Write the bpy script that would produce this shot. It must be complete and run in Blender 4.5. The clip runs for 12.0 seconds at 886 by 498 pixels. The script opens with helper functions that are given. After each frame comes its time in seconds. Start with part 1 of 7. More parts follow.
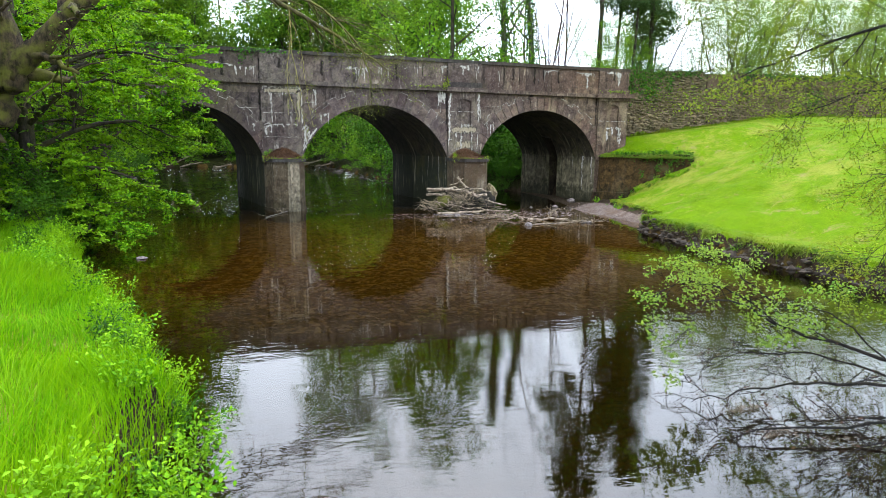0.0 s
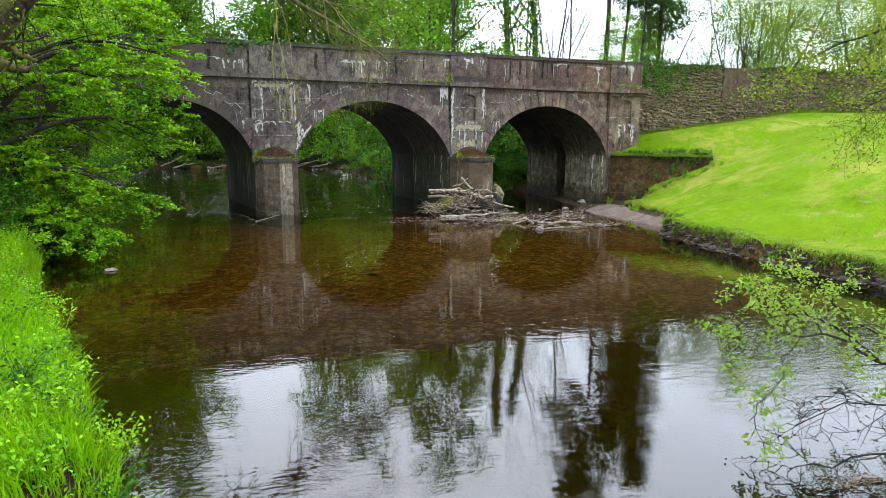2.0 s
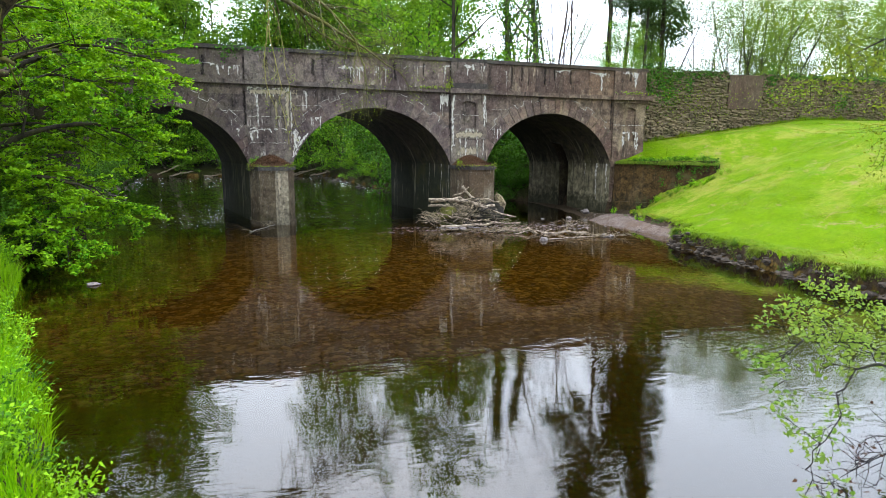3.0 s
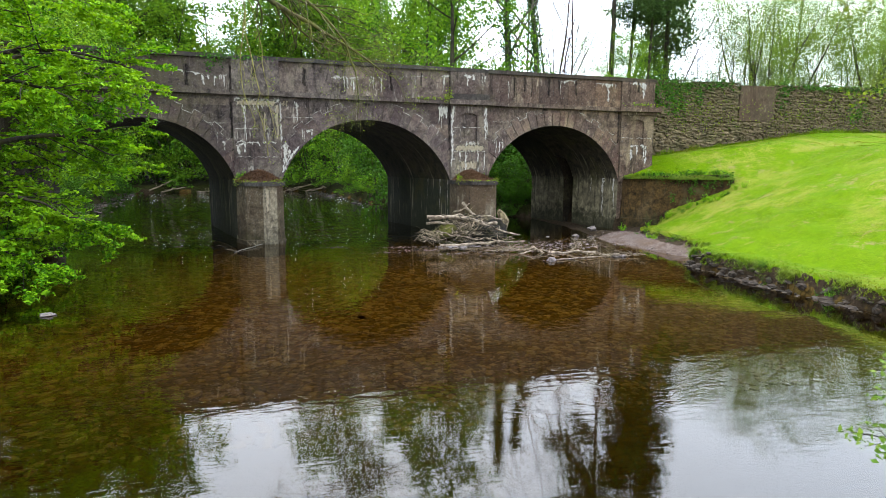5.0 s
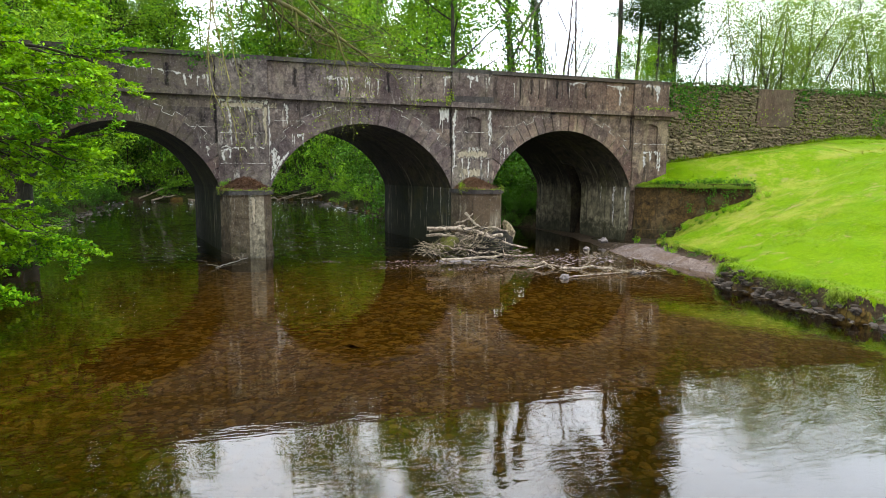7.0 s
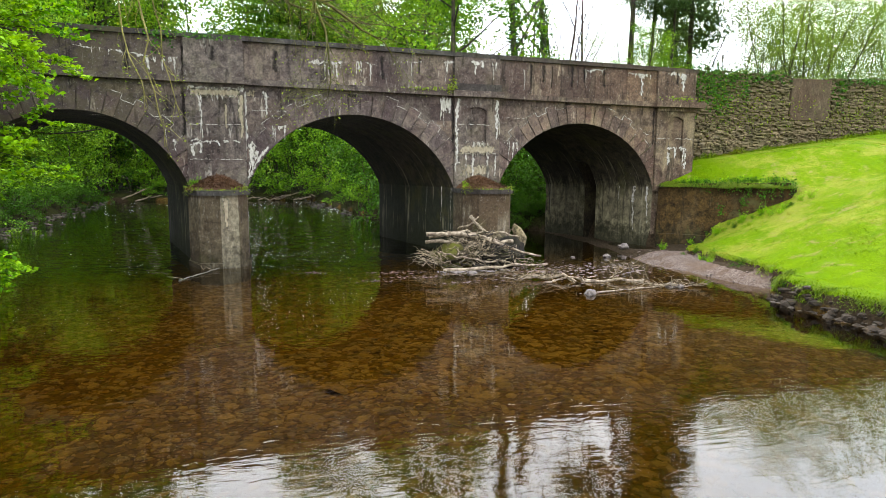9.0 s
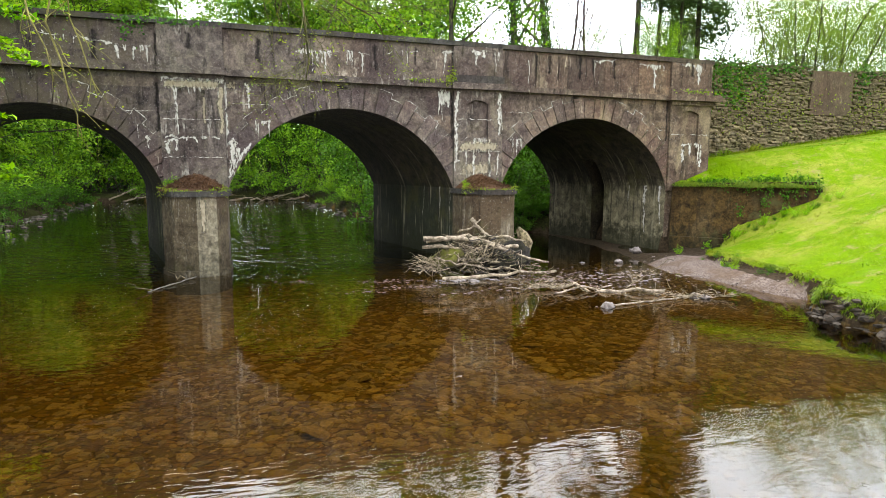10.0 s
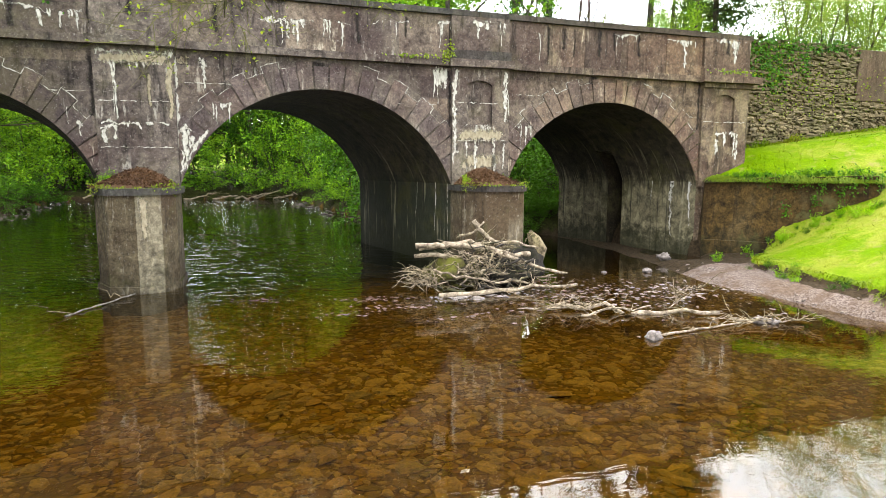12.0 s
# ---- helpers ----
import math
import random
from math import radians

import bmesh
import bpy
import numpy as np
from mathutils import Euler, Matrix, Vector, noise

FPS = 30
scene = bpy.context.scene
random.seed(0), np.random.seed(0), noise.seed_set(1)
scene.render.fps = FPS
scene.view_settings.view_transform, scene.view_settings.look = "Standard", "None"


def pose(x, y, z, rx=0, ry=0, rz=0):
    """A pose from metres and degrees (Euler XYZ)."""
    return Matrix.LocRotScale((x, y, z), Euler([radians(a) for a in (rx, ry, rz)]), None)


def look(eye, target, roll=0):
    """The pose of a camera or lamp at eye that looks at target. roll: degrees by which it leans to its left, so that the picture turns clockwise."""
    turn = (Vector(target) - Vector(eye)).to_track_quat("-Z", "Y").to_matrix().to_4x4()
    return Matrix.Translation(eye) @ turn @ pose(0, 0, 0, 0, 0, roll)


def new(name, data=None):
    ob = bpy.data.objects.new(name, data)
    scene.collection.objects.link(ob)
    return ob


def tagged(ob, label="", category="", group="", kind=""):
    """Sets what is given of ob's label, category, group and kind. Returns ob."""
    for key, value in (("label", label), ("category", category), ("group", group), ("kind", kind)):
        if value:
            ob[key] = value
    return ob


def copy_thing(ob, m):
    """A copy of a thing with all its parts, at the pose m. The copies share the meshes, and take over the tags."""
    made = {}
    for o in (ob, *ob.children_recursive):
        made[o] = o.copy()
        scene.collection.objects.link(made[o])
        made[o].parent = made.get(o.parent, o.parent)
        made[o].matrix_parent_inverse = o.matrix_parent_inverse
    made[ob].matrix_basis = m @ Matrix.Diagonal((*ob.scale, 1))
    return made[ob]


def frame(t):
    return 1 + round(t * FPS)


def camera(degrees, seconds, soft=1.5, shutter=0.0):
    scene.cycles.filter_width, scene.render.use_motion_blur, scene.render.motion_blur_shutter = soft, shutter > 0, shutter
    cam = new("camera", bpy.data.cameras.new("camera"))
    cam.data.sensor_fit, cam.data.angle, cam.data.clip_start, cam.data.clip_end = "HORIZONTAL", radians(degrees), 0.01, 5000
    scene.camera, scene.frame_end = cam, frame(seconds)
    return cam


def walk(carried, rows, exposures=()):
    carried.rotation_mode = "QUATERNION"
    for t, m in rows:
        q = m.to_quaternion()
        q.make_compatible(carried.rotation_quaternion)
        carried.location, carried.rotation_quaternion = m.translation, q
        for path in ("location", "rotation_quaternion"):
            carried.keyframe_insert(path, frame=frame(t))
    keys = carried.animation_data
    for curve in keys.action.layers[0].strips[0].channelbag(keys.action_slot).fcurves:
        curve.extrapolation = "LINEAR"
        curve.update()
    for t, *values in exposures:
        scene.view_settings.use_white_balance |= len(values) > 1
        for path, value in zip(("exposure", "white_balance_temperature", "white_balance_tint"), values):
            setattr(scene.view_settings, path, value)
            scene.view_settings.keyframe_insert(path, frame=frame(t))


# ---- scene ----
cam = camera(72.0, 12.0, 0.6)
PATH = [
    (0, (1.958, 1.975, 2.408), (2.461, 3.878, 2.05), 0.5),
    (0.5, (2.009, 2.318, 2.389), (2.513, 4.22, 2.031), 0.5),
    (1, (2.062, 2.655, 2.386), (2.567, 4.557, 2.026), 0.4),
    (1.5, (2.099, 2.989, 2.338), (2.606, 4.891, 1.981), 0.4),
    (2, (2.168, 3.308, 2.327), (2.674, 5.21, 1.97), 0.3),
    (2.5, (2.22, 3.581, 2.315), (2.728, 5.483, 1.96), 0.3),
    (3, (2.275, 3.856, 2.303), (2.785, 5.762, 1.973), 0.3),
    (5, (2.55, 4.984, 2.259), (3.067, 6.896, 1.978), 0.2),
    (5.5, (2.632, 5.27, 2.257), (3.15, 7.184, 1.997), 0.2),
    (6, (2.691, 5.623, 2.276), (3.212, 7.537, 2.018), 0.3),
    (6.5, (2.724, 5.929, 2.283), (3.249, 7.841, 2.023), 0.3),
    (7, (2.816, 6.3, 2.241), (3.34, 8.213, 1.985), 0.3),
    (9, (3.271, 8.298, 2.162), (3.802, 10.21, 1.907), 0.3),
    (9.5, (3.419, 8.842, 2.163), (3.952, 10.753, 1.906), 0.2),
    (10, (3.562, 9.457, 2.147), (4.101, 11.365, 1.89), 0.2),
    (10.5, (3.717, 10.029, 2.116), (4.258, 11.937, 1.858), 0.2),
    (11, (3.872, 10.617, 2.089), (4.417, 12.524, 1.829), 0.2),
    (11.5, (4.023, 11.122, 2.063), (4.571, 13.028, 1.802), 0.1),
    (12, (4.17, 11.621, 2.047), (4.721, 13.526, 1.783), 0.1),
]
walk(cam, [(t, look(eye, target, roll)) for t, eye, target, roll in PATH],
     [(0, -0.2, 6650, 10), (7, -0.24, 7100, 10), (9, -0.1, 7420, 10), (10.5, 0.18, 7580, 10), (12, 0.43, 7800, 10)])

# ---- world and light ----
SUN_EL, SUN_AZ = 52.0, 12.0
world = bpy.data.worlds.new("world")
scene.world = world
world.use_nodes = True
wn, wl = world.node_tree.nodes, world.node_tree.links
sky = wn.new("ShaderNodeTexSky")
sky.sky_type, sky.sun_disc = "NISHITA", False
sky.sun_elevation, sky.sun_rotation = radians(SUN_EL), radians(SUN_AZ)
sky.dust_density, sky.air_density = 3.0, 1.0
cloud = wn.new("ShaderNodeMix")
cloud.data_type = "RGBA"
cloud.inputs[0].default_value = 0.7
cloud.inputs[7].default_value = (12.5, 14.3, 17.1, 1)
wl.new(sky.outputs[0], cloud.inputs[6])
height = wn.new("ShaderNodeSeparateXYZ")
wl.new(wn.new("ShaderNodeTexCoord").outputs["Generated"], height.inputs[0])
dome = wn.new("ShaderNodeMapRange")
dome.inputs[3].default_value, dome.inputs[4].default_value = 0.58, 1.4
wl.new(height.outputs[2], dome.inputs[0])
veil = wn.new("ShaderNodeVectorMath")
veil.operation = "SCALE"
wl.new(cloud.outputs[2], veil.inputs[0])
wl.new(dome.outputs[0], veil.inputs["Scale"])
wl.new(veil.outputs[0], wn["Background"].inputs[0])
wn["Background"].inputs[1].default_value = 0.5
sun = new("sun", bpy.data.lights.new("sun", "SUN"))
sun.data.energy, sun.data.angle, sun.data.color = 2.1, radians(16), (1.0, 0.95, 0.86)
sun.matrix_world = pose(0, 0, 40, 90 - SUN_EL, 0, 180 - SUN_AZ)


# ---- materials ----
BASE_SCALE = 0.64


class Mat:
    """A node material with short helpers."""

    def __init__(self, name, rough=0.8, spec=0.3):
        self.m = bpy.data.materials.new(name)
        self.m.use_nodes = True
        self.n, self.l = self.m.node_tree.nodes, self.m.node_tree.links
        self.b = self.n["Principled BSDF"]
        self.b.inputs["Roughness"].default_value = rough
        self.b.inputs["Specular IOR Level"].default_value = spec
        self.co = None

    def coords(self, scale=(1, 1, 1), kind="Object"):
        t = self.n.new("ShaderNodeTexCoord")
        p = self.n.new("ShaderNodeMapping")
        p.inputs["Scale"].default_value = scale
        self.l.new(t.outputs[kind], p.inputs[0])
        return p.outputs[0]

    def world(self, scale=(1, 1, 1)):
        g = self.n.new("ShaderNodeNewGeometry")
        p = self.n.new("ShaderNodeMapping")
        p.inputs["Scale"].default_value = scale
        self.l.new(g.outputs["Position"], p.inputs[0])
        return p.outputs[0]

    def noise(self, scale, detail=4.0, rough=0.55, vec=None, distort=0.0):
        t = self.n.new("ShaderNodeTexNoise")
        t.inputs["Scale"].default_value = scale
        t.inputs["Detail"].default_value = detail
        t.inputs["Roughness"].default_value = rough
        t.inputs["Distortion"].default_value = distort
        if vec is not None:
            self.l.new(vec, t.inputs["Vector"])
        return t.outputs[0]

    def voronoi(self, scale, vec=None, feature="F1", rnd=1.0):
        t = self.n.new("ShaderNodeTexVoronoi")
        t.feature = feature
        t.inputs["Scale"].default_value = scale
        t.inputs["Randomness"].default_value = rnd
        if vec is not None:
            self.l.new(vec, t.inputs["Vector"])
        return t

    def ramp(self, fac, stops):
        r = self.n.new("ShaderNodeValToRGB")
        e = r.color_ramp.elements
        while len(e) < len(stops):
            e.new(0.5)
        for k, (p, c) in zip(e, stops):
            k.position = p
            k.color = (*c, 1) if len(c) == 3 else c
        self.l.new(fac, r.inputs[0])
        return r.outputs[0]

    def step(self, fac, a, b):
        r = self.n.new("ShaderNodeMapRange")
        r.interpolation_type = "SMOOTHSTEP"
        r.inputs[1].default_value, r.inputs[2].default_value = a, b
        self.l.new(fac, r.inputs[0])
        return r.outputs[0]

    def mix(self, fac, a, b, mode="MIX"):
        x = self.n.new("ShaderNodeMix")
        x.data_type, x.blend_type = "RGBA", mode
        for v, k in ((fac, 0), (a, 6), (b, 7)):
            if isinstance(v, (int, float)):
                x.inputs[k].default_value = v
            elif isinstance(v, tuple):
                x.inputs[k].default_value = (*v, 1)
            else:
                self.l.new(v, x.inputs[k])
        return x.outputs[2]

    def math(self, op, a, b=0.0):
        x = self.n.new("ShaderNodeMath")
        x.operation = op
        for v, k in ((a, 0), (b, 1)):
            if isinstance(v, (int, float)):
                x.inputs[k].default_value = v
            else:
                self.l.new(v, x.inputs[k])
        return x.outputs[0]

    def axis(self, vec, i):
        x = self.n.new("ShaderNodeSeparateXYZ")
        self.l.new(vec, x.inputs[0])
        return x.outputs[i]

    def attr(self, name):
        a = self.n.new("ShaderNodeAttribute")
        a.attribute_name = name
        return a.outputs["Fac"]

    def rnd(self):
        return self.n.new("ShaderNodeObjectInfo").outputs["Random"]

    def island(self):
        return self.n.new("ShaderNodeNewGeometry").outputs["Random Per Island"]

    def up(self):
        g = self.n.new("ShaderNodeNewGeometry")
        return self.axis(g.outputs["Normal"], 2)

    def toned(self, c):
        """Scales every base colour down evenly, to offset the raised sky and sun."""
        return self.mix(1.0, c, (BASE_SCALE, BASE_SCALE, BASE_SCALE), "MULTIPLY")

    def color(self, c):
        self.l.new(self.toned(c), self.b.inputs["Base Color"])
        return self

    def rough(self, r):
        self.l.new(r, self.b.inputs["Roughness"])
        return self

    def bump(self, h, strength=0.4, dist=0.02):
        x = self.n.new("ShaderNodeBump")
        x.inputs["Strength"].default_value, x.inputs["Distance"].default_value = strength, dist
        self.l.new(h, x.inputs["Height"])
        self.l.new(x.outputs[0], self.b.inputs["Normal"])
        return self


def masonry(name, lo, hi, lime=0.5, moss=0.4, dark=0.5, algae=0.0, tones=0.0):
    """Old cement-faced masonry: mottled, pitted, stained by grime, lime and moss."""
    k = Mat(name, 0.92, 0.1)
    w = k.world()
    big = k.noise(0.7, 4, 0.6, w)
    mid = k.noise(4.5, 8, 0.72, w, 0.4)
    fine = k.noise(17, 7, 0.85, w)
    pit = k.noise(75, 3, 0.7, w)
    c = k.ramp(mid, [(0.34, lo), (0.5, tuple((a + b) / 2 for a, b in zip(lo, hi))), (0.66, hi)])
    c = k.mix(k.math("MULTIPLY", k.step(big, 0.42, 0.62), 0.6), c, (lo[0] * 1.5, lo[1] * 1.2, lo[2] * 1.2))
    wide = k.noise(1.0, 5, 0.6, k.world((1.5, 1.5, 0.55)), 0.5)
    c = k.mix(k.math("MULTIPLY", k.step(wide, 0.54, 0.7), 0.5 if lime > 0.2 else 0.1), c, (0.27, 0.235, 0.175))
    streak = k.noise(1.0, 6, 0.7, k.world((5.5, 5.5, 0.7)), 0.4)
    c = k.mix(k.math("MULTIPLY", k.step(streak, 0.53, 0.66), dark), c, (0.02, 0.017, 0.015))
    blot = k.noise(1.9, 8, 0.78, w, 0.5)
    c = k.mix(k.math("MULTIPLY", k.step(blot, 0.52, 0.58), dark * 0.45), c, (lo[0] * 0.5, lo[1] * 0.47, lo[2] * 0.5))
    drip = k.noise(1.0, 7, 0.72, k.world((9.0, 9.0, 1.5)), 0.4)
    where = k.noise(0.8, 4, 0.6, k.world((1.1, 1.1, 1.9)))
    limes = k.math("MULTIPLY", k.step(drip, 0.56, 0.61), k.step(where, 0.5, 0.62))
    c = k.mix(k.math("MULTIPLY", limes, lime), c, (0.46, 0.42, 0.36))
    warm = k.step(k.axis(w, 0), 6.0, 15.0)
    c = k.mix(k.math("MULTIPLY", warm, 0.8), c, k.mix(1.0, c, (1.36, 1.2, 0.88), "MULTIPLY"))
    grain = k.ramp(fine, [(0.36, (0.3, 0.29, 0.29)), (0.5, (1, 1, 1)), (0.65, (1.8, 1.75, 1.68))])
    c = k.mix(0.58, c, grain, "MULTIPLY")
    tone = k.ramp(k.rnd(), [(0.0, (0.66, 0.63, 0.66)), (0.35, (0.9, 0.86, 0.88)), (0.7, (1.15, 1.1, 1.04)), (1.0, (1.45, 1.36, 1.2))])
    c = k.mix(tones, c, tone, "MULTIPLY")
    c = k.mix(k.math("MULTIPLY", k.step(pit, 0.6, 0.7), 0.45), c, (lo[0] * 0.4, lo[1] * 0.4, lo[2] * 0.4))
    # olive algae on the left end, doubling as the tree's shade there
    algae_shade = k.math("MULTIPLY", k.math("SUBTRACT", 1.0, k.step(k.axis(w, 0), -0.2, 1.7)), k.step(mid, 0.4, 0.55))
    c = k.mix(k.math("MULTIPLY", algae_shade, 0.6), c, (0.07, 0.06, 0.026))
    speck = k.step(k.noise(24, 5, 0.75, w), 0.61, 0.64)
    c = k.mix(k.math("MULTIPLY", speck, 0.4 if lime > 0.2 else 0.06), c, (0.44, 0.41, 0.36))
    green = k.math("MULTIPLY", k.step(k.noise(3.5, 5, 0.6, w), 0.45, 0.6), k.step(k.up(), 0.2, 0.8))
    c = k.mix(k.math("MULTIPLY", green, 0.9), c, (0.09, 0.11, 0.02))
    olive = k.step(k.noise(1.7, 6, 0.7, w), 0.52, 0.66)
    c = k.mix(k.math("MULTIPLY", olive, moss * 0.45), c, (0.1, 0.092, 0.035))
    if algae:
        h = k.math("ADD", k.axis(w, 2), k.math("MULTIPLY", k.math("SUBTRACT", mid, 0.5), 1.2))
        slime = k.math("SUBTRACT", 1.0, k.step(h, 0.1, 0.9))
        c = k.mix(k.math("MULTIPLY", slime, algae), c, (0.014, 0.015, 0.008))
    k.color(c)
    k.bump(k.math("ADD", k.math("MULTIPLY", mid, 0.7), k.math("MULTIPLY", fine, 0.7)), 0.7, 0.03)
    return k.m


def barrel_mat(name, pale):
    """Arch barrel with its shade painted in over cement-faced sides, runs of lime and wet between."""
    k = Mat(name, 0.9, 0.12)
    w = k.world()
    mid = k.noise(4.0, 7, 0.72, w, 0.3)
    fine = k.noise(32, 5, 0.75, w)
    # near-black colour overhead stands in for the shade under the vault
    vault_shade = k.ramp(mid, [(0.36, (0.01, 0.008, 0.006)), (0.64, (0.046, 0.036, 0.024))])
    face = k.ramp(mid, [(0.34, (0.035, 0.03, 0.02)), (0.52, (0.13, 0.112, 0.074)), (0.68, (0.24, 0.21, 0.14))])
    # sides towards the left are painted near-black for the shade under the arches
    toned = k.math("SUBTRACT", 1.0, k.step(k.axis(w, 0), 9.4, 10.8))
    face = k.mix(k.math("MULTIPLY", toned, 0.92), face, (0.014, 0.018, 0.012))
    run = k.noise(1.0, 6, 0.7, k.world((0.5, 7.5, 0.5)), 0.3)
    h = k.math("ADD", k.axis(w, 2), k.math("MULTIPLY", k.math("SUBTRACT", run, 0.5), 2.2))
    c = k.mix(k.step(h, 1.35, 1.95), face, vault_shade)
    c = k.mix(k.math("MULTIPLY", k.step(run, 0.57, 0.64), k.math("SUBTRACT", 0.6, k.math("MULTIPLY", k.step(h, 1.6, 3.6), 0.5))), c, (0.26, 0.235, 0.17))
    thin = k.noise(1.0, 4, 0.6, k.world((0.5, 16, 0.5)), 0.3)
    c = k.mix(k.math("MULTIPLY", k.step(thin, 0.57, 0.66), 0.7), c, (0.014, 0.012, 0.01))
    c = k.mix(k.math("MULTIPLY", k.step(k.noise(1.3, 6, 0.7, w), 0.5, 0.64), 0.5), c, (0.05, 0.047, 0.014))
    slime = k.math("SUBTRACT", 1.0, k.step(k.math("ADD", k.axis(w, 2), k.math("MULTIPLY", k.math("SUBTRACT", mid, 0.5), 1.6)), 0.15, 0.85))
    c = k.mix(k.math("MULTIPLY", slime, 0.75), c, (0.016, 0.017, 0.008))
    c = k.mix(0.5, c, k.ramp(fine, [(0.33, (0.4, 0.4, 0.4)), (0.5, (1, 1, 1)), (0.68, (1.5, 1.5, 1.45))]), "MULTIPLY")
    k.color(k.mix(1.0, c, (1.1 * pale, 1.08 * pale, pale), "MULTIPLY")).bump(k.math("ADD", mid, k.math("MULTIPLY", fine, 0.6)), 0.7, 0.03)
    return k.m


STONE = masonry("bridge_masonry", (0.046, 0.036, 0.033), (0.222, 0.178, 0.15), 0.6, 0.5, 0.7)
ASHLAR = masonry("ashlar_masonry", (0.046, 0.036, 0.033), (0.222, 0.178, 0.15), 0.6, 0.5, 0.7, 0.0, 0.8)
VOUSS = masonry("voussoir_masonry", (0.055, 0.041, 0.04), (0.19, 0.148, 0.132), 0.5, 0.3, 0.5, 0.0, 0.7)
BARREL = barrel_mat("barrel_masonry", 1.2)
# darker copy for the far half: the deeper shade there is painted in
BARREL_SHADED = barrel_mat("shaded_barrel_masonry", 0.65)
# near-black for the slot's inner faces, its shade put into the colour
RECESS_SHADE = masonry("recess_shade", (0.006, 0.005, 0.004), (0.022, 0.018, 0.012), 0.05, 0.6, 0.6)
COPING = masonry("coping_masonry", (0.035, 0.033, 0.03), (0.1, 0.092, 0.085), 0.15, 0.6, 0.6)
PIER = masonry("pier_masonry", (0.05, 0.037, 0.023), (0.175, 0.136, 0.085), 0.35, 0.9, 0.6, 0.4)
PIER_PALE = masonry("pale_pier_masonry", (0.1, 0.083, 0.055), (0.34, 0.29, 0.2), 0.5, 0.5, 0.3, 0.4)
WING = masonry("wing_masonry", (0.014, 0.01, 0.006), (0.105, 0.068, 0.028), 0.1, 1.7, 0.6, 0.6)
PATCH = masonry("patch_render", (0.05, 0.04, 0.033), (0.115, 0.09, 0.072), 0.2, 0.5, 0.4)


def rubble_mat():
    k = Mat("rubble_stone", 0.9, 0.2)
    w = k.world()
    c = k.ramp(k.rnd(), [(0.0, (0.1, 0.07, 0.036)), (0.4, (0.24, 0.165, 0.08)), (0.75, (0.42, 0.31, 0.17)), (1.0, (0.15, 0.115, 0.075))])
    c = k.mix(0.45, c, k.ramp(k.noise(7, 5, 0.65, w), [(0.38, (0.05, 0.04, 0.022)), (0.62, (0.28, 0.22, 0.13))]))
    c = k.mix(k.math("MULTIPLY", k.step(k.noise(2.2, 5, 0.65, w), 0.48, 0.62), 0.5), c, (0.06, 0.068, 0.014))
    c = k.mix(k.math("MULTIPLY", k.step(k.noise(5.5, 6, 0.7, w), 0.5, 0.62), 0.55), c, (0.03, 0.026, 0.014))
    k.color(c).bump(k.noise(28, 5, 0.7, w), 0.6, 0.02)
    return k.m


RUBBLE = rubble_mat()


def lime_mat(name="lime_crust", lo=(0.26, 0.23, 0.18), hi=(0.54, 0.5, 0.42), ragged=3.0, most=0.93, soft=(0.12, 0.55), gaps=1.5):
    """White lime crust that thins out raggedly towards its edges."""
    k = Mat(name, 0.9, 0.2)
    w = k.world()
    n1 = k.noise(20, 7, 0.75, k.world((1, 1, 0.5)))
    c = k.ramp(n1, [(0.38, lo), (0.6, hi)])
    k.color(c).bump(k.noise(50, 4, 0.6, w), 0.5, 0.01)
    broken = k.noise(4.5, 4, 0.65, w)
    cover = k.math("ADD", k.attr("edge"), k.math("MULTIPLY", k.math("SUBTRACT", n1, 0.53), ragged))
    cover = k.math("ADD", cover, k.math("MULTIPLY", k.math("SUBTRACT", broken, 0.54), gaps))
    a = k.math("MULTIPLY", k.step(cover, soft[0], soft[1]), most)
    k.l.new(a, k.b.inputs["Alpha"])
    return k.m


LIME = lime_mat("lime_crust", (0.3, 0.27, 0.22), (0.6, 0.56, 0.49))
LIME_TAN = lime_mat("tan_wash", (0.24, 0.19, 0.12), (0.44, 0.37, 0.26), 1.2, 0.85, (0.0, 0.7), 0.5)

GRIME = lime_mat("black_grime", (0.012, 0.01, 0.009), (0.035, 0.028, 0.025), 1.8, 0.8, (0.05, 0.9), 1.0)


def rock_mat(name, a, b, wet=0.6, spread=True, algae=0.0, single=False):
    k = Mat(name, 1 - wet * 0.6, 0.4)
    w = k.world()
    f = k.noise(14, 7, 0.72, w)
    c = k.ramp(f, [(0.36, a), (0.64, b)])
    if spread:
        c = k.mix(0.42, c, k.ramp(k.rnd() if single else k.island(), [(0, a), (0.35, (b[0] * 1.05, b[1] * 0.92, b[2] * 0.8)), (0.7, b), (0.85, (b[0] * 1.12, b[1] * 1.15, b[2] * 1.4)), (1, (a[0] * 0.5, a[1] * 0.5, a[2] * 0.6))]))
    if algae:
        c = k.mix(k.math("MULTIPLY", k.math("SUBTRACT", 1.0, k.step(k.axis(w, 1), 9.0, 15.5)), algae), c, k.mix(1.0, c, (0.5, 0.54, 0.4), "MULTIPLY"))
        c = k.mix(k.math("MULTIPLY", k.step(k.noise(0.9, 4, 0.6, w), 0.46, 0.62), 0.6), c, k.mix(1.0, c, (0.62, 0.5, 0.4), "MULTIPLY"))
    grain = k.ramp(k.noise(55, 5, 0.75, w), [(0.36, (0.5, 0.48, 0.45)), (0.5, (1, 1, 1)), (0.64, (1.5, 1.45, 1.4))])
    c = k.mix(0.7, c, grain, "MULTIPLY")
    k.color(c).bump(k.noise(40, 4, 0.6, w), 0.4, 0.01)
    return k.m


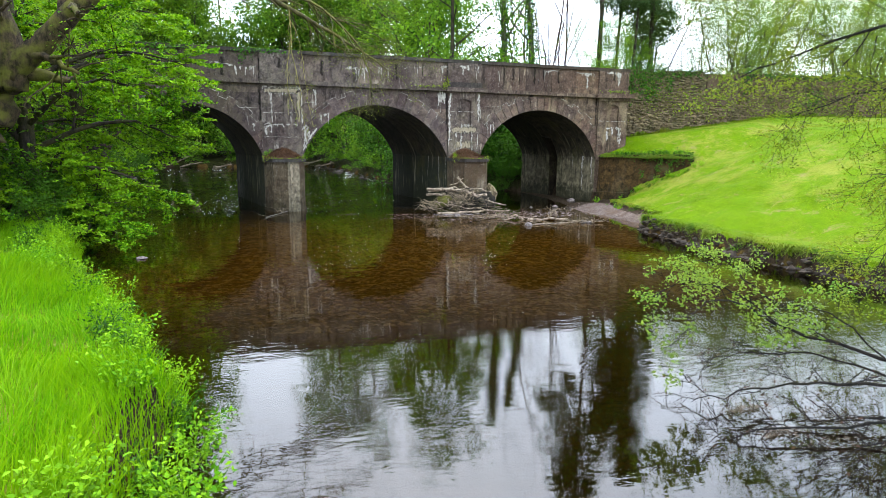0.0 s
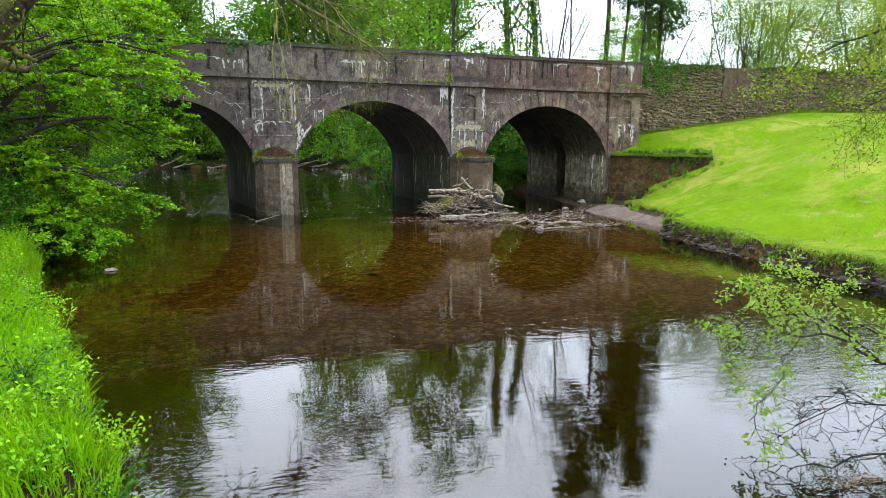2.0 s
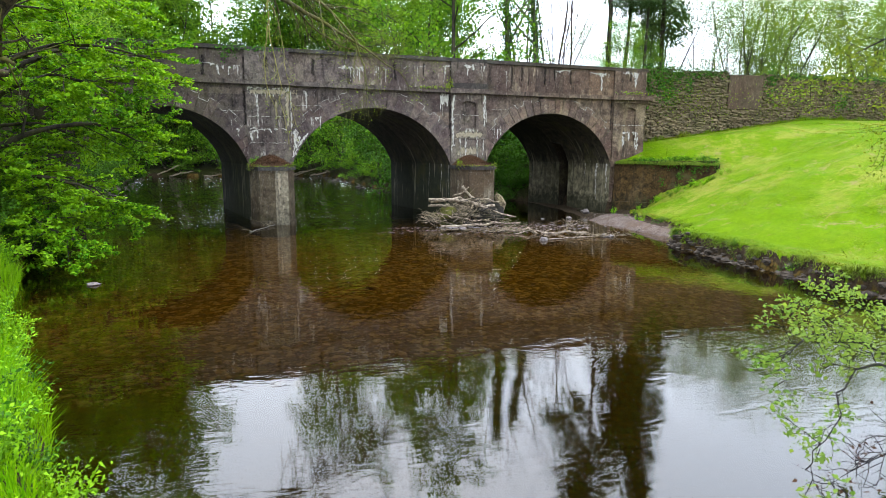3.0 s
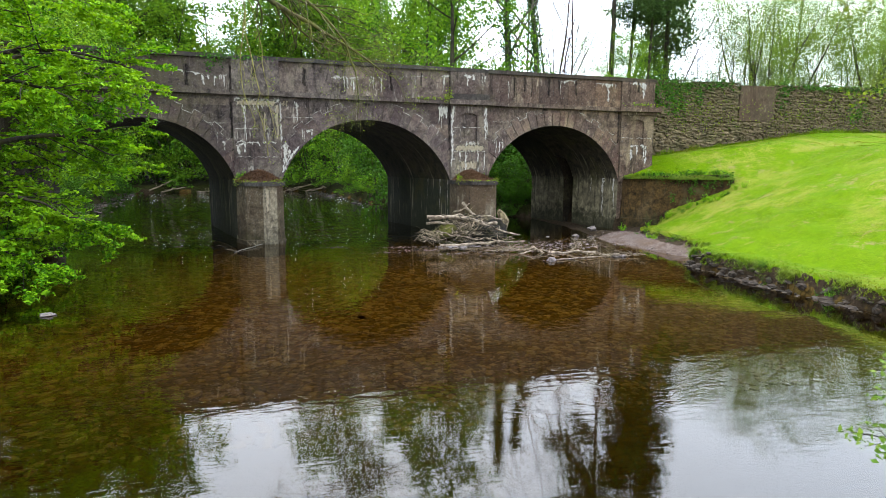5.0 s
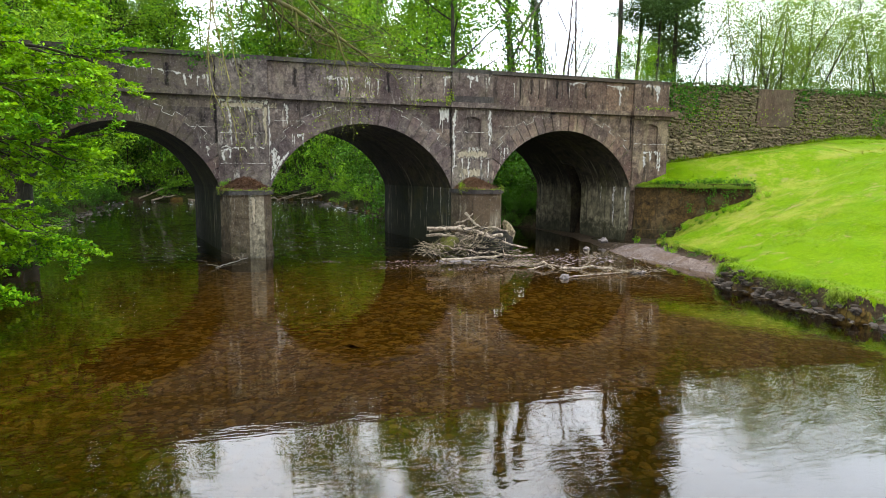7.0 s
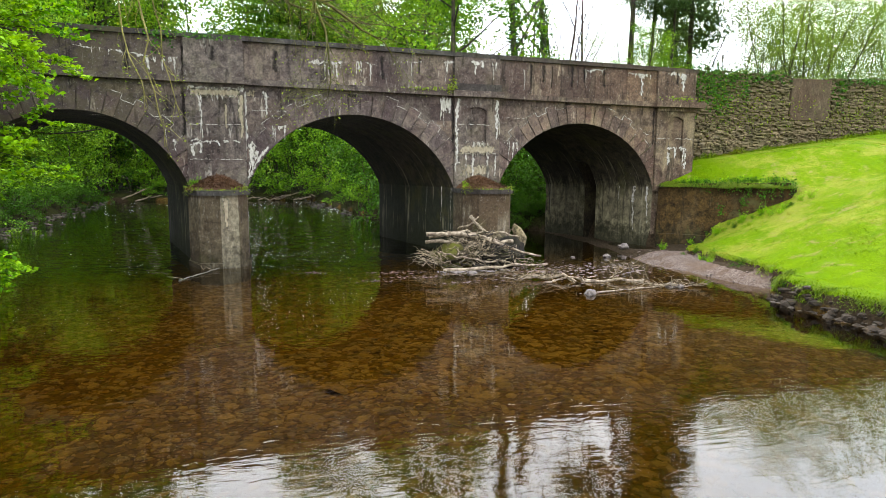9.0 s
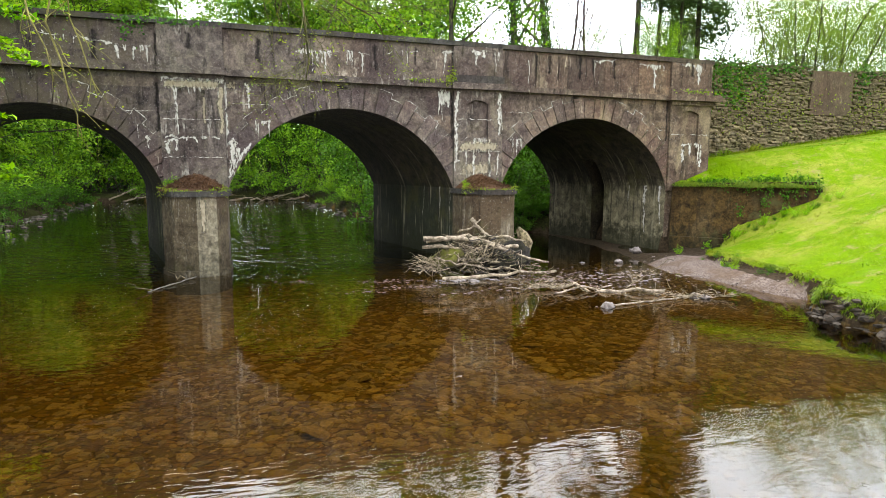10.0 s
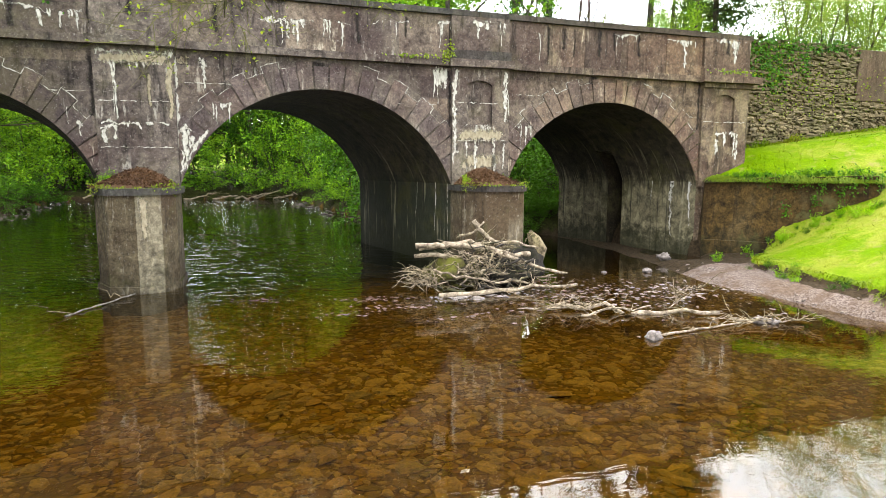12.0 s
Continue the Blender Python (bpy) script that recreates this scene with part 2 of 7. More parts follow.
BEDSTONE = rock_mat("bed_stone", (0.015, 0.01, 0.0035), (0.205, 0.13, 0.03), 0.3, True, 0.6)
BEDSTONE_ONE = rock_mat("bed_stone_single", (0.015, 0.01, 0.0035), (0.205, 0.13, 0.03), 0.3, True, 0.6, True)
PALEROCK = rock_mat("pale_rock", (0.09, 0.074, 0.066), (0.26, 0.215, 0.19), 0.05, False)
PEBBLE = rock_mat("gravel_pebble", (0.07, 0.052, 0.043), (0.215, 0.172, 0.15), 0.2)
EARTH = rock_mat("bank_earth", (0.01, 0.007, 0.004), (0.055, 0.036, 0.02), 0.0, False)
WETSTONE = rock_mat("wet_stone", (0.03, 0.015, 0.01), (0.115, 0.058, 0.04), 0.7)
BANKROCK = rock_mat("bank_rock", (0.018, 0.014, 0.01), (0.08, 0.064, 0.045), 0.2)


def water_mat():
    """Clear peaty water: tinted pass-through below, mirror above by the angle."""
    k = Mat("river_water")
    n, l = k.n, k.l
    n.remove(k.b)
    out = n["Material Output"]
    tr = n.new("ShaderNodeBsdfTransparent")
    gl = n.new("ShaderNodeBsdfGlossy")
    gl.inputs["Roughness"].default_value = 0.0
    gl.inputs["Color"].default_value = (1, 1, 1, 1)
    fr = n.new("ShaderNodeFresnel")
    fr.inputs[0].default_value = 1.5
    mx = n.new("ShaderNodeMixShader")
    w = k.world((1, 1, 1))
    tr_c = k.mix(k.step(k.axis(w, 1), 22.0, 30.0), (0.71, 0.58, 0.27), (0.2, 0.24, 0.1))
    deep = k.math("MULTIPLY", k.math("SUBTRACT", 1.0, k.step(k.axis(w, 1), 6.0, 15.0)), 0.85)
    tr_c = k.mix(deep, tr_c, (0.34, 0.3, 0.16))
    l.new(tr_c, tr.inputs[0])
    rip = k.noise(2.6, 2, 0.45, k.world((0.7, 1.6, 1)), 0.3)
    small = k.noise(11.0, 2, 0.5, k.world((0.45, 1.5, 1)), 0.4)
    calm = k.noise(0.3, 3, 0.55, k.world((0.6, 1.4, 1)))
    up = k.math("MULTIPLY", k.step(k.axis(w, 1), 20.4, 23.0), k.math("SUBTRACT", 1.0, k.step(k.axis(w, 0), 7.0, 9.0)))
    up = k.math("MULTIPLY", up, k.math("SUBTRACT", 1.0, k.math("MULTIPLY", k.step(k.axis(w, 1), 28.0, 36.0), 0.7)))
    amp = k.math("ADD", k.math("MULTIPLY", k.step(calm, 0.4, 0.64), 0.55), 0.28)
    h = k.math("MULTIPLY", k.math("ADD", k.math("MULTIPLY", rip, 0.7), k.math("MULTIPLY", small, 0.32)), amp)
    chop = k.noise(4.0, 2, 0.5, k.world((0.5, 1.2, 1)), 0.8)
    up = k.math("MULTIPLY", up, k.step(k.noise(0.45, 3, 0.6, k.world((0.8, 1.2, 1))), 0.3, 0.5))
    h = k.math("ADD", h, k.math("MULTIPLY", chop, k.math("MULTIPLY", up, 7.0)))
    b = n.new("ShaderNodeBump")
    b.inputs["Strength"].default_value, b.inputs["Distance"].default_value = 0.5, 0.012
    l.new(h, b.inputs["Height"])
    l.new(b.outputs[0], gl.inputs["Normal"])
    l.new(b.outputs[0], fr.inputs["Normal"])
    l.new(fr.outputs[0], mx.inputs[0])
    l.new(tr.outputs[0], mx.inputs[1])
    l.new(gl.outputs[0], mx.inputs[2])
    l.new(mx.outputs[0], out.inputs[0])
    return k.m


WATER = water_mat()


def leaf_mat(name, a, b, c, through_light=0.5, dry=0.0):
    k = Mat(name, 0.6, 0.08)
    n, l = k.n, k.l
    col = k.ramp(k.island(), [(0.0, a), (0.5, b), (1.0, c)])
    w = k.world()
    col = k.mix(k.math("MULTIPLY", k.step(k.noise(0.9, 3, 0.5, w), 0.4, 0.65), 0.45), col, (c[0] * 1.1, c[1] * 1.0, c[2]))
    if dry:
        col = k.mix(k.math("MULTIPLY", k.math("MULTIPLY", k.step(k.noise(0.9, 8, 0.78, w, 0.2), 0.44, 0.6), k.step(k.noise(0.22, 2, 0.5, w), 0.36, 0.54)), dry), col, (0.32, 0.29, 0.045))
    k.color(col)
    t = n.new("ShaderNodeBsdfTranslucent")
    l.new(k.toned(k.mix(1.0, col, (1.25, 1.15, 0.6), "MULTIPLY")), t.inputs[0])
    mx = n.new("ShaderNodeMixShader")
    mx.inputs[0].default_value = through_light
    l.new(k.b.outputs[0], mx.inputs[1])
    l.new(t.outputs[0], mx.inputs[2])
    l.new(mx.outputs[0], n["Material Output"].inputs[0])
    return k.m


LEAF = leaf_mat("beech_leaf", (0.028, 0.12, 0.004), (0.12, 0.36, 0.008), (0.32, 0.62, 0.016), 0.36)
LEAF_DARK = leaf_mat("dark_leaf", (0.016, 0.06, 0.006), (0.034, 0.115, 0.008), (0.075, 0.21, 0.012), 0.3)
LEAF_FAR = leaf_mat("far_leaf", (0.04, 0.12, 0.012), (0.125, 0.32, 0.024), (0.31, 0.56, 0.04), 0.45)
LEAF_MID = leaf_mat("mid_leaf", (0.022, 0.085, 0.009), (0.085, 0.25, 0.017), (0.25, 0.5, 0.028), 0.4)
LEAF_PALE = leaf_mat("pale_leaf", (0.1, 0.22, 0.03), (0.18, 0.33, 0.05), (0.3, 0.45, 0.08))
LEAF_OLIVE = leaf_mat("olive_leaf", (0.1, 0.17, 0.02), (0.17, 0.26, 0.03), (0.28, 0.36, 0.04))
LEAF_PINE = leaf_mat("needle", (0.04, 0.085, 0.028), (0.065, 0.13, 0.035), (0.11, 0.2, 0.05), 0.35)
GRASS = leaf_mat("tall_grass", (0.09, 0.29, 0.003), (0.15, 0.4, 0.004), (0.25, 0.5, 0.008), 0.4)
LAWN = leaf_mat("short_grass", (0.078, 0.172, 0.001), (0.112, 0.215, 0.002), (0.172, 0.265, 0.005), 0.4, 0.5)
GRASS_DULL = leaf_mat("rough_grass", (0.05, 0.1, 0.006), (0.1, 0.18, 0.008), (0.2, 0.29, 0.02), 0.3)
LITTER = leaf_mat("leaf_litter", (0.035, 0.018, 0.012), (0.075, 0.035, 0.02), (0.14, 0.08, 0.04), 0.1)


def bark_mat(name, a, b, moss=0.4, plain=0):
    k = Mat(name, 0.9, 0.2)
    w = k.world()
    f = k.noise(1.0, 6, 0.7, k.world((9, 9, 9) if plain else (14, 14, 5)))
    c = k.ramp(f, [(0.41, a), (0.59, b)])
    c = k.mix(k.math("MULTIPLY", k.step(k.noise(2.5, 5, 0.6, w), 0.42, 0.62), moss), c, (0.13, 0.13, 0.018))
    k.color(c).bump(f, 0.7, 0.03)
    return k.m


BARK = bark_mat("mossy_bark", (0.016, 0.011, 0.006), (0.08, 0.055, 0.028), 0.85)
BARK_MOSS = bark_mat("olive_bark", (0.035, 0.032, 0.012), (0.12, 0.105, 0.035), 0.7)
BARK_YELLOW = bark_mat("yellow_twig", (0.12, 0.1, 0.03), (0.34, 0.29, 0.09), 0.3, 1)
BARK_DARK = bark_mat("dark_bark", (0.02, 0.016, 0.013), (0.06, 0.048, 0.038), 0.25)
BARK_WET = bark_mat("wet_bark", (0.006, 0.005, 0.004), (0.028, 0.022, 0.017), 0.05)
BARK_RED = bark_mat("reddish_bark", (0.05, 0.034, 0.034), (0.13, 0.09, 0.085), 0.1)
BARK_GREY = bark_mat("grey_bark", (0.07, 0.062, 0.055), (0.2, 0.18, 0.16), 0.25)
STUMP = bark_mat("stump_wood", (0.05, 0.035, 0.02), (0.3, 0.225, 0.135), 0.2, 1)
DRIFT = bark_mat("driftwood", (0.12, 0.088, 0.06), (0.42, 0.33, 0.24), 0.1, 1)
TWIG = bark_mat("pale_twig", (0.08, 0.058, 0.036), (0.37, 0.285, 0.19), 0.2, 1)


def ground_mat():
    """Bed, gravel, bare earth, woodland floor and turf, blended by the sheet's own masks."""
    k = Mat("ground_surface", 0.95, 0.04)
    w = k.world()
    n1 = k.noise(2.2, 5, 0.6, w)
    n2 = k.noise(14, 5, 0.65, w)
    n3 = k.noise(60, 4, 0.7, w)
    def ragged(name):
        return k.step(k.math("ADD", k.attr(name), k.math("MULTIPLY", k.math("SUBTRACT", n2, 0.5), 0.7)), 0.35, 0.65)
    earth = k.ramp(n2, [(0.3, (0.014, 0.01, 0.006)), (0.7, (0.062, 0.042, 0.025))])
    vo = k.voronoi(8.5, k.world((0.8, 1.15, 0.2)))
    cell = k.ramp(k.axis(vo.outputs["Color"], 0), [(0.1, (0.05, 0.028, 0.008)), (0.45, (0.115, 0.066, 0.018)), (0.75, (0.17, 0.1, 0.026)), (0.95, (0.09, 0.07, 0.02))])
    seam = k.voronoi(8.5, k.world((0.8, 1.15, 0.2)), "DISTANCE_TO_EDGE").outputs["Distance"]
    bed = k.mix(k.math("SUBTRACT", 1.0, k.step(seam, 0.0, 0.12)), cell, (0.012, 0.008, 0.003))
    bed = k.mix(0.35, bed, k.ramp(n2, [(0.38, (0.025, 0.014, 0.005)), (0.62, (0.16, 0.095, 0.027))]))
    bed = k.mix(k.math("MULTIPLY", k.step(n1, 0.42, 0.62), 0.5), bed, (0.08, 0.055, 0.012))
    bed = k.mix(k.math("MULTIPLY", k.math("SUBTRACT", 1.0, k.step(k.axis(w, 1), 9.0, 15.5)), 0.6), bed, (0.036, 0.029, 0.006))
    grav = k.ramp(k.voronoi(60, w).outputs["Color"], [(0.2, (0.075, 0.05, 0.038)), (0.8, (0.215, 0.172, 0.15))])
    grav = k.mix(k.math("MULTIPLY", k.step(k.noise(1.6, 6, 0.7, w), 0.46, 0.6), 0.65), grav, k.ramp(n2, [(0.35, (0.06, 0.036, 0.022)), (0.65, (0.15, 0.1, 0.065))]))
    turf = k.ramp(n3, [(0.34, (0.065, 0.12, 0.001)), (0.5, (0.105, 0.19, 0.001)), (0.66, (0.155, 0.245, 0.003))])
    turf = k.mix(k.math("MULTIPLY", k.step(k.noise(1.3, 6, 0.7, w, 0.5), 0.48, 0.64), 0.6), turf, (0.085, 0.18, 0.001))
    dry = k.math("MULTIPLY", k.math("MULTIPLY", k.step(k.noise(0.9, 8, 0.78, w, 0.2), 0.44, 0.6), k.step(k.noise(0.22, 2, 0.5, w), 0.42, 0.58)), 0.6)
    tuft = k.step(k.noise(6.5, 5, 0.7, w, 0.6), 0.47, 0.6)
    turf = k.mix(k.math("MULTIPLY", tuft, 0.3), turf, (0.055, 0.115, 0.002))
    turf = k.mix(dry, turf, k.ramp(n3, [(0.36, (0.14, 0.16, 0.012)), (0.64, (0.36, 0.32, 0.07))]))
    bare_patch = k.math("MULTIPLY", k.step(k.noise(2.0, 8, 0.78, w, 0.6), 0.54, 0.66), 0.7)
    turf = k.mix(bare_patch, turf, (0.24, 0.19, 0.075))
    wood = k.ramp(n2, [(0.36, (0.012, 0.012, 0.005)), (0.64, (0.038, 0.042, 0.011))])
    c = k.mix(ragged("m_bed"), earth, bed)
    c = k.mix(ragged("m_gravel"), c, grav)
    c = k.mix(ragged("m_wood"), c, wood)
    c = k.mix(ragged("m_turf"), c, turf)
    k.color(c).bump(k.math("ADD", n2, k.math("MULTIPLY", n3, 0.5)), 0.5, 0.04)
    return k.m


GROUND = ground_mat()


# ---- mesh helpers ----
def link(name, verts, faces, mat, parent=None, label="", smooth=False):
    me = bpy.data.meshes.new(name)
    me.from_pydata([tuple(map(float, v)) for v in verts], [], [tuple(map(int, f)) for f in faces])
    if mat:
        me.materials.append(mat)
    if smooth:
        me.polygons.foreach_set("use_smooth", [True] * len(me.polygons))
    me.update()
    ob = new(name, me)
    if parent:
        ob.parent = parent
    if label:
        ob["label"] = label
    return ob


def quads(name, v, mat, parent=None, smooth=False):
    """A mesh of loose quads from an (n, 4, 3) array."""
    n = len(v)
    me = bpy.data.meshes.new(name)
    me.vertices.add(n * 4)
    me.vertices.foreach_set("co", np.ascontiguousarray(v, dtype=np.float32).ravel())
    me.loops.add(n * 4)
    me.loops.foreach_set("vertex_index", np.arange(n * 4, dtype=np.int32))
    me.polygons.add(n)
    me.polygons.foreach_set("loop_start", np.arange(0, n * 4, 4, dtype=np.int32))
    me.polygons.foreach_set("loop_total", np.full(n, 4, dtype=np.int32))
    me.materials.append(mat)
    me.update(calc_edges=True)
    ob = new(name, me)
    if parent:
        ob.parent = parent
    return ob


def part(name, bm, mat, parent, label="", smooth=False):
    me = bpy.data.meshes.new(name)
    bmesh.ops.recalc_face_normals(bm, faces=bm.faces)
    bm.to_mesh(me)
    bm.free()
    me.materials.append(mat)
    if smooth:
        me.polygons.foreach_set("use_smooth", [True] * len(me.polygons))
    ob = new(name, me)
    if parent:
        ob.parent = parent
    if label:
        ob["label"] = label
    return ob


def thing(name, label, category, group="", kind="", at=(0, 0, 0)):
    e = new(name)
    e.empty_display_size = 0.2
    e.location = at
    return tagged(e, label, category, group, kind)


def prism(pts, y0, y1, shift=0.0, bm=None):
    """The outline pts (x, z) pushed from y0 to y1, the far end slid by shift in x."""
    bm = bm or bmesh.new()
    a = [bm.verts.new((x, y0, z)) for x, z in pts]
    b = [bm.verts.new((x + shift, y1, z)) for x, z in pts]
    from mathutils.geometry import tessellate_polygon
    for tri in tessellate_polygon([[Vector((x, z, 0)) for x, z in pts]]):
        bm.faces.new([a[i] for i in tri])
        bm.faces.new([b[i] for i in reversed(tri)])
    n = len(pts)
    for i in range(n):
        j = (i + 1) % n
        bm.faces.new((a[i], a[j], b[j], b[i]))
    return bm


def box(x0, x1, y0, y1, z0, z1, bevel=0.0, bm=None):
    b = bmesh.new()
    m = Matrix.Translation(((x0 + x1) / 2, (y0 + y1) / 2, (z0 + z1) / 2)) @ Matrix.Diagonal((x1 - x0, y1 - y0, z1 - z0, 1))
    bmesh.ops.create_cube(b, size=1, matrix=m)
    if bevel:
        bmesh.ops.bevel(b, geom=b.edges[:], offset=bevel, segments=1, affect="EDGES")
    return b


def tube_arrays(path, radii, sides=6):
    """Vertices and faces of a tapered tube along path."""
    p = np.asarray(path, float)
    n = len(p)
    d = np.gradient(p, axis=0)
    d /= np.linalg.norm(d, axis=1)[:, None] + 1e-9
    ref = np.where(np.abs(d[:, 2:3]) > 0.9, np.array([[1.0, 0, 0]]), np.array([[0, 0, 1.0]]))
    u = np.cross(d, ref)
    u /= np.linalg.norm(u, axis=1)[:, None] + 1e-9
    w = np.cross(d, u)
    a = np.linspace(0, 2 * np.pi, sides, endpoint=False)
    r = np.asarray(radii, float)[:, None, None]
    v = p[:, None, :] + r * (np.cos(a)[None, :, None] * u[:, None, :] + np.sin(a)[None, :, None] * w[:, None, :])
    f = []
    for i in range(n - 1):
        for j in range(sides):
            k = (j + 1) % sides
            f.append((i * sides + j, i * sides + k, (i + 1) * sides + k, (i + 1) * sides + j))
    f.append(tuple(range(sides))[::-1])
    f.append(tuple((n - 1) * sides + j for j in range(sides)))
    return v.reshape(-1, 3), f


def join_tubes(tubes):
    vs, fs, o = [], [], 0
    for v, f in tubes:
        vs.append(v)
        fs += [tuple(i + o for i in q) for q in f]
        o += len(v)
    return np.concatenate(vs), fs


# ---- trees ----
def unit(v):
    return v / (np.linalg.norm(v) + 1e-9)


def limb(rng, start, way, length, r0, r1, steps, wander, pull):
    """A wandering path; pull is added to the heading at each step (droop or lift)."""
    pts, d = [np.array(start, float)], unit(np.array(way, float))
    for _ in range(steps):
        d = unit(d + rng.normal(0, wander, 3) + np.array([0, 0, pull]))
        pts.append(pts[-1] + d * length / steps)
    return np.array(pts), np.linspace(r0, r1, steps + 1)


def fork(rng, path, radii, level, plan, tubes, tips, sides=(8, 5, 3, 3, 3)):
    """Branches on a limb, by plan[level] = (count, from, length, angle, wander, pull)."""
    if level < 3:
        tubes.append(tube_arrays(path, radii, sides[min(level, 4)]))
    if level >= len(plan):
        tips.append(path)
        return
    count, lo, length, angle, wander, pull = plan[level][:6]
    level_out = plan[level][6] if len(plan[level]) > 6 else 0.0
    total = len(path) - 1
    for i in range(count):
        f = lo + (1 - lo) * (i + rng.random()) / count
        k = min(int(f * total), total - 1)
        s = f * total - k
        at = path[k] * (1 - s) + path[k + 1] * s
        d = unit(path[k + 1] - path[k])
        side = unit(np.cross(d, rng.normal(0, 1, 3)) * np.array([1, 1, 1 - level_out]))
        a = radians(angle) * rng.uniform(0.75, 1.25)
        way = d * math.cos(a) + side * math.sin(a)
        ln = length * rng.uniform(0.65, 1.2) * (1.15 - 0.45 * f)
        r = max(0.003, (radii[k] * (1 - s) + radii[k + 1] * s) * rng.uniform(0.4, 0.6))
        p, rr = limb(rng, at, way, ln, r, r * 0.3, (5, 3, 2, 2)[min(level, 3)], wander, pull)
        fork(rng, p, rr, level + 1, plan, tubes, tips, sides)


def leaves_at(rng, tips, per, spread, size, flat=0.5, width=0.6, inner=0.25, tip_level=1.0):
    """Leaf blades (bent diamonds) scattered along the twig paths."""
    pts = []
    for path in tips:
        f = inner + (1 - inner) * rng.random(per) ** 0.8
        f = f * (len(path) - 1)
        k = np.minimum(f.astype(int), len(path) - 2)
        s = (f - k)[:, None]
        pts.append(path[k] * (1 - s) + path[k + 1] * s)
    c = np.concatenate(pts)
    n = len(c)
    c = c + rng.normal(0, 1, (n, 3)) * np.array([spread, spread, spread * (1 - flat * 0.6)])
    nrm = rng.normal(0, 1, (n, 3)) * (1 - min(flat, 0.62) * 0.75)
    nrm[:, 2] += 0.9
    nrm /= np.linalg.norm(nrm, axis=1)[:, None]
    a = rng.normal(0, 1, (n, 3))
    u = np.cross(nrm, a)
    u /= np.linalg.norm(u, axis=1)[:, None] + 1e-9
    w = np.cross(nrm, u)
    s = (size * rng.uniform(0.6, 1.3, n))[:, None]
    droop = nrm * s * -0.15
    v = np.stack([c - u * s * 0.5 + droop, c + w * s * width * 0.5 - u * s * 0.05, c + u * s * 0.5 + droop, c - w * s * width * 0.5 - u * s * 0.05], 1)
    return v


def tree(name, label, seed, height, radius, plan, per, spread, size, leaf, bark, flat=0.5, lean=(0, 0, 1), wander=0.06, stems=1, bare=0.0, sparse=1.0):
    rng = np.random.default_rng(seed)
    e = thing(name, label, "tree")
    tubes, tips = [], []
    for s in range(stems):
        way = np.array(lean, float) + (rng.normal(0, 0.09 if height > 5 else 0.28, 3) * (stems > 1)) * np.array([1, 1, 0.2])
        p, r = limb(rng, rng.normal(0, 0.25, 3) * np.array([1, 1, 0]) * (stems > 1) + np.array([0, 0, -0.3]), way, height, radius, radius * 0.18, 9, wander, 0.02)
        r[0] *= 1.35
        fork(rng, p, r, 0, plan, tubes, tips, (8, 5, 3, 3, 3) if height > 5 else (4, 3, 3, 3, 3))
    v, f = join_tubes(tubes)
    link("trunk", v, f, bark, e, smooth=True)
    if per:
        if sparse < 1:
            tips = [t for t in tips if rng.random() < sparse]
        quads("crown", leaves_at(rng, tips, per, spread, size, flat), leaf, e)
    return e


def put(proto, x, y, z, turn, s=1.0, sz=None, label=""):
    if "group" not in proto:
        proto["group"] = {"tree": "trees round the bridge", "bush": "bushes on the banks", "plant": "wild plants on the banks", "fern": "ferns behind the arch"}.get(proto.get("category", ""), "repeats")
    ob = copy_thing(proto, pose(x, y, z, 0, 0, turn) @ Matrix.Diagonal((s, s, sz or s, 1)))
    if label:
        ob["label"] = label
    return ob


# ---- ground sheet ----
LEFT_Y = [-400, -10, 2, 6, 7.2, 8.8, 10.4, 12.4, 16.4, 21.5, 25, 29, 36, 50, 54]
LEFT_X = [0.6, 0.6, 1.0, 1.0, 1.05, 0.55, -0.2, -1.2, -2.3, -3.9, -4.3, -5.4, -6.4, -7.6, -8.5]
RIGHT_Y = [-400, -10, 8, 10.2, 12.3, 14.6, 16.4, 18.2, 20.5, 22.5, 24, 28.3, 32, 37, 45, 54]
RIGHT_X = [13.5, 13, 12.5, 12.3, 12.25, 11.95, 11.95, 12.5, 13.2, 13.6, 13.95, 12.9, 9.6, 7.6, 6.7, 5.8]
TOE_Y = [-400, -10, 8, 10.2, 12.3, 14.6, 16.0, 16.8, 17.2, 17.9, 19.4, 20.9, 21.4, 21.9, 22.5, 24, 24.6, 28.3, 32, 37, 45, 54]
TOE_X = [13.0, 12.4, 11.8, 11.5, 11.25, 11.2, 11.35, 11.45, 12.25, 12.45, 12.62, 12.84, 13.1, 13.3, 13.5, 13.95, 13.85, 12.9, 9.6, 7.6, 6.7, 5.8]
LIP_X = [13.3, 12.7, 12.0, 11.7, 11.45, 11.38, 11.5, 11.62, 12.3, 12.5, 12.68, 12.9, 13.35, 14.1, 14.9, 14.9, 13.85, 12.9, 9.6, 7.6, 6.7, 5.8]


def sm(x, a, b):
    t = np.clip((x - a) / (b - a), 0, 1)
    return t * t * (3 - 2 * t)


def waves(x, y, s, seed):
    r = np.random.default_rng(seed)
    out = np.zeros_like(x)
    for i in range(6):
        a, p, q = r.uniform(0, 6.28), r.uniform(0, 6.28), s * r.uniform(0.6, 1.9)
        out += np.sin((x * np.cos(a) + y * np.sin(a)) * q + p)
    return out / 6


def wing_side(x, y):
    """Metres behind the wing wall's face (positive on the bridge's side)."""
    return ((x - 13.85) * 2.35 + (y - 23.55) * 2.35) / 3.323


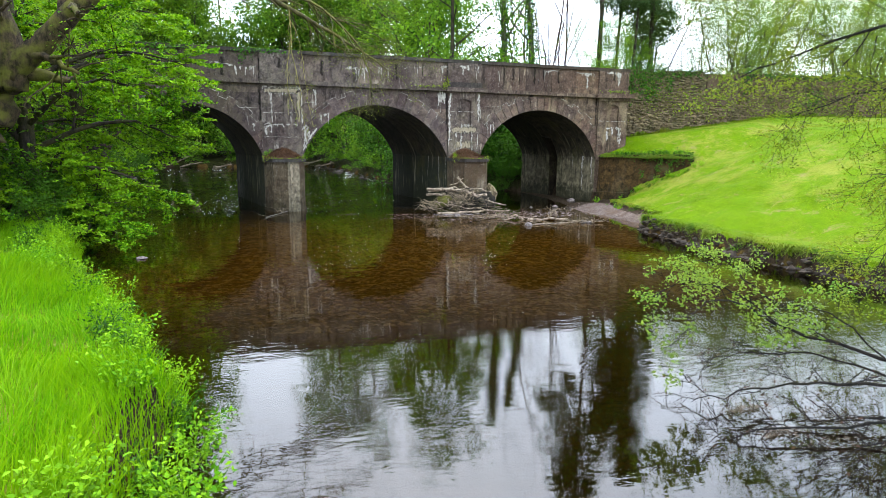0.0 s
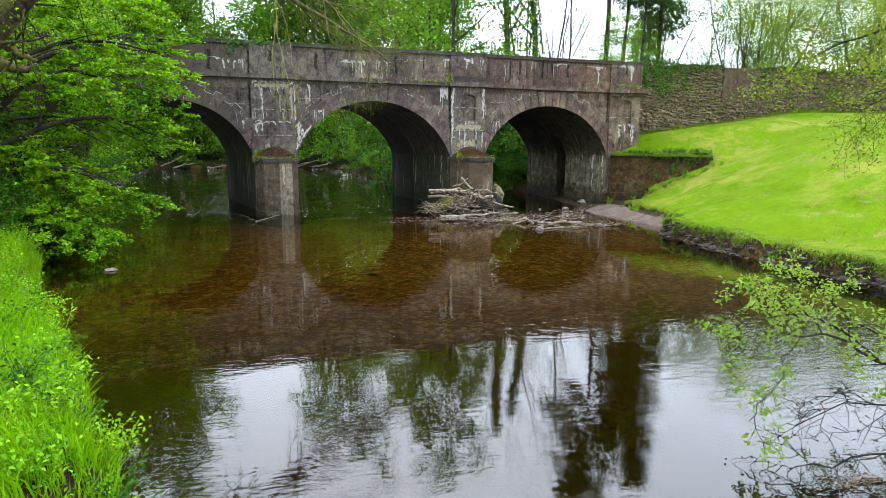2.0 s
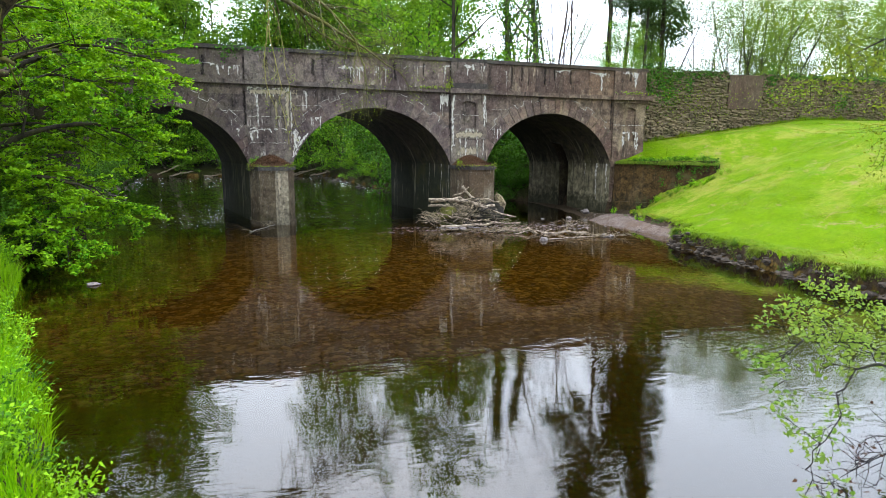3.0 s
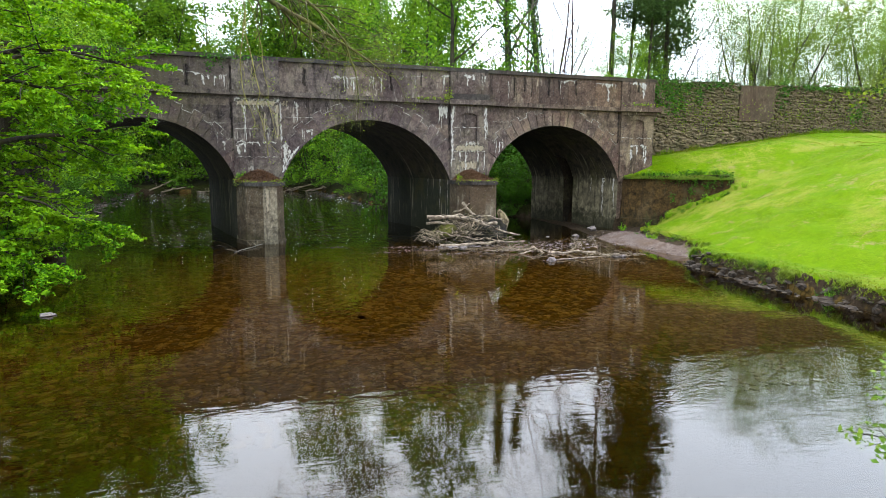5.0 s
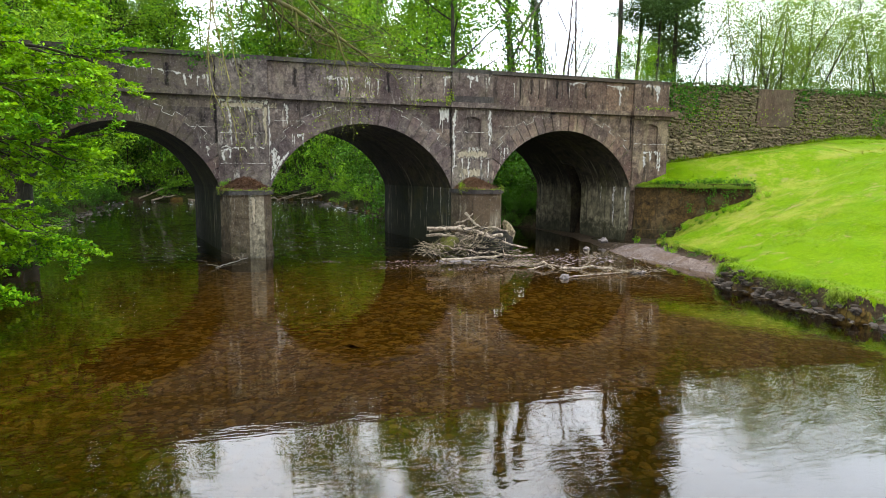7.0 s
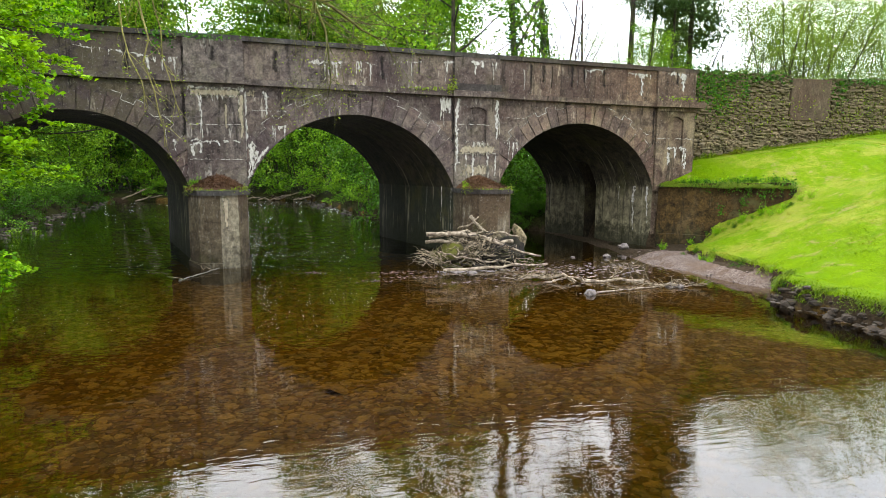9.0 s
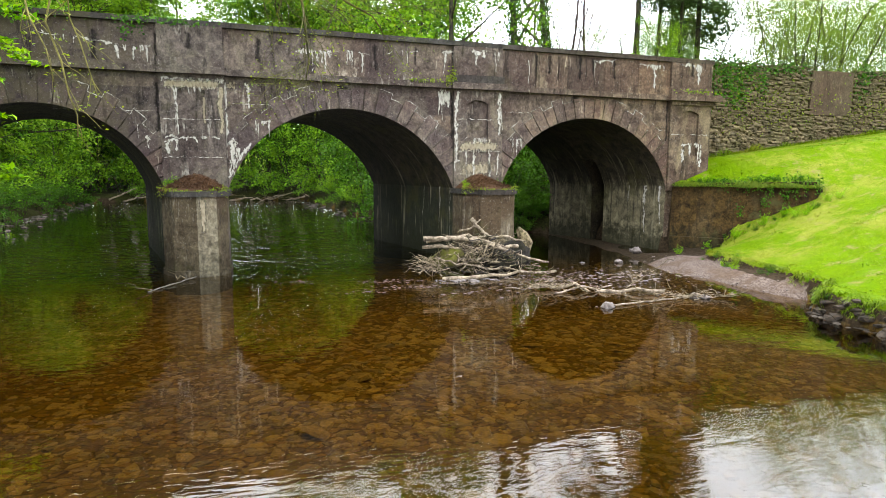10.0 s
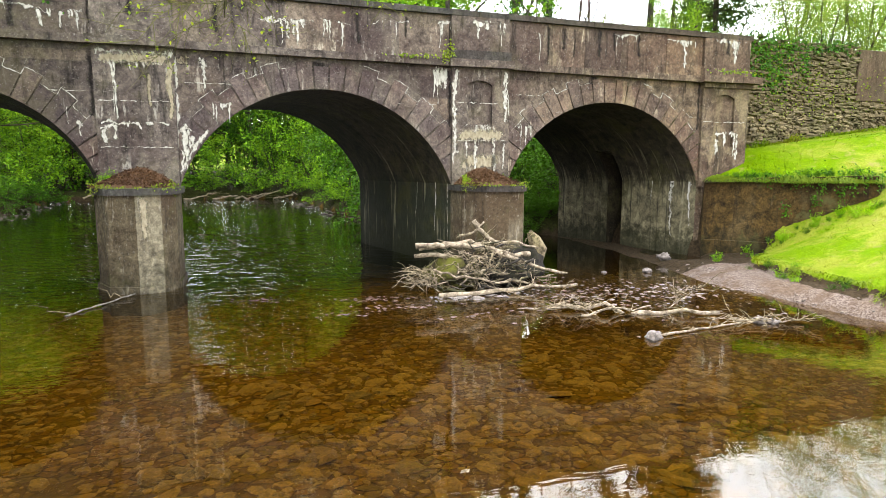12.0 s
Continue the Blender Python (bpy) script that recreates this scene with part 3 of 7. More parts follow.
def lip(y):
    """x of the turf's broken edge along the right bank."""
    return np.interp(y, TOE_Y, LIP_X) + (0.2 * waves(y * 0, y, 3.4, 6) + 0.2 * waves(y * 0, y, 7.0, 7)) * (1 - sm(y, 20.5, 21.2))


def terrain(x, y):
    x, y = np.asarray(x, float), np.asarray(y, float)
    w = waves(x, y, 1.7, 3)
    w2 = waves(x, y, 5.0, 4)
    xl = np.interp(y, LEFT_Y, LEFT_X) + 0.14 * waves(x * 0, y, 2.6, 5)
    xr = np.interp(y, RIGHT_Y, RIGHT_X) + 0.18 * waves(x * 0, y, 2.2, 6)
    far = y - 53.5 - 0.4 * w
    dl = xl - x
    dlawn = x - xr
    edge_x = lip(y)
    dr = x - np.minimum(np.interp(y, TOE_Y, TOE_X) + 0.12 * waves(x * 0, y, 3.0, 9), edge_x - 0.03)
    bed = -0.34 + 0.05 * w + 0.02 * w2
    bed += 0.26 * np.exp(-(((x - 9.2) / 3.0) ** 2 + ((y - 20.6) / 1.5) ** 2))
    bed += 0.27 * sm(x, 9.7, 12.9) * sm(y, 17.2, 20.0) * (1 - sm(y, 30, 34)) + 0.2 * sm(x, 11.55, 12.6) * sm(y, 16.9, 18.6) * (1 - 0.6 * sm(y, 22, 23.5)) * (1 - sm(y, 29, 32))
    bed += 0.34 * sm(x, 11.5, 12.3) * sm(y, 16.9, 17.6) * (1 - sm(y, 18.0, 20.0))
    bed -= 0.35 * sm(y, 25, 31) * (1 - sm(x, 8, 11))
    zl = 0.38 * sm(dl, 0.0, 0.28) + 0.05 * np.maximum(dl, 0) ** 0.8 + 0.03 * w + 1.2 * sm(dl, 5, 14) + 0.03 * w2 * sm(dl, 0, 0.4)
    zr = 0.36 + 0.385 * np.clip(dlawn - 0.2, 0, 6.3) + 0.07 * np.clip(dlawn - 6.5, 0, 30) + (0.07 * w + 0.035 * w2) * sm(dlawn, 0.3, 2) + 0.025 * w2 * sm(dlawn, 0, 0.4)
    slump = 0.1 * sm(dr, 0.0, 0.25) + 0.06 * sm(dr, 0.2, 0.5) + 0.07 * waves(x, y, 9.0, 8)
    zr = slump + (zr - slump) * sm(x, edge_x - 0.07, edge_x + 0.05)
    hold = wing_side(x, y)
    toe = 0.25 + 0.62 * np.clip(x - 14.2, 0, 2.2)
    bay = sm(y, 20.3, 22.3) * (1 - sm(x, 15.6, 16.6)) * (y < 24.2)
    foot = np.minimum(2.45 + 0.13 * (x - 15), 3.45)
    zr = zr + (foot - zr) * sm(y, 20.5, 24.3) * sm(x, 15.6, 17.5) * (y < 24.7)
    zfront = zr * (1 - bay) + np.minimum(zr, toe) * bay
    top = np.minimum(1.8 + 0.55 * np.clip(hold - 0.2, 0, 3), 2.45 + 0.13 * (x - 15))
    zback = np.maximum(top, np.minimum(zr, 3.3))
    past = np.clip((((x - 13.85) - (y - 23.55)) / 1.414 - 3.5), 0, 2.5)
    wb = sm(hold, 0.1 - 1.1 * past, 0.2 + 0.9 * past) * (y < 24.6) * (1 - sm(past, 1.2, 2.5))
    zr = zfront * (1 - wb) + zback * wb
    zr = np.where(y > 24.7, np.minimum(3.0, zr + 0.2) + 0.03 * w, zr)
    lowr = 0.35 * sm(dr, 0, 0.5) + 0.22 * np.clip(dr, 0, 12)
    zr = zr * (1 - sm(y, 28.0, 30)) + lowr * sm(y, 28.0, 30)
    zf = 0.4 * sm(far, 0, 0.8) + 0.1 * np.clip(far, 0, 15) + 9 * sm(y, 75, 150) * (1 - sm(x, 5, 60))
    z = np.where(dl > 0, np.maximum(zl, -1), bed)
    z = np.where(dr > 0, np.maximum(zr, bed), z)
    z = np.where(far > 0, np.maximum(zf, np.where((dl > 0) | (dr > 0), z, -1)), z)
    return z


def axis_steps(parts):
    out = [parts[0][0]]
    for a, b, s in parts:
        n = max(1, round((b - a) / s))
        out += [a + (b - a) * (i + 1) / n for i in range(n)]
    return np.array(out)


def build_ground():
    gx = axis_steps([(-400, -60, 40), (-60, -14, 2.5), (-14, -6, 0.5), (-6, 3, 0.14), (3, 11, 0.3), (11, 13.6, 0.065), (13.6, 20, 0.14), (20, 34, 0.6), (34, 60, 2.5), (60, 400, 40)])
    gy = axis_steps([(-400, -40, 40), (-40, -4, 3), (-4, 4, 0.3), (4, 25, 0.15), (25, 32, 0.3), (32, 60, 0.6), (60, 160, 6), (160, 700, 60)])
    X, Y = np.meshgrid(gx, gy)
    Z = terrain(X, Y)
    nx, ny = len(gx), len(gy)
    me = bpy.data.meshes.new("ground")
    co = np.stack([X, Y, Z], -1).reshape(-1, 3)
    i = (np.arange(ny - 1)[:, None] * nx + np.arange(nx - 1)[None, :]).ravel()
    f = np.stack([i, i + 1, i + nx + 1, i + nx], 1)
    me.from_pydata(co.tolist(), [], f.tolist())
    me.materials.append(GROUND)
    me.polygons.foreach_set("use_smooth", [True] * len(me.polygons))
    x, y, z = co.T
    gxz = np.gradient(Z, axis=1) / np.gradient(X, axis=1)
    gyz = np.gradient(Z, axis=0) / np.gradient(Y, axis=0)
    steep = np.hypot(gxz, gyz).ravel()
    dl = np.interp(y, LEFT_Y, LEFT_X) - x
    dr = x - lip(y)
    bedm = (z < 0.03).astype(float) * (1 - sm(x, 10.6, 11.6) * sm(y, 17.5, 19) * (y < 30))
    grav = ((z < 0.2) & (z > -0.07) & (x > 11.4) & (x < 14.4) & (y > 16.8) & (y < 21.6)).astype(float)
    turf = ((dr > 0.04) & (z > 0.2) & (y < 27) | (wing_side(x, y) > 0.12) & (y > 21) & (y < 24.6) & (x > 13.9) & (x < 18) | (dl > 0.3) & (y < 14) | (y > 70)).astype(float) * (steep < 1.2)
    woods = ((z > 0.1) & (y > 27) | (dl > 0.2) & (y >= 14) | (dr > 20)).astype(float) * (1 - turf)
    for n, v in (("m_bed", bedm), ("m_gravel", grav), ("m_turf", turf), ("m_wood", woods)):
        me.attributes.new(n, "FLOAT", "POINT").data.foreach_set("value", v.astype(np.float32))
    me.update()
    return tagged(new("ground", me), "grassy river banks sloping to a stony brown river bed", "ground", kind="structure")


ground = build_ground()

# water: one flat sheet between the banks
wv = [(x, y, 0.0) for y in (-60, 0, 20, 24, 30, 54.5) for x in (-14, 17)]
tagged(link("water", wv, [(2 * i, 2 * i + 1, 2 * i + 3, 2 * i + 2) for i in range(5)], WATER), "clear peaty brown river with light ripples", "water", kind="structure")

# ---- the bridge ----
FRONT, BACK, SLIDE = 23.68, 28.25, -1.19
P1, P2, P3, P0 = (1.39, 2.68), (7.82, 9.05), (13.78, 15.03), (-4.6, -3.35)
SPRING = 1.72


def fall(x):
    """The bridge's top sinks a little towards its far end."""
    return -0.0135 * (x - 8)


def arch(a, b, z0, rise, n=28):
    """Points of a segmental arch from (a, z0) to (b, z0)."""
    h = (b - a) / 2
    r = (h * h + rise * rise) / (2 * rise)
    cx, cz = (a + b) / 2, z0 + rise - r
    t = math.asin(h / r)
    return [(cx + r * math.sin(-t + 2 * t * i / n), cz + r * math.cos(-t + 2 * t * i / n)) for i in range(n + 1)], (cx, cz, r, t)


SPANS = [(P0[1], P1[0], 1.74), (P1[1], P2[0], 1.80), (P2[1], P3[0], 1.74)]
bridge = thing("bridge", "old grey-brown masonry road bridge with three arches, lime-streaked", "bridge")

outline = [(-14, -0.8)]
for a, b, rise in SPANS:
    outline += [(a, -0.8)] + arch(a, b, SPRING, rise)[0] + [(b, -0.8)]
outline += [(15.0, -0.8), (15.0, 4.1 + fall(15)), (-14, 4.1 + fall(-14))]
a3, b3, rise3 = SPANS[2]
ring3 = arch(a3, b3, SPRING, rise3)[0]
cut_from = next(i for i, q in enumerate(ring3) if q[0] > (a3 + b3) / 2 and q[1] < SPRING + 0.75)
slot = outline[:outline.index((b3, -0.8)) - len(ring3) + cut_from] + [(b3 + 0.9, SPRING + 0.5), (b3 + 0.9, -0.8)] + outline[outline.index((b3, -0.8)) + 1:]
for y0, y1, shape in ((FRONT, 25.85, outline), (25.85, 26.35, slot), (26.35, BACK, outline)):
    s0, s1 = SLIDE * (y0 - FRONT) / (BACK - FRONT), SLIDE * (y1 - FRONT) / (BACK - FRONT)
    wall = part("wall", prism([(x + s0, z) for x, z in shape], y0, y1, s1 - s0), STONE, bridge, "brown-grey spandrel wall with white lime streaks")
    wall.data.materials.append(BARREL if y0 < 26 else BARREL_SHADED)
    wall.data.materials.append(RECESS_SHADE)
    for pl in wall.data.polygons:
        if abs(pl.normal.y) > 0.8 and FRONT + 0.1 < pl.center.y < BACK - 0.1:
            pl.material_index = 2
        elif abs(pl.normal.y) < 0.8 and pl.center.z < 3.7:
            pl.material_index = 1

# parapets, string course, coping
for y0, y1, slide in ((FRONT + 0.03, FRONT + 0.36, 0), (BACK - 0.36, BACK - 0.03, 0)):
    sh = SLIDE if y0 > 26 else 0
    part("parapet", prism([(-14 + sh, 4.1 + fall(-14)), (15 + sh, 4.1 + fall(15)), (15 + sh, 5.05 + fall(15)), (-14 + sh, 5.05 + fall(-14))], y0, y1), STONE, bridge)
part("string_course", prism([(-14, 4.05 + fall(-14)), (15.05, 4.05 + fall(15)), (15.05, 4.18 + fall(15)), (-14, 4.18 + fall(-14))], FRONT - 0.13, FRONT + 0.1), STONE, bridge, "weathered projecting string course")
x = -13.0
rng = np.random.default_rng(5)
while x < 15.0:
    ln = rng.uniform(1.0, 1.5)
    e = min(x + ln, 15.1)
    for y0, sh in ((FRONT - 0.05, 0), (BACK - 0.42, SLIDE)):
        b = prism([(x + sh + 0.004, 5.05 + fall(x)), (e + sh - 0.004, 5.05 + fall(e)), (e + sh - 0.004, 5.16 + fall(e)), (x + sh + 0.004, 5.16 + fall(x))], y0, y0 + 0.47)
        part("coping_stone", b, COPING, bridge)
    x = e
part("road", box(-14, 15, FRONT + 0.36, BACK - 0.36, 4.11, 4.25), COPING, bridge, "grey road surface")

# pilasters with recessed round-headed panels, and the piers in front
def pilaster(x0, x1, base, panel_low, g=0.0):
    d = 0.08
    f = FRONT - d
    zt = 4.05 + fall((x0 + x1) / 2)
    w = x1 - x0
    pa, pb = x0 + 0.25 * w, x0 + 0.70 * w
    head = zt - 0.34
    panel = part("pilaster", prism([(pa - 0.02, base), (pb + 0.02, base), (pb + 0.02, zt), (pa - 0.02, zt)], FRONT - 0.012, FRONT + 0.04), STONE, bridge, "pilaster with a sunken round-headed panel")
    part("pilaster_stile", prism([(x0, base), (pa, base), (pa, zt), (x0, zt)], f, FRONT + 0.05), STONE, panel)
    part("pilaster_stile", prism([(pb, base), (x1, base), (x1, zt), (pb, zt)], f, FRONT + 0.05), STONE, panel)
    arc = arch(pa, pb, head, 0.1, 8)[0]
    part("pilaster_head", prism([(pa, zt)] + arc + [(pb, zt)], f + 0.002, FRONT + 0.05), STONE, panel)
    part("pilaster_foot", prism([(pa, base), (pb, base), (pb, panel_low), (pa, panel_low)], f + 0.002, FRONT + 0.05), STONE, panel)
    part("string_block", prism([(x0 - 0.07 - g, zt), (x1 + 0.07 + g, zt), (x1 + 0.07 + g, zt + 0.145), (x0 - 0.07 - g, zt + 0.145)], f - 0.13 - g, FRONT), STONE, bridge)
    if g:
        part("string_block", prism([(x0 - 0.03, zt - 0.1), (x1 + 0.05, zt - 0.1), (x1 + 0.05, zt - 0.003), (x0 - 0.03, zt - 0.003)], f - 0.07, FRONT), STONE, bridge)
    part("pedestal_base", prism([(x0 - 0.02, zt + 0.147), (x1 + 0.02, zt + 0.147), (x1 + 0.02, zt + 0.33), (x0 - 0.02, zt + 0.33)], FRONT - 0.12, FRONT + 0.05), COPING if x0 == P2[0] else STONE, bridge)
    part("pedestal", prism([(x0, zt + 0.33), (x1, zt + 0.33), (x1, zt + 0.995), (x0, zt + 0.995)], FRONT - 0.05, FRONT + 0.05), STONE, bridge)


for (a, b), base in ((P0, 0.5), (P1, 1.6), (P2, 1.6), (P3, 1.6)):
    pilaster(a, b, base, 2.55, 0.09 if a == P3[0] else 0.0)


def cutwater(x0, x1, pale=False):
    """A pier nose with a blunt point, its cap slab and the litter that lies on it."""
    c = (x0 + x1) / 2
    def ring(g, z):
        return [(x0 - g, FRONT + 0.02, z), (x0 - g + 0.04, 22.95, z), (x0 + 0.3, 22.45 - g, z), (c + 0.12, 22.32 - g, z), (x1 - 0.16, 22.42 - g, z), (x1 + g + 0.02, 22.8, z), (x1 + g, FRONT + 0.02, z)]
    pier = None
    for name, g, z0, z1, mat in (("pier", 0.0, -0.8, 1.6, PIER), ("pier_footing", 0.035, -0.8, 0.12, PIER), ("pier_cap", 0.06, 1.6, 1.71, COPING)):
        a, b = ring(g, z0), ring(g, z1)
        n = len(a)
        ob = link(name, a + b, [tuple(range(n))[::-1], tuple(range(n, 2 * n))] + [(i, (i + 1) % n, n + (i + 1) % n, n + i) for i in range(n)], mat, pier or bridge)
        pier = pier or ob
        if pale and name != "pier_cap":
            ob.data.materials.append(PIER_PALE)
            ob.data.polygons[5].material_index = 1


cutwater(*P1, True)
cutwater(*P2)


# parapet slabs, each set a little proud of the core
slab_rng = np.random.default_rng(8)
for x0, x1 in ((-13, P0[0]), (P0[1], P1[0]), (P1[1], P2[0]), (P2[1], P3[0])):
    n = max(1, round((x1 - x0) / 1.05))
    xs = [x0] + [x0 + (x1 - x0) * (i + slab_rng.uniform(-0.18, 0.18)) / n for i in range(1, n)] + [x1]
    for a, b in zip(xs, xs[1:]):
        a, b = a + 0.008, b - 0.008
        part("parapet_slab", prism([(a, 4.185 + fall(a)), (b, 4.185 + fall(b)), (b, 5.045 + fall(b)), (a, 5.045 + fall(a))], FRONT + 0.024 - slab_rng.uniform(0, 0.012), FRONT + 0.06), ASHLAR, bridge)

# spandrel blocks in courses above the arch rings
for a, b, rise in SPANS:
    _, (cx, cz, r, t) = arch(a, b, SPRING, rise)
    z0 = 1.75
    row = 0
    while z0 < 4.0:
        z1 = min(z0 + 0.42, 4.04)
        x0 = a - (0.55 if row % 2 else 0.0)
        while x0 < b:
            x1 = x0 + slab_rng.uniform(0.85, 1.25)
            lo, hi = max(x0, a) + 0.006, min(x1, b) - 0.006
            x0 = x1
            for side in (-1, 1):
                xs = [q for q in np.linspace(lo, hi, 15)]
                foot = [(q, max(z0 + 0.006, cz + math.sqrt(max((r + 0.57) ** 2 - (q - cx) ** 2, 0)))) for q in xs]
                foot = [q for q in foot if q[1] < z1 - 0.03 and (q[0] - cx) * side >= 0]
                if len(foot) < 3:
                    continue
                pts = foot + [(foot[-1][0], z1 - 0.006 + min(fall(foot[-1][0]), 0) * (z1 > 3.9)), (foot[0][0], z1 - 0.006 + min(fall(foot[0][0]), 0) * (z1 > 3.9))]
                part("ashlar_block", prism(pts, FRONT - slab_rng.uniform(0.003, 0.01), FRONT + 0.02), ASHLAR, bridge)
        z0 = z1
        row += 1

# voussoirs: long and short stones round each arch, proud of the wall
def voussoirs(a, b, rise, count):
    _, (cx, cz, r, t) = arch(a, b, SPRING, rise)
    for i in range(count):
        t0, t1 = -t + 2 * t * i / count, -t + 2 * t * (i + 1) / count
        gap = 0.013 / r
        t0, t1 = t0 + gap, t1 - gap
        deep = 0.55 if i % 2 else 0.42
        deep = min(deep, 0.5) if abs(i - count / 2) < 3 else deep
        pts = [(cx + q * math.sin(s), cz + q * math.cos(s)) for q, s in ((r + 0.004, t0), (r + 0.004, t1), (r + deep, t1), (r + deep, t0))]
        for lim, sg in ((a + 0.012, 1), (b - 0.012, -1)):
            cut = []
            for (xa, za), (xb, zb) in zip(pts, pts[1:] + pts[:1]):
                ia, ib = sg * (xa - lim) >= 0, sg * (xb - lim) >= 0
                if ia:
                    cut.append((xa, za))
                if ia != ib:
                    cut.append((lim, za + (zb - za) * (lim - xa) / (xb - xa)))
            pts = cut
        if len(pts) < 3:
            continue
        part("voussoir", prism(pts, FRONT - 0.03, FRONT + 0.03), VOUSS, bridge)


for a, b, rise in SPANS:
    voussoirs(a, b, rise, 25)



lime_v, lime_f, lime_e = [], [], []


def jamb(y):
    """x of the far arch's side wall, which runs askew through the bridge."""
    return P3[0] + (y - FRONT) * SLIDE / (BACK - FRONT)


def on_jamb(u, z):
    return (jamb(u) - 0.006, u, z)


def on_nose(u, z):
    """The front-right facet of the near pier's nose."""
    return (u, 22.32 + (u - 2.155) * 0.274 - 0.006, z)


def on_inner(u, z):
    """The middle pier's side, seen under the middle arch."""
    return (P2[0] + (u - FRONT) * SLIDE / (BACK - FRONT) - 0.006, u, z)


def strip(pts, widths, y, dir_across=None, plane="y"):
    """A soft-edged strip along (u, z) points on a face; u is x, or y on the jamb."""
    o = len(lime_v)
    n = len(pts)
    for k, (u, z) in enumerate(pts):
        q0, q1 = pts[max(k - 1, 0)], pts[min(k + 1, n - 1)]
        du, dz = q1[0] - q0[0], q1[1] - q0[1]
        ln = math.hypot(du, dz) + 1e-6
        end = 0.0 if k in (0, n - 1) else 1.0
        for sg in (-1, 0, 1):
            uu, zz = u + sg * -dz / ln * widths[k], z + sg * du / ln * widths[k]
            lime_v.append((uu, y, zz) if plane == "y" else plane(uu, zz))
            lime_e.append(end if sg == 0 else 0.0)
    for k in range(n - 1):
        a = o + 3 * k
        lime_f.extend([(a, a + 1, a + 4, a + 3), (a + 1, a + 2, a + 5, a + 4)])


def ribbon(pts, w, y, rg):
    swell = rg.uniform(0, 6.28, 2)
    strip(pts, [w * rg.uniform(0.4, 1.5) * (0.55 + 0.5 * math.sin(k * 0.31 + swell[0]) + 0.4 * math.sin(k * 0.83 + swell[1]) > 0.15) + 0.0015 for k in range(len(pts))], y)


def drips(x0, x1, top, low, count, y, seed, width=0.035, slope=0.0, plane="y"):
    """A crust of lime with runs of uneven length hanging from it."""
    rg = np.random.default_rng(seed)
    if count > 2:
        n = max(6, int((x1 - x0) / 0.08))
        pts = [(x0 + (x1 - x0) * i / n, top + slope * i / n + rg.normal(0, 0.02)) for i in range(n + 1)]
        keep = rg.random(3) * 6.28
        strip(pts, [rg.uniform(0.01, 0.06) * max(0.03, math.sin(q[0] * 5 + keep[0]) + 0.6 * math.sin(q[0] * 11 + keep[1]) + 0.35) for q in pts], y, plane=plane)
    for i in range(count):
        x = x0 + (x1 - x0) * ((i + rg.random()) / count * 0.3 + 0.7 * rg.random() if count > 1 else 0.5)
        ln = (top - low) * (0.12 + 1.15 * rg.random() ** 2.2 if count > 1 else 1.0)
        n = max(4, int(ln / 0.06))
        w = width * (0.45 + 1.6 * rg.random() ** 2)
        pts, u = [], x
        for k in range(n + 1):
            u += rg.normal(0, 0.009)
            pts.append((u, top + 0.03 + slope * (x - x0) / max(x1 - x0, 0.01) - ln * k / n))
        strip(pts, [w * (1 - 0.75 * k / n) * rg.uniform(0.5, 1.5) for k in range(n + 1)], y - 0.0012 * (i % 3 + 1), plane=plane)


FACE, PIL, PED, PAR = FRONT - 0.013, FRONT - 0.085, FRONT - 0.055, FRONT + 0.008
drips(1.42, 2.62, 4.03, 3.72, 16, PIL, 1, 0.08)
drips(1.66, 1.73, 3.95, 2.95, 1, PIL, 2, 0.05)
drips(2.5, 2.66, 4.03, 3.3, 3, PIL, 3, 0.06)
drips(1.42, 2.62, 2.82, 2.6, 7, PIL, 4, 0.05)
drips(1.42, 1.75, 2.75, 2.35, 4, PIL, 5, 0.05)
drips(0.55, 1.3, 4.66, 4.32, 10, PAR, 6, 0.045)
drips(-0.9, 0.6, 4.85, 4.7, 10, PAR, 7, 0.03, -0.15)
drips(-2.8, -1.4, 4.8, 4.45, 14, PAR, 24, 0.04)
drips(4.15, 5.2, 4.76, 4.25, 13, PAR, 8, 0.06)
drips(5.2, 5.85, 4.83, 4.45, 7, PAR, 9, 0.035, -0.1)
drips(3.1, 3.25, 4.0, 3.4, 1, FACE, 10, 0.04)
drips(3.25, 3.65, 3.2, 2.85, 6, FRONT - 0.036, 11, 0.05)
drips(2.72, 2.95, 2.72, 2.0, 4, FRONT - 0.036, 12, 0.05)
drips(7.38, 7.55, 4.0, 3.1, 2, FACE, 13, 0.05)
drips(8.2, 9.1, 4.95, 4.5, 8, PED, 14, 0.06)
drips(7.5, 7.85, 4.9, 4.4, 5, PAR, 15, 0.04)
drips(9.68, 9.78, 4.82, 4.2, 1, PAR, 16, 0.025)
drips(7.86, 7.98, 4.0, 2.05, 1, PIL, 17, 0.05)
drips(8.92, 9.02, 4.0, 3.05, 1, PIL, 18, 0.055)
drips(8.05, 8.8, 2.9, 1.9, 9, PIL, 19, 0.05)
drips(12.75, 14.0, 4.85, 4.2, 9, PAR, 20, 0.06)
drips(14.0, 14.95, 4.9, 4.4, 6, PED, 21, 0.07)
drips(14.1, 14.95, 2.86, 2.35, 6, PIL, 22, 0.06)
drips(9.12, 9.6, 2.95, 2.15, 6, FRONT - 0.036, 23, 0.03)
drips(11.4, 12.2, 4.9, 4.4, 4, PAR, 25, 0.02)
drips(6.2, 7.0, 4.85, 4.5, 4, PAR, 26, 0.02)

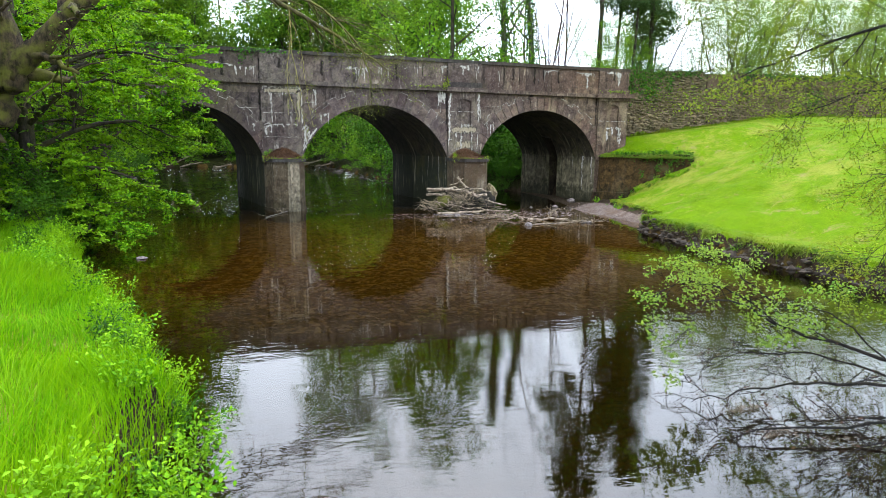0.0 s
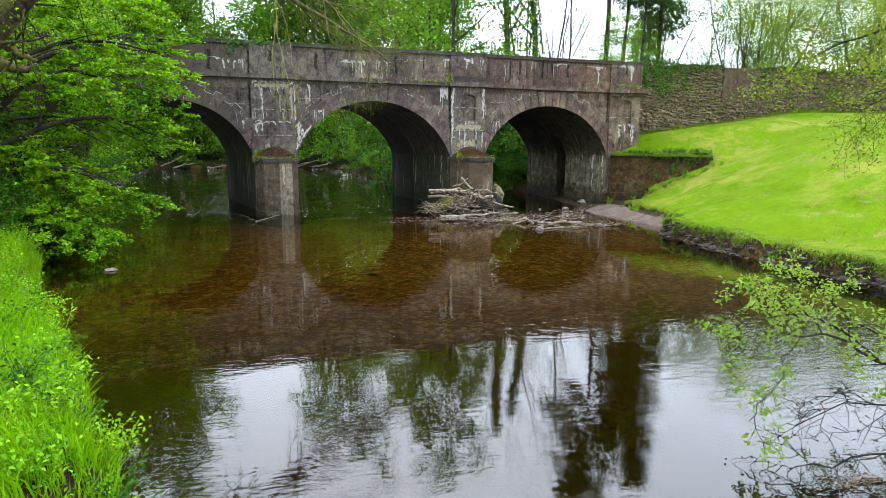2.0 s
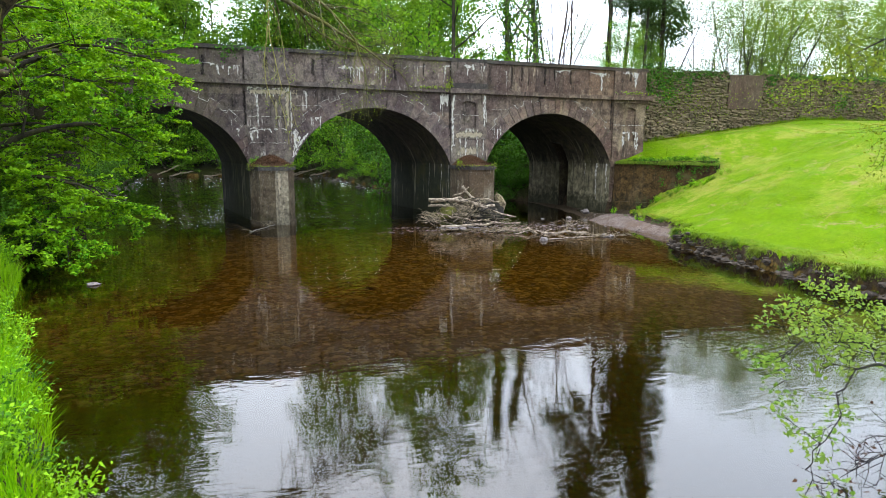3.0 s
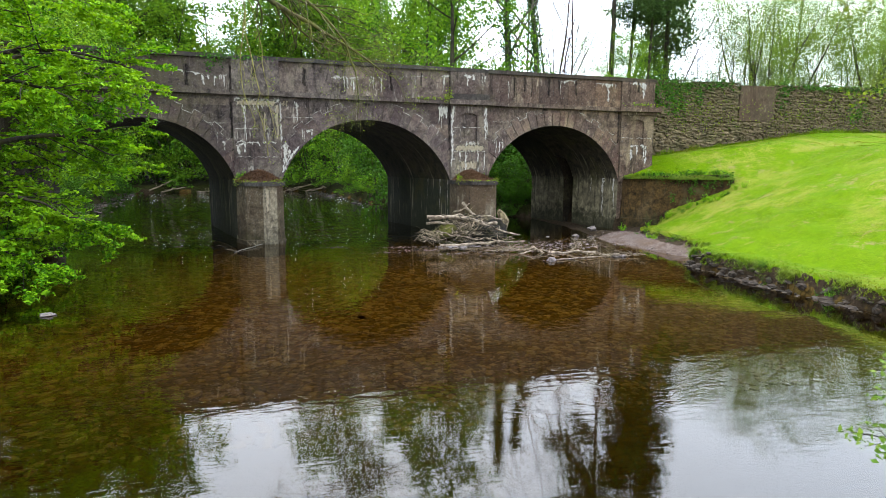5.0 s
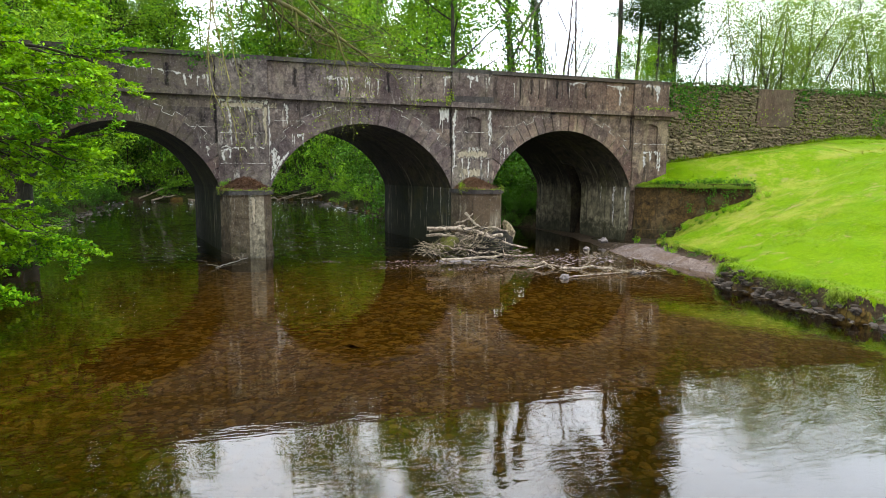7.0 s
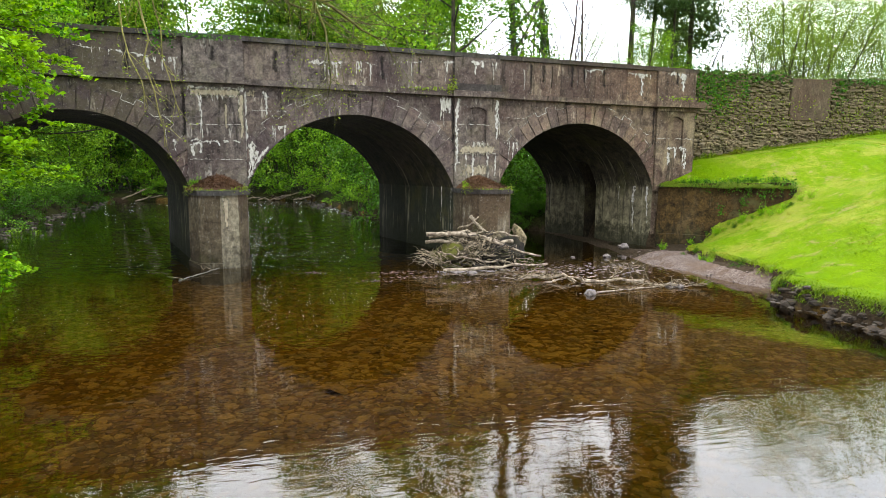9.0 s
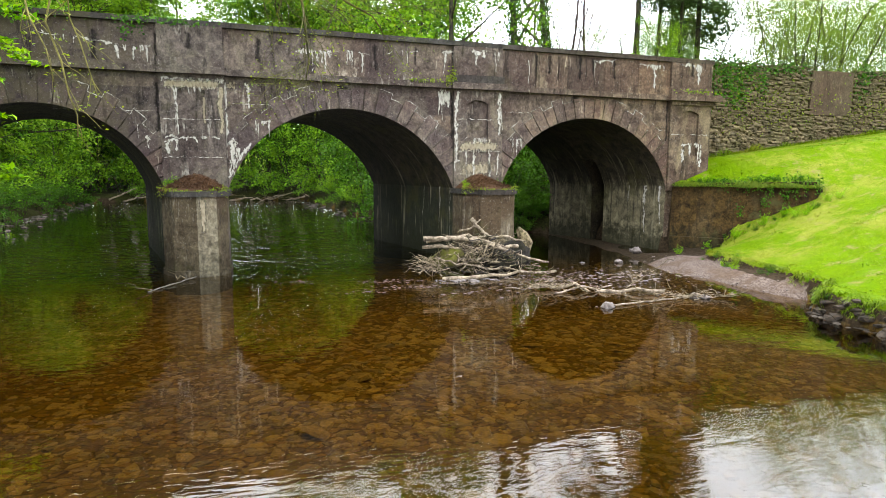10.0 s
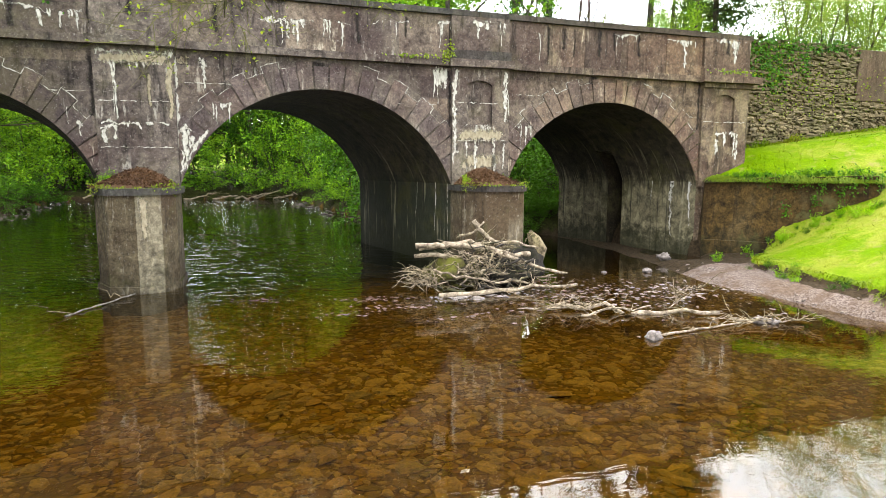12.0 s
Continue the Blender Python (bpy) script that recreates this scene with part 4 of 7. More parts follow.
# lime-filled joints stepping round the arch rings and across the piers
crack_rng = np.random.default_rng(77)
for a, b, rise in SPANS:
    _, (cx, cz, r, t) = arch(a, b, SPRING, rise)
    for lo, hi in ((4, 11), (15, 22)):
        pts = []
        for i in range(lo, hi):
            deep = (0.55 if i % 2 else 0.42) + 0.012
            for s in np.linspace(-t + 2 * t * i / 25, -t + 2 * t * (i + 1) / 25, 6):
                pts.append((cx + (r + deep) * math.sin(s) + crack_rng.normal(0, 0.006), cz + (r + deep) * math.cos(s) + crack_rng.normal(0, 0.006)))
        pts = [q for q in pts if a + 0.03 < q[0] < b - 0.03]
        ribbon(pts, 0.011, FACE - 0.002, crack_rng)
for x0, x1, z, y in ((1.42, 2.64, 3.2, PIL), (7.9, 9.0, 3.35, PIL), (7.9, 9.0, 2.6, PIL), (1.42, 2.64, 2.4, PIL), (13.8, 15.0, 3.1, PIL), (2.8, 3.9, 3.55, FACE), (9.2, 10.2, 3.55, FACE), (6.6, 7.7, 3.3, FACE), (-0.6, 1.3, 3.35, FACE), (12.8, 13.7, 3.2, FACE)):
    ribbon([(x0 + (x1 - x0) * i / 24, z + crack_rng.normal(0, 0.006)) for i in range(25)], 0.01, y - 0.002, crack_rng)
# runs inside the far arch, on its side wall
for y0, z1, ww in ((24.35, 0.35, 0.075), (23.85, 0.6, 0.1), (24.9, 1.1, 0.03)):
    drips(y0 - 0.03, y0 + 0.03, 1.8, z1, 1, 0, int(y0 * 100), ww, plane=on_jamb)
for y0, z1, ww in ((23.8, 0.3, 0.035), (24.25, 0.6, 0.02), (25.1, 0.9, 0.025)):
    drips(y0 - 0.03, y0 + 0.03, 1.75, z1, 1, 0, int(y0 * 77), ww, plane=on_inner)
# cream bloom under the string course
for x0, x1, z0, z1, y in ((1.42, 2.62, 3.98, 3.86, PIL), (7.45, 7.75, 4.0, 3.7, FACE)):
    n = 10
    strip([(x0 + (x1 - x0) * i / n, (z0 + z1) / 2) for i in range(n + 1)], [abs(z0 - z1) * 0.9] * (n + 1), y - 0.001)
_, (cx, cz, r, t) = arch(P1[1], P2[0], SPRING, 1.80)
for x, z0, z1, w, y in ((2.7, 4.04, 2.3, 0.045, FACE - 0.004), (2.8, 2.86, 2.2, 0.085, FRONT - 0.039), (2.93, 2.66, 2.3, 0.06, FRONT - 0.041), (2.76, 2.4, 1.95, 0.06, FRONT - 0.042),
                        (1.53, 2.84, 2.42, 0.06, PIL - 0.004), (1.68, 2.82, 2.5, 0.04, PIL - 0.005), (1.72, 3.88, 2.86, 0.03, PIL - 0.003), (8.13, 2.62, 1.95, 0.03, PIL - 0.004),
                        (8.32, 2.92, 1.88, 0.05, PIL - 0.005), (8.72, 2.92, 1.85, 0.05, PIL - 0.004), (8.93, 2.6, 2.0, 0.04, PIL - 0.005), (8.96, 4.02, 2.95, 0.05, PIL - 0.006), (7.88, 3.3, 2.3, 0.07, PIL - 0.005),
                        (0.95, 3.1, 2.75, 0.025, FRONT - 0.038), (1.12, 2.9, 2.55, 0.035, FRONT - 0.039), (14.2, 2.75, 2.3, 0.06, PIL - 0.004), (14.75, 2.75, 2.25, 0.06, PIL - 0.004), (13.3, 4.85, 4.25, 0.06, PAR - 0.003)):
    n = max(5, int((z0 - z1) / 0.07))
    strip([(x + 0.012 * crack_rng.normal(), z0 + (z1 - z0) * k / n) for k in range(n + 1)], [w * crack_rng.uniform(0.45, 1.35) for k in range(n + 1)], y)
edge_pts = [(cx + (r + 0.07) * math.sin(s), cz + (r + 0.07) * math.cos(s)) for s in np.linspace(-t + 0.05, -t + 0.42, 12)]
strip(edge_pts, [0.02 + 0.06 * crack_rng.random() for _ in edge_pts], FRONT - 0.037)
strip([(2.78, 2.75), (2.8, 2.5), (2.83, 2.3), (2.85, 2.15)], [0.03, 0.07, 0.08, 0.04], FRONT - 0.038)
def wash(pts, widths, y, plane="y", mat=LIME_TAN, name="pale_stain", label="pale tan wash on the pier"):
    """One soft stain of its own."""
    global lime_f
    k = len(lime_v)
    strip(pts, widths, y, plane=plane)
    ob = link(name, lime_v[k:], [tuple(i - k for i in f) for f in lime_f if f[0] >= k], mat, bridge, label)
    ob.data.attributes.new("edge", "FLOAT", "POINT").data.foreach_set("value", lime_e[k:])
    lime_f = [f for f in lime_f if f[0] < k]
    del lime_v[k:], lime_e[k:]


wash([(1.45 + 0.117 * q, 3.93 - 0.01 * (q % 2)) for q in range(11)], [0.1 + 0.03 * crack_rng.random() for q in range(11)], PIL - 0.004)
wash([(2.6 + 0.02 * math.sin(q), 3.95 - 0.1 * q) for q in range(12)], [0.1, 0.1, 0.09, 0.09, 0.08, 0.08, 0.07, 0.07, 0.06, 0.06, 0.05, 0.04], PIL - 0.005)
wash([(2.72 + 0.03 * q, 4.0 - 0.06 * (q % 3)) for q in range(8)], [0.06] * 8, FACE - 0.003)
wash([(7.92 + 0.13 * q, 2.74 - 0.05 * (q % 2)) for q in range(9)], [0.16] * 9, PIL - 0.007)
wash([(2.25 + 0.01 * math.sin(q), 3.72 - 0.07 * q) for q in range(10)], [0.05] * 10, FRONT - 0.018)
wash([(8.0 + 0.12 * q, 2.2 - 0.05 * (q % 2)) for q in range(8)], [0.2] * 8, PIL - 0.004)
wash([(2.27, 1.6 - 0.11 * q) for q in range(8)], [0.1, 0.1, 0.09, 0.09, 0.08, 0.06, 0.05, 0.03], 0, on_nose)
for x, z0, z1, w, y in ((1.34, 4.02, 1.85, 0.075, FACE - 0.003), (1.35, 5.02, 4.22, 0.05, PAR - 0.004), (7.78, 4.02, 2.1, 0.05, FACE - 0.003), (7.79, 5.0, 4.25, 0.03, PAR - 0.004),
                        (9.95, 5.02, 4.3, 0.06, PAR - 0.004), (10.3, 5.02, 4.45, 0.09, PAR - 0.005), (10.55, 5.0, 4.3, 0.05, PAR - 0.004), (11.15, 5.02, 4.35, 0.08, PAR - 0.004), (11.5, 5.0, 4.5, 0.05, PAR - 0.005),
                        (12.1, 5.02, 4.4, 0.06, PAR - 0.004), (5.95, 5.02, 4.35, 0.08, PAR - 0.004), (6.9, 5.02, 4.5, 0.06, PAR - 0.004), (3.4, 5.02, 4.4, 0.1, PAR - 0.004), (0.2, 5.02, 4.3, 0.12, PAR - 0.004),
                        (13.72, 4.0, 2.2, 0.06, FACE - 0.003), (11.0, 4.03, 3.75, 0.15, FACE - 0.003), (5.2, 4.04, 3.8, 0.25, FACE - 0.003), (2.0, 5.02, 4.6, 0.12, PED - 0.004), (14.4, 5.0, 4.55, 0.1, PED - 0.004)):
    n = max(5, int((z0 - z1) / 0.09))
    wash([(x + 0.01 * crack_rng.normal(), z0 + (z1 - z0) * k / n) for k in range(n + 1)], [w * crack_rng.uniform(0.6, 1.3) for k in range(n + 1)], y, mat=GRIME, name="grime_run", label="black grime run down the stone")
lime = link("lime_crust", lime_v, lime_f, LIME, bridge, "white lime crusts run down the stone")
lime.data.attributes.new("edge", "FLOAT", "POINT").data.foreach_set("value", lime_e)
lime["kind"] = "stuff"

# ---- wing wall and rubble road wall ----
wing = thing("wing_wall", "dark damp stone wing wall beside the bridge arch", "wall", kind="structure")
wa, wb = (13.86, 23.5), (16.2, 21.16)
n2 = (0.707, 0.707)
vv = []
for z in (-0.4, 1.72):
    for (px, py), off in ((wa, 0), (wb, 0), (wb, 0.35), (wa, 0.35)):
        vv.append((px + n2[0] * off, py + n2[1] * off, z + (0.1 if (px, py) == wb and z > 0 else 0)))
link("wall", vv, [(3, 2, 1, 0), (4, 5, 6, 7), (0, 1, 5, 4), (1, 2, 6, 5), (2, 3, 7, 6), (3, 0, 4, 7)], WING, wing)
wing_rng = np.random.default_rng(19)
t = 0.0
while t < 0.99:
    e = min(t + wing_rng.uniform(0.12, 0.22), 1.0)
    out, up, tip = wing_rng.uniform(0.02, 0.07), wing_rng.uniform(0.05, 0.09), wing_rng.uniform(-0.02, 0.02)
    ring = []
    for zz in (0.001, up):
        for s, off in ((t + 0.006, -out), (e - 0.006, -out + tip), (e - 0.006, 0.35), (t + 0.006, 0.35)):
            ring.append((wa[0] + (wb[0] - wa[0]) * s + n2[0] * off, wa[1] + (wb[1] - wa[1]) * s + n2[1] * off, 1.722 + 0.1 * s + zz))
    link("coping_stone", ring, [(3, 2, 1, 0), (4, 5, 6, 7), (0, 1, 5, 4), (1, 2, 6, 5), (2, 3, 7, 6), (3, 0, 4, 7)], WING if t > 0.3 else COPING, wing)
    t = e
# footing ledge
vv = [(px + n2[0] * off, py + n2[1] * off, z) for z in (-0.4, 0.42) for (px, py), off in ((wa, -0.07), ((14.9, 22.46), -0.07), ((14.9, 22.46), 0.02), (wa, 0.02))]
link("footing", vv, [(3, 2, 1, 0), (4, 5, 6, 7), (0, 1, 5, 4), (1, 2, 6, 5), (2, 3, 7, 6), (3, 0, 4, 7)], WING, wing)

road_wall = thing("road_wall", "mossy rubble stone wall along the road with ivy on it", "wall", kind="structure")
part("wall_core", box(15.06, 48, 24.36, 24.8, 1.5, 5.1), RUBBLE, road_wall)
part("render_patch", box(19.05, 20.62, 24.29, 24.37, 3.8, 5.1, 0.01), PATCH, road_wall, "smooth grey cement patch")

# ---- background trees, upstream and behind the road ----
BROAD = [(14, 0.14, 4.6, 62, 0.12, 0.03), (7, 0.2, 1.9, 50, 0.15, 0.0), (3, 0.2, 0.85, 45, 0.2, -0.03)]
broad_a = tree("tree", "tall broadleaf tree in fresh green leaf beyond the bridge", 11, 13, 0.16, BROAD, 36, 0.27, 0.19, LEAF_FAR, BARK_DARK)
broad_b = tree("tree", "tall broadleaf tree with dense mid-green crown beyond the bridge", 12, 14, 0.17, BROAD, 36, 0.27, 0.19, LEAF_MID, BARK_DARK)
AIRY = [(11, 0.2, 3.4, 38, 0.09, 0.06), (4, 0.25, 1.5, 40, 0.12, 0.02), (2, 0.3, 0.7, 40, 0.15, 0.0)]
airy = tree("tree", "thin airy tree with sparse pale spring leaves behind the road wall", 13, 12, 0.075, AIRY, 46, 0.34, 0.105, LEAF_PALE, BARK_DARK, stems=3, wander=0.05)
airy_b = tree("tree", "slender tree with half-opened pale green leaves behind the road wall", 18, 11, 0.07, AIRY, 56, 0.36, 0.105, LEAF_PALE, BARK_DARK, stems=2, wander=0.05)
bare = tree("tree", "bare leafless tree with upswept thin branches", 14, 11, 0.065, [(15, 0.12, 4.8, 30, 0.07, 0.06), (7, 0.2, 2.0, 30, 0.08, 0.03), (2, 0.3, 0.8, 34, 0.1, 0.0)], 0, 0.2, 0.1, LEAF_PALE, BARK_RED, stems=2)
bush = tree("bush", "dense green riverside bush in full leaf", 15, 3.2, 0.05, [(7, 0.1, 1.7, 60, 0.15, 0.0), (3, 0.2, 0.8, 50, 0.2, -0.03)], 46, 0.19, 0.15, LEAF_MID, BARK_DARK, stems=3)
bush["category"] = "bush"
bush_d = tree("bush", "dark green undergrowth bush on the river bank", 16, 3.0, 0.05, [(7, 0.1, 1.6, 60, 0.15, -0.02), (3, 0.2, 0.8, 50, 0.2, -0.05)], 38, 0.19, 0.15, LEAF_DARK, BARK_DARK, stems=4)
bush_d["category"] = "bush"


def conifer(seed, low, wide):
    rng = np.random.default_rng(seed)
    e = thing("conifer", "tall dark conifer with a bare lower trunk", "tree")
    p, r = limb(rng, (0, 0, -0.3), (0, 0, 1), 25, 0.2, 0.04, 12, 0.012, 0.02)
    tubes, tips = [tube_arrays(p, r, 8)], []
    for i in range(95):
        f = low + (0.99 - low) * (i / 95)
        z = f * 24.5
        a = rng.uniform(0, 6.283)
        ln = (wide * (1 - f) + 0.9) * rng.uniform(0.5, 1.1)
        q, rr = limb(rng, (p[int(f * 12)][0], p[int(f * 12)][1], z), (math.cos(a), math.sin(a), 0.1), ln, 0.035, 0.008, 6, 0.06, -0.07)
        tubes.append(tube_arrays(q, rr, 3))
        tips.append(q)
    v, f = join_tubes(tubes)
    link("trunk", v, f, BARK_DARK, e, smooth=True)
    quads("crown", leaves_at(rng, tips, 130, 0.36, 0.34, 0.2, 0.3), LEAF_PINE, e)
    return e


pine = conifer(17, 0.5, 6.0)
pine_b = conifer(20, 0.32, 2.4)
pine_b["label"] = "dark conifer with drooping boughs close to the ground"
for proto, x, y in ((broad_a, -11, 33), (broad_b, 11.3, 35.5), (airy, 30, 34), (airy_b, 35, 32), (bare, 19.6, 41), (bush, -7.2, 34), (bush_d, 8.6, 34), (pine, 19.3, 34), (pine_b, 22.6, 34)):
    proto.location = (x, y, float(terrain(x, y)))

airy.scale = airy_b.scale = (1, 1, 0.9)
pine.scale = (0.8, 0.8, 0.82)
pine_b.scale = (0.75, 0.75, 0.66)
rng = np.random.default_rng(21)


def plant(proto, rows, label="", tall=1.0):
    for x, y, s, sz in rows:
        put(proto, x, y, float(terrain(x, y)) - 0.05, rng.uniform(0, 360), s, s * sz * tall, label)


plant(broad_a, [(-9.5, 40, 0.85, 1.0), (-11, 48, 1.0, 1.05), (-6, 58, 1.1, 1.0), (3.5, 58, 1.1, 0.95), (9.8, 44, 1.0, 1.1), (11.5, 52, 1.1, 1.2), (-9, 29.5, 0.7, 0.8), (13.0, 43, 0.75, 1.15), (-2, 64, 1.1, 0.62), (-10, 62, 1.2, 1.2), (5, 66, 1.3, 1.0), (7, 70, 1.5, 1.05), (-14, 66, 1.5, 1.05), (12, 66, 1.4, 1.0), (-13, 70, 1.5, 1.1), (7, 74, 1.4, 1.1), (-9.4, 45, 1.0, 1.2), (-10.5, 53, 1.2, 1.35), (-12, 42, 1.1, 1.2), (-15, 80, 1.7, 1.1), (9, 78, 1.6, 1.1), (9.5, 61.5, 1.3, 0.9), (-4.5, 60, 1.1, 0.75), (-8.2, 60, 1.3, 1.2), (-9, 66, 1.6, 1.2), (-6.6, 19.5, 0.8, 1.0), (-7.2, 14.0, 0.8, 1.0), (-6.6, 25.8, 0.75, 0.95), (-10, 18, 0.9, 1.0)])
plant(broad_b, [(1.4, 60, 1.1, 0.95), (-2.2, 60.5, 1.1, 0.95), (4.6, 61, 1.1, 0.95), (-8.4, 58.5, 0.9, 1.9), (-10, 57.5, 1.9, 1.1), (6.8, 60.5, 1.7, 1.1), (-12, 56, 1.0, 1.05), (8.5, 58, 1.0, 1.0), (14.5, 47, 0.9, 1.1), (-14, 30, 0.9, 0.95), (10.6, 39.5, 0.8, 1.1), (6, 66, 1.1, 1.1), (14, 60, 1.0, 1.1)])
plant(airy, [(26, 40, 0.95, 1.0), (33, 40, 1.0, 1.0), (40, 36, 1.0, 0.95), (46, 40, 1.05, 1.0), (37, 45, 1.1, 1.0), (53, 44, 1.1, 1.0), (28.5, 33, 0.92, 0.95), (32.5, 30, 0.65, 1.0), (42, 40, 1.0, 1.0), (48, 46, 1.1, 1.0)], tall=0.9)
plant(airy_b, [(39, 33, 1.0, 1.05), (44, 32, 1.0, 1.0), (31, 37, 0.9, 0.9), (49, 35, 1.1, 1.0), (56, 38, 1.1, 1.0), (29, 47, 1.0, 0.9), (24.5, 36, 0.6, 0.6), (36.5, 30, 0.65, 1.0), (41, 30, 0.7, 1.0), (31.5, 33.5, 0.8, 0.95), (37, 36, 0.9, 0.95), (43.5, 36, 0.9, 0.95), (26.5, 32, 0.92, 1.0), (35, 40, 1.0, 1.0), (52, 40, 1.0, 1.0), (25, 44, 1.0, 1.0), (28, 44, 1.0, 1.05), (22.5, 42, 0.8, 0.9)], tall=0.9)
plant(pine, [(20.5, 34.3, 0.68, 1.0), (21.4, 34, 0.64, 1.0)])
plant(pine_b, [(23.8, 37, 0.6, 1.1)])
plant(broad_a, [(20.0, 33, 0.42, 1.0), (21.8, 34.5, 0.36, 1.0)], "young tree in bright fresh leaf behind the parapet")
plant(bare, [(26, 35, 0.8, 0.85), (33, 38, 0.7, 0.75), (18.2, 43, 1.35, 1.3), (21.5, 44, 1.3, 1.3), (34, 36, 0.8, 0.75), (28, 33, 0.7, 0.6), (18.4, 39.2, 0.85, 0.85), (27.3, 35, 0.8, 0.8)])
plant(bush, [(-7.5, 38, 1.0, 0.9), (-8.5, 43, 1.1, 1.0), (-8.6, 48, 1.1, 1.0), (-6, 55, 1.2, 1.0), (-2, 55.5, 1.1, 0.8), (2, 55, 1.1, 0.9), (5.5, 54.5, 1.2, 1.1), (7.6, 50, 1.1, 1.1), (8, 46, 1.1, 1.1), (9.3, 41, 1.1, 1.2), (-6.9, 30, 0.9, 0.9), (9.6, 36.5, 1.0, 1.1), (-9, 52, 1.3, 1.2), (-10, 55, 1.4, 1.6), (-4.5, 56.5, 1.4, 1.5), (-12.5, 47, 1.4, 1.5), (13.5, 33, 0.7, 0.45), (-5.5, 33.0, 0.6, 0.5)])
plant(bush_d, [(8.3, 38, 1.0, 1.2), (8.6, 43, 1.0, 1.2), (10.5, 33.5, 0.9, 1.0), (12.5, 31.5, 0.7, 0.8), (11.2, 32.5, 0.7, 0.9), (9.9, 31.6, 0.5, 0.7), (12.0, 34, 1.0, 1.2), (13.0, 35, 1.0, 0.6), (14.6, 33.5, 0.9, 0.5), (15.5, 36, 1.0, 0.5), (12.4, 37.5, 1.2, 0.9), (15.3, 35.5, 1.1, 0.5), (16.6, 38, 1.2, 0.5), (14.2, 37.4, 1.2, 0.8), (13.6, 34.2, 0.9, 1.1), (-10, 36, 1.2, 1.3), (-10, 41, 1.2, 1.4), (-9.5, 46, 1.2, 1.3), (4, 57, 1.3, 1.4), (-4, 57, 1.3, 1.4), (0, 58, 1.4, 1.5), (-8, 57, 1.5, 1.6), (-11, 59, 1.6, 1.8), (-14, 54, 1.5, 1.7), (-12, 50, 1.5, 1.6), (-2, 61, 1.6, 1.9), (3, 62, 1.6, 1.9), (-6, 62, 1.6, 2.0), (7, 60, 1.5, 1.8), (8.5, 53, 1.2, 1.4), (10, 48, 1.2, 1.4), (-7, 27, 0.8, 0.9), (11, 45, 1.2, 1.4)])
plant(bush, [(x, 27.5 + 1.5 * rng.random(), 0.65, 0.5 + 0.25 * rng.random()) for x in (16.5, 18.6, 21, 24, 27.5, 31, 35, 39)], "low pale hedge growth behind the road wall")

plant(bush_d, [(x, y, 0.5, 0.9) for x, y in ((-5.9, 31), (-6.2, 34.5), (-6.7, 37.2), (-7.0, 40.2), (-7.2, 43.2), (-7.4, 46.3), (-7.7, 49.5), (-7.9, 52.3))], "low dark growth overhanging the water's edge")
plant(bush, [(x, y, 0.5, 0.9) for x, y in ((-5, 54), (-1, 54.2), (1.2, 54.2), (4, 53.9), (6.4, 51.5), (7.0, 47.5), (7.3, 42), (7.6, 39.2))], "low green growth overhanging the water's edge")

plant(bush_d, [(-5.8, 59, 1.5, 2.2), (-2.8, 59.5, 1.5, 2.0), (5.5, 58.5, 1.5, 2.0)], "tall dark understorey growth on the far bank")
plant(bush, [(-7.2, 60.5, 1.6, 2.2), (2.2, 59.5, 1.5, 2.0), (-9.6, 58, 1.5, 2.0)], "tall green understorey growth on the far bank")

# ivy-clad trunk in the sky gap
ivy_tree = thing("ivy_tree", "tall trunk wrapped in dark ivy", "tree", at=(17.4, 38.5, 1.5))
r3 = np.random.default_rng(31)
p, r = limb(r3, (0, 0, -0.5), (0.0, 0, 1), 15, 0.24, 0.07, 9, 0.025, 0.02)
tb, tp = [], []
fork(r3, p, r, 0, [(9, 0.35, 3.6, 48, 0.1, 0.05), (5, 0.3, 1.5, 40, 0.1, 0.0)], tb, tp)
v, f = join_tubes(tb)
link("trunk", v, f, BARK_GREY, ivy_tree, smooth=True)
quads("ivy", leaves_at(r3, [p], 9000, 0.17, 0.1, 0.0, 0.8, 0.02), LEAF_DARK, ivy_tree)
copy_thing(ivy_tree, pose(15.4, 37.5, 1.2, 0, 4, 130))

# ---- left bank: mossy tree, its reaching limb, overhanging beech ----
def grown(name, label, category, seed, mains, plan, per, spread, size, leaf, bark, flat=0.6, inner=0.25):
    """A tree from given main limbs, each a list of (x, y, z, radius)."""
    rg = np.random.default_rng(seed)
    base = mains[0][0][:3]
    e = thing(name, label, category, at=base)
    tubes, tips = [], []
    for m in mains:
        m = np.array(m, float)
        s = np.linspace(0, len(m) - 1, (len(m) - 1) * 4 + 1)
        k = np.minimum(s.astype(int), len(m) - 2)
        t = (s - k)[:, None]
        m0, m1 = m[np.maximum(k - 1, 0)], m[np.minimum(k + 2, len(m) - 1)]
        a, b = m[k], m[k + 1]
        q = 0.5 * (2 * a + (b - m0) * t + (2 * m0 - 5 * a + 4 * b - m1) * t ** 2 + (3 * a - m0 - 3 * b + m1) * t ** 3)
        path = q[:, :3] - np.array(base) + rg.normal(0, 0.02, (len(q), 3))
        fork(rg, path, np.maximum(q[:, 3], 0.003), 0, plan, tubes, tips)
    v, f = join_tubes(tubes)
    link("trunk", v, f, bark, e, smooth=True)
    if per:
        quads("crown", leaves_at(rg, tips, per, spread, size, flat, 0.6, inner), leaf, e)
    return e


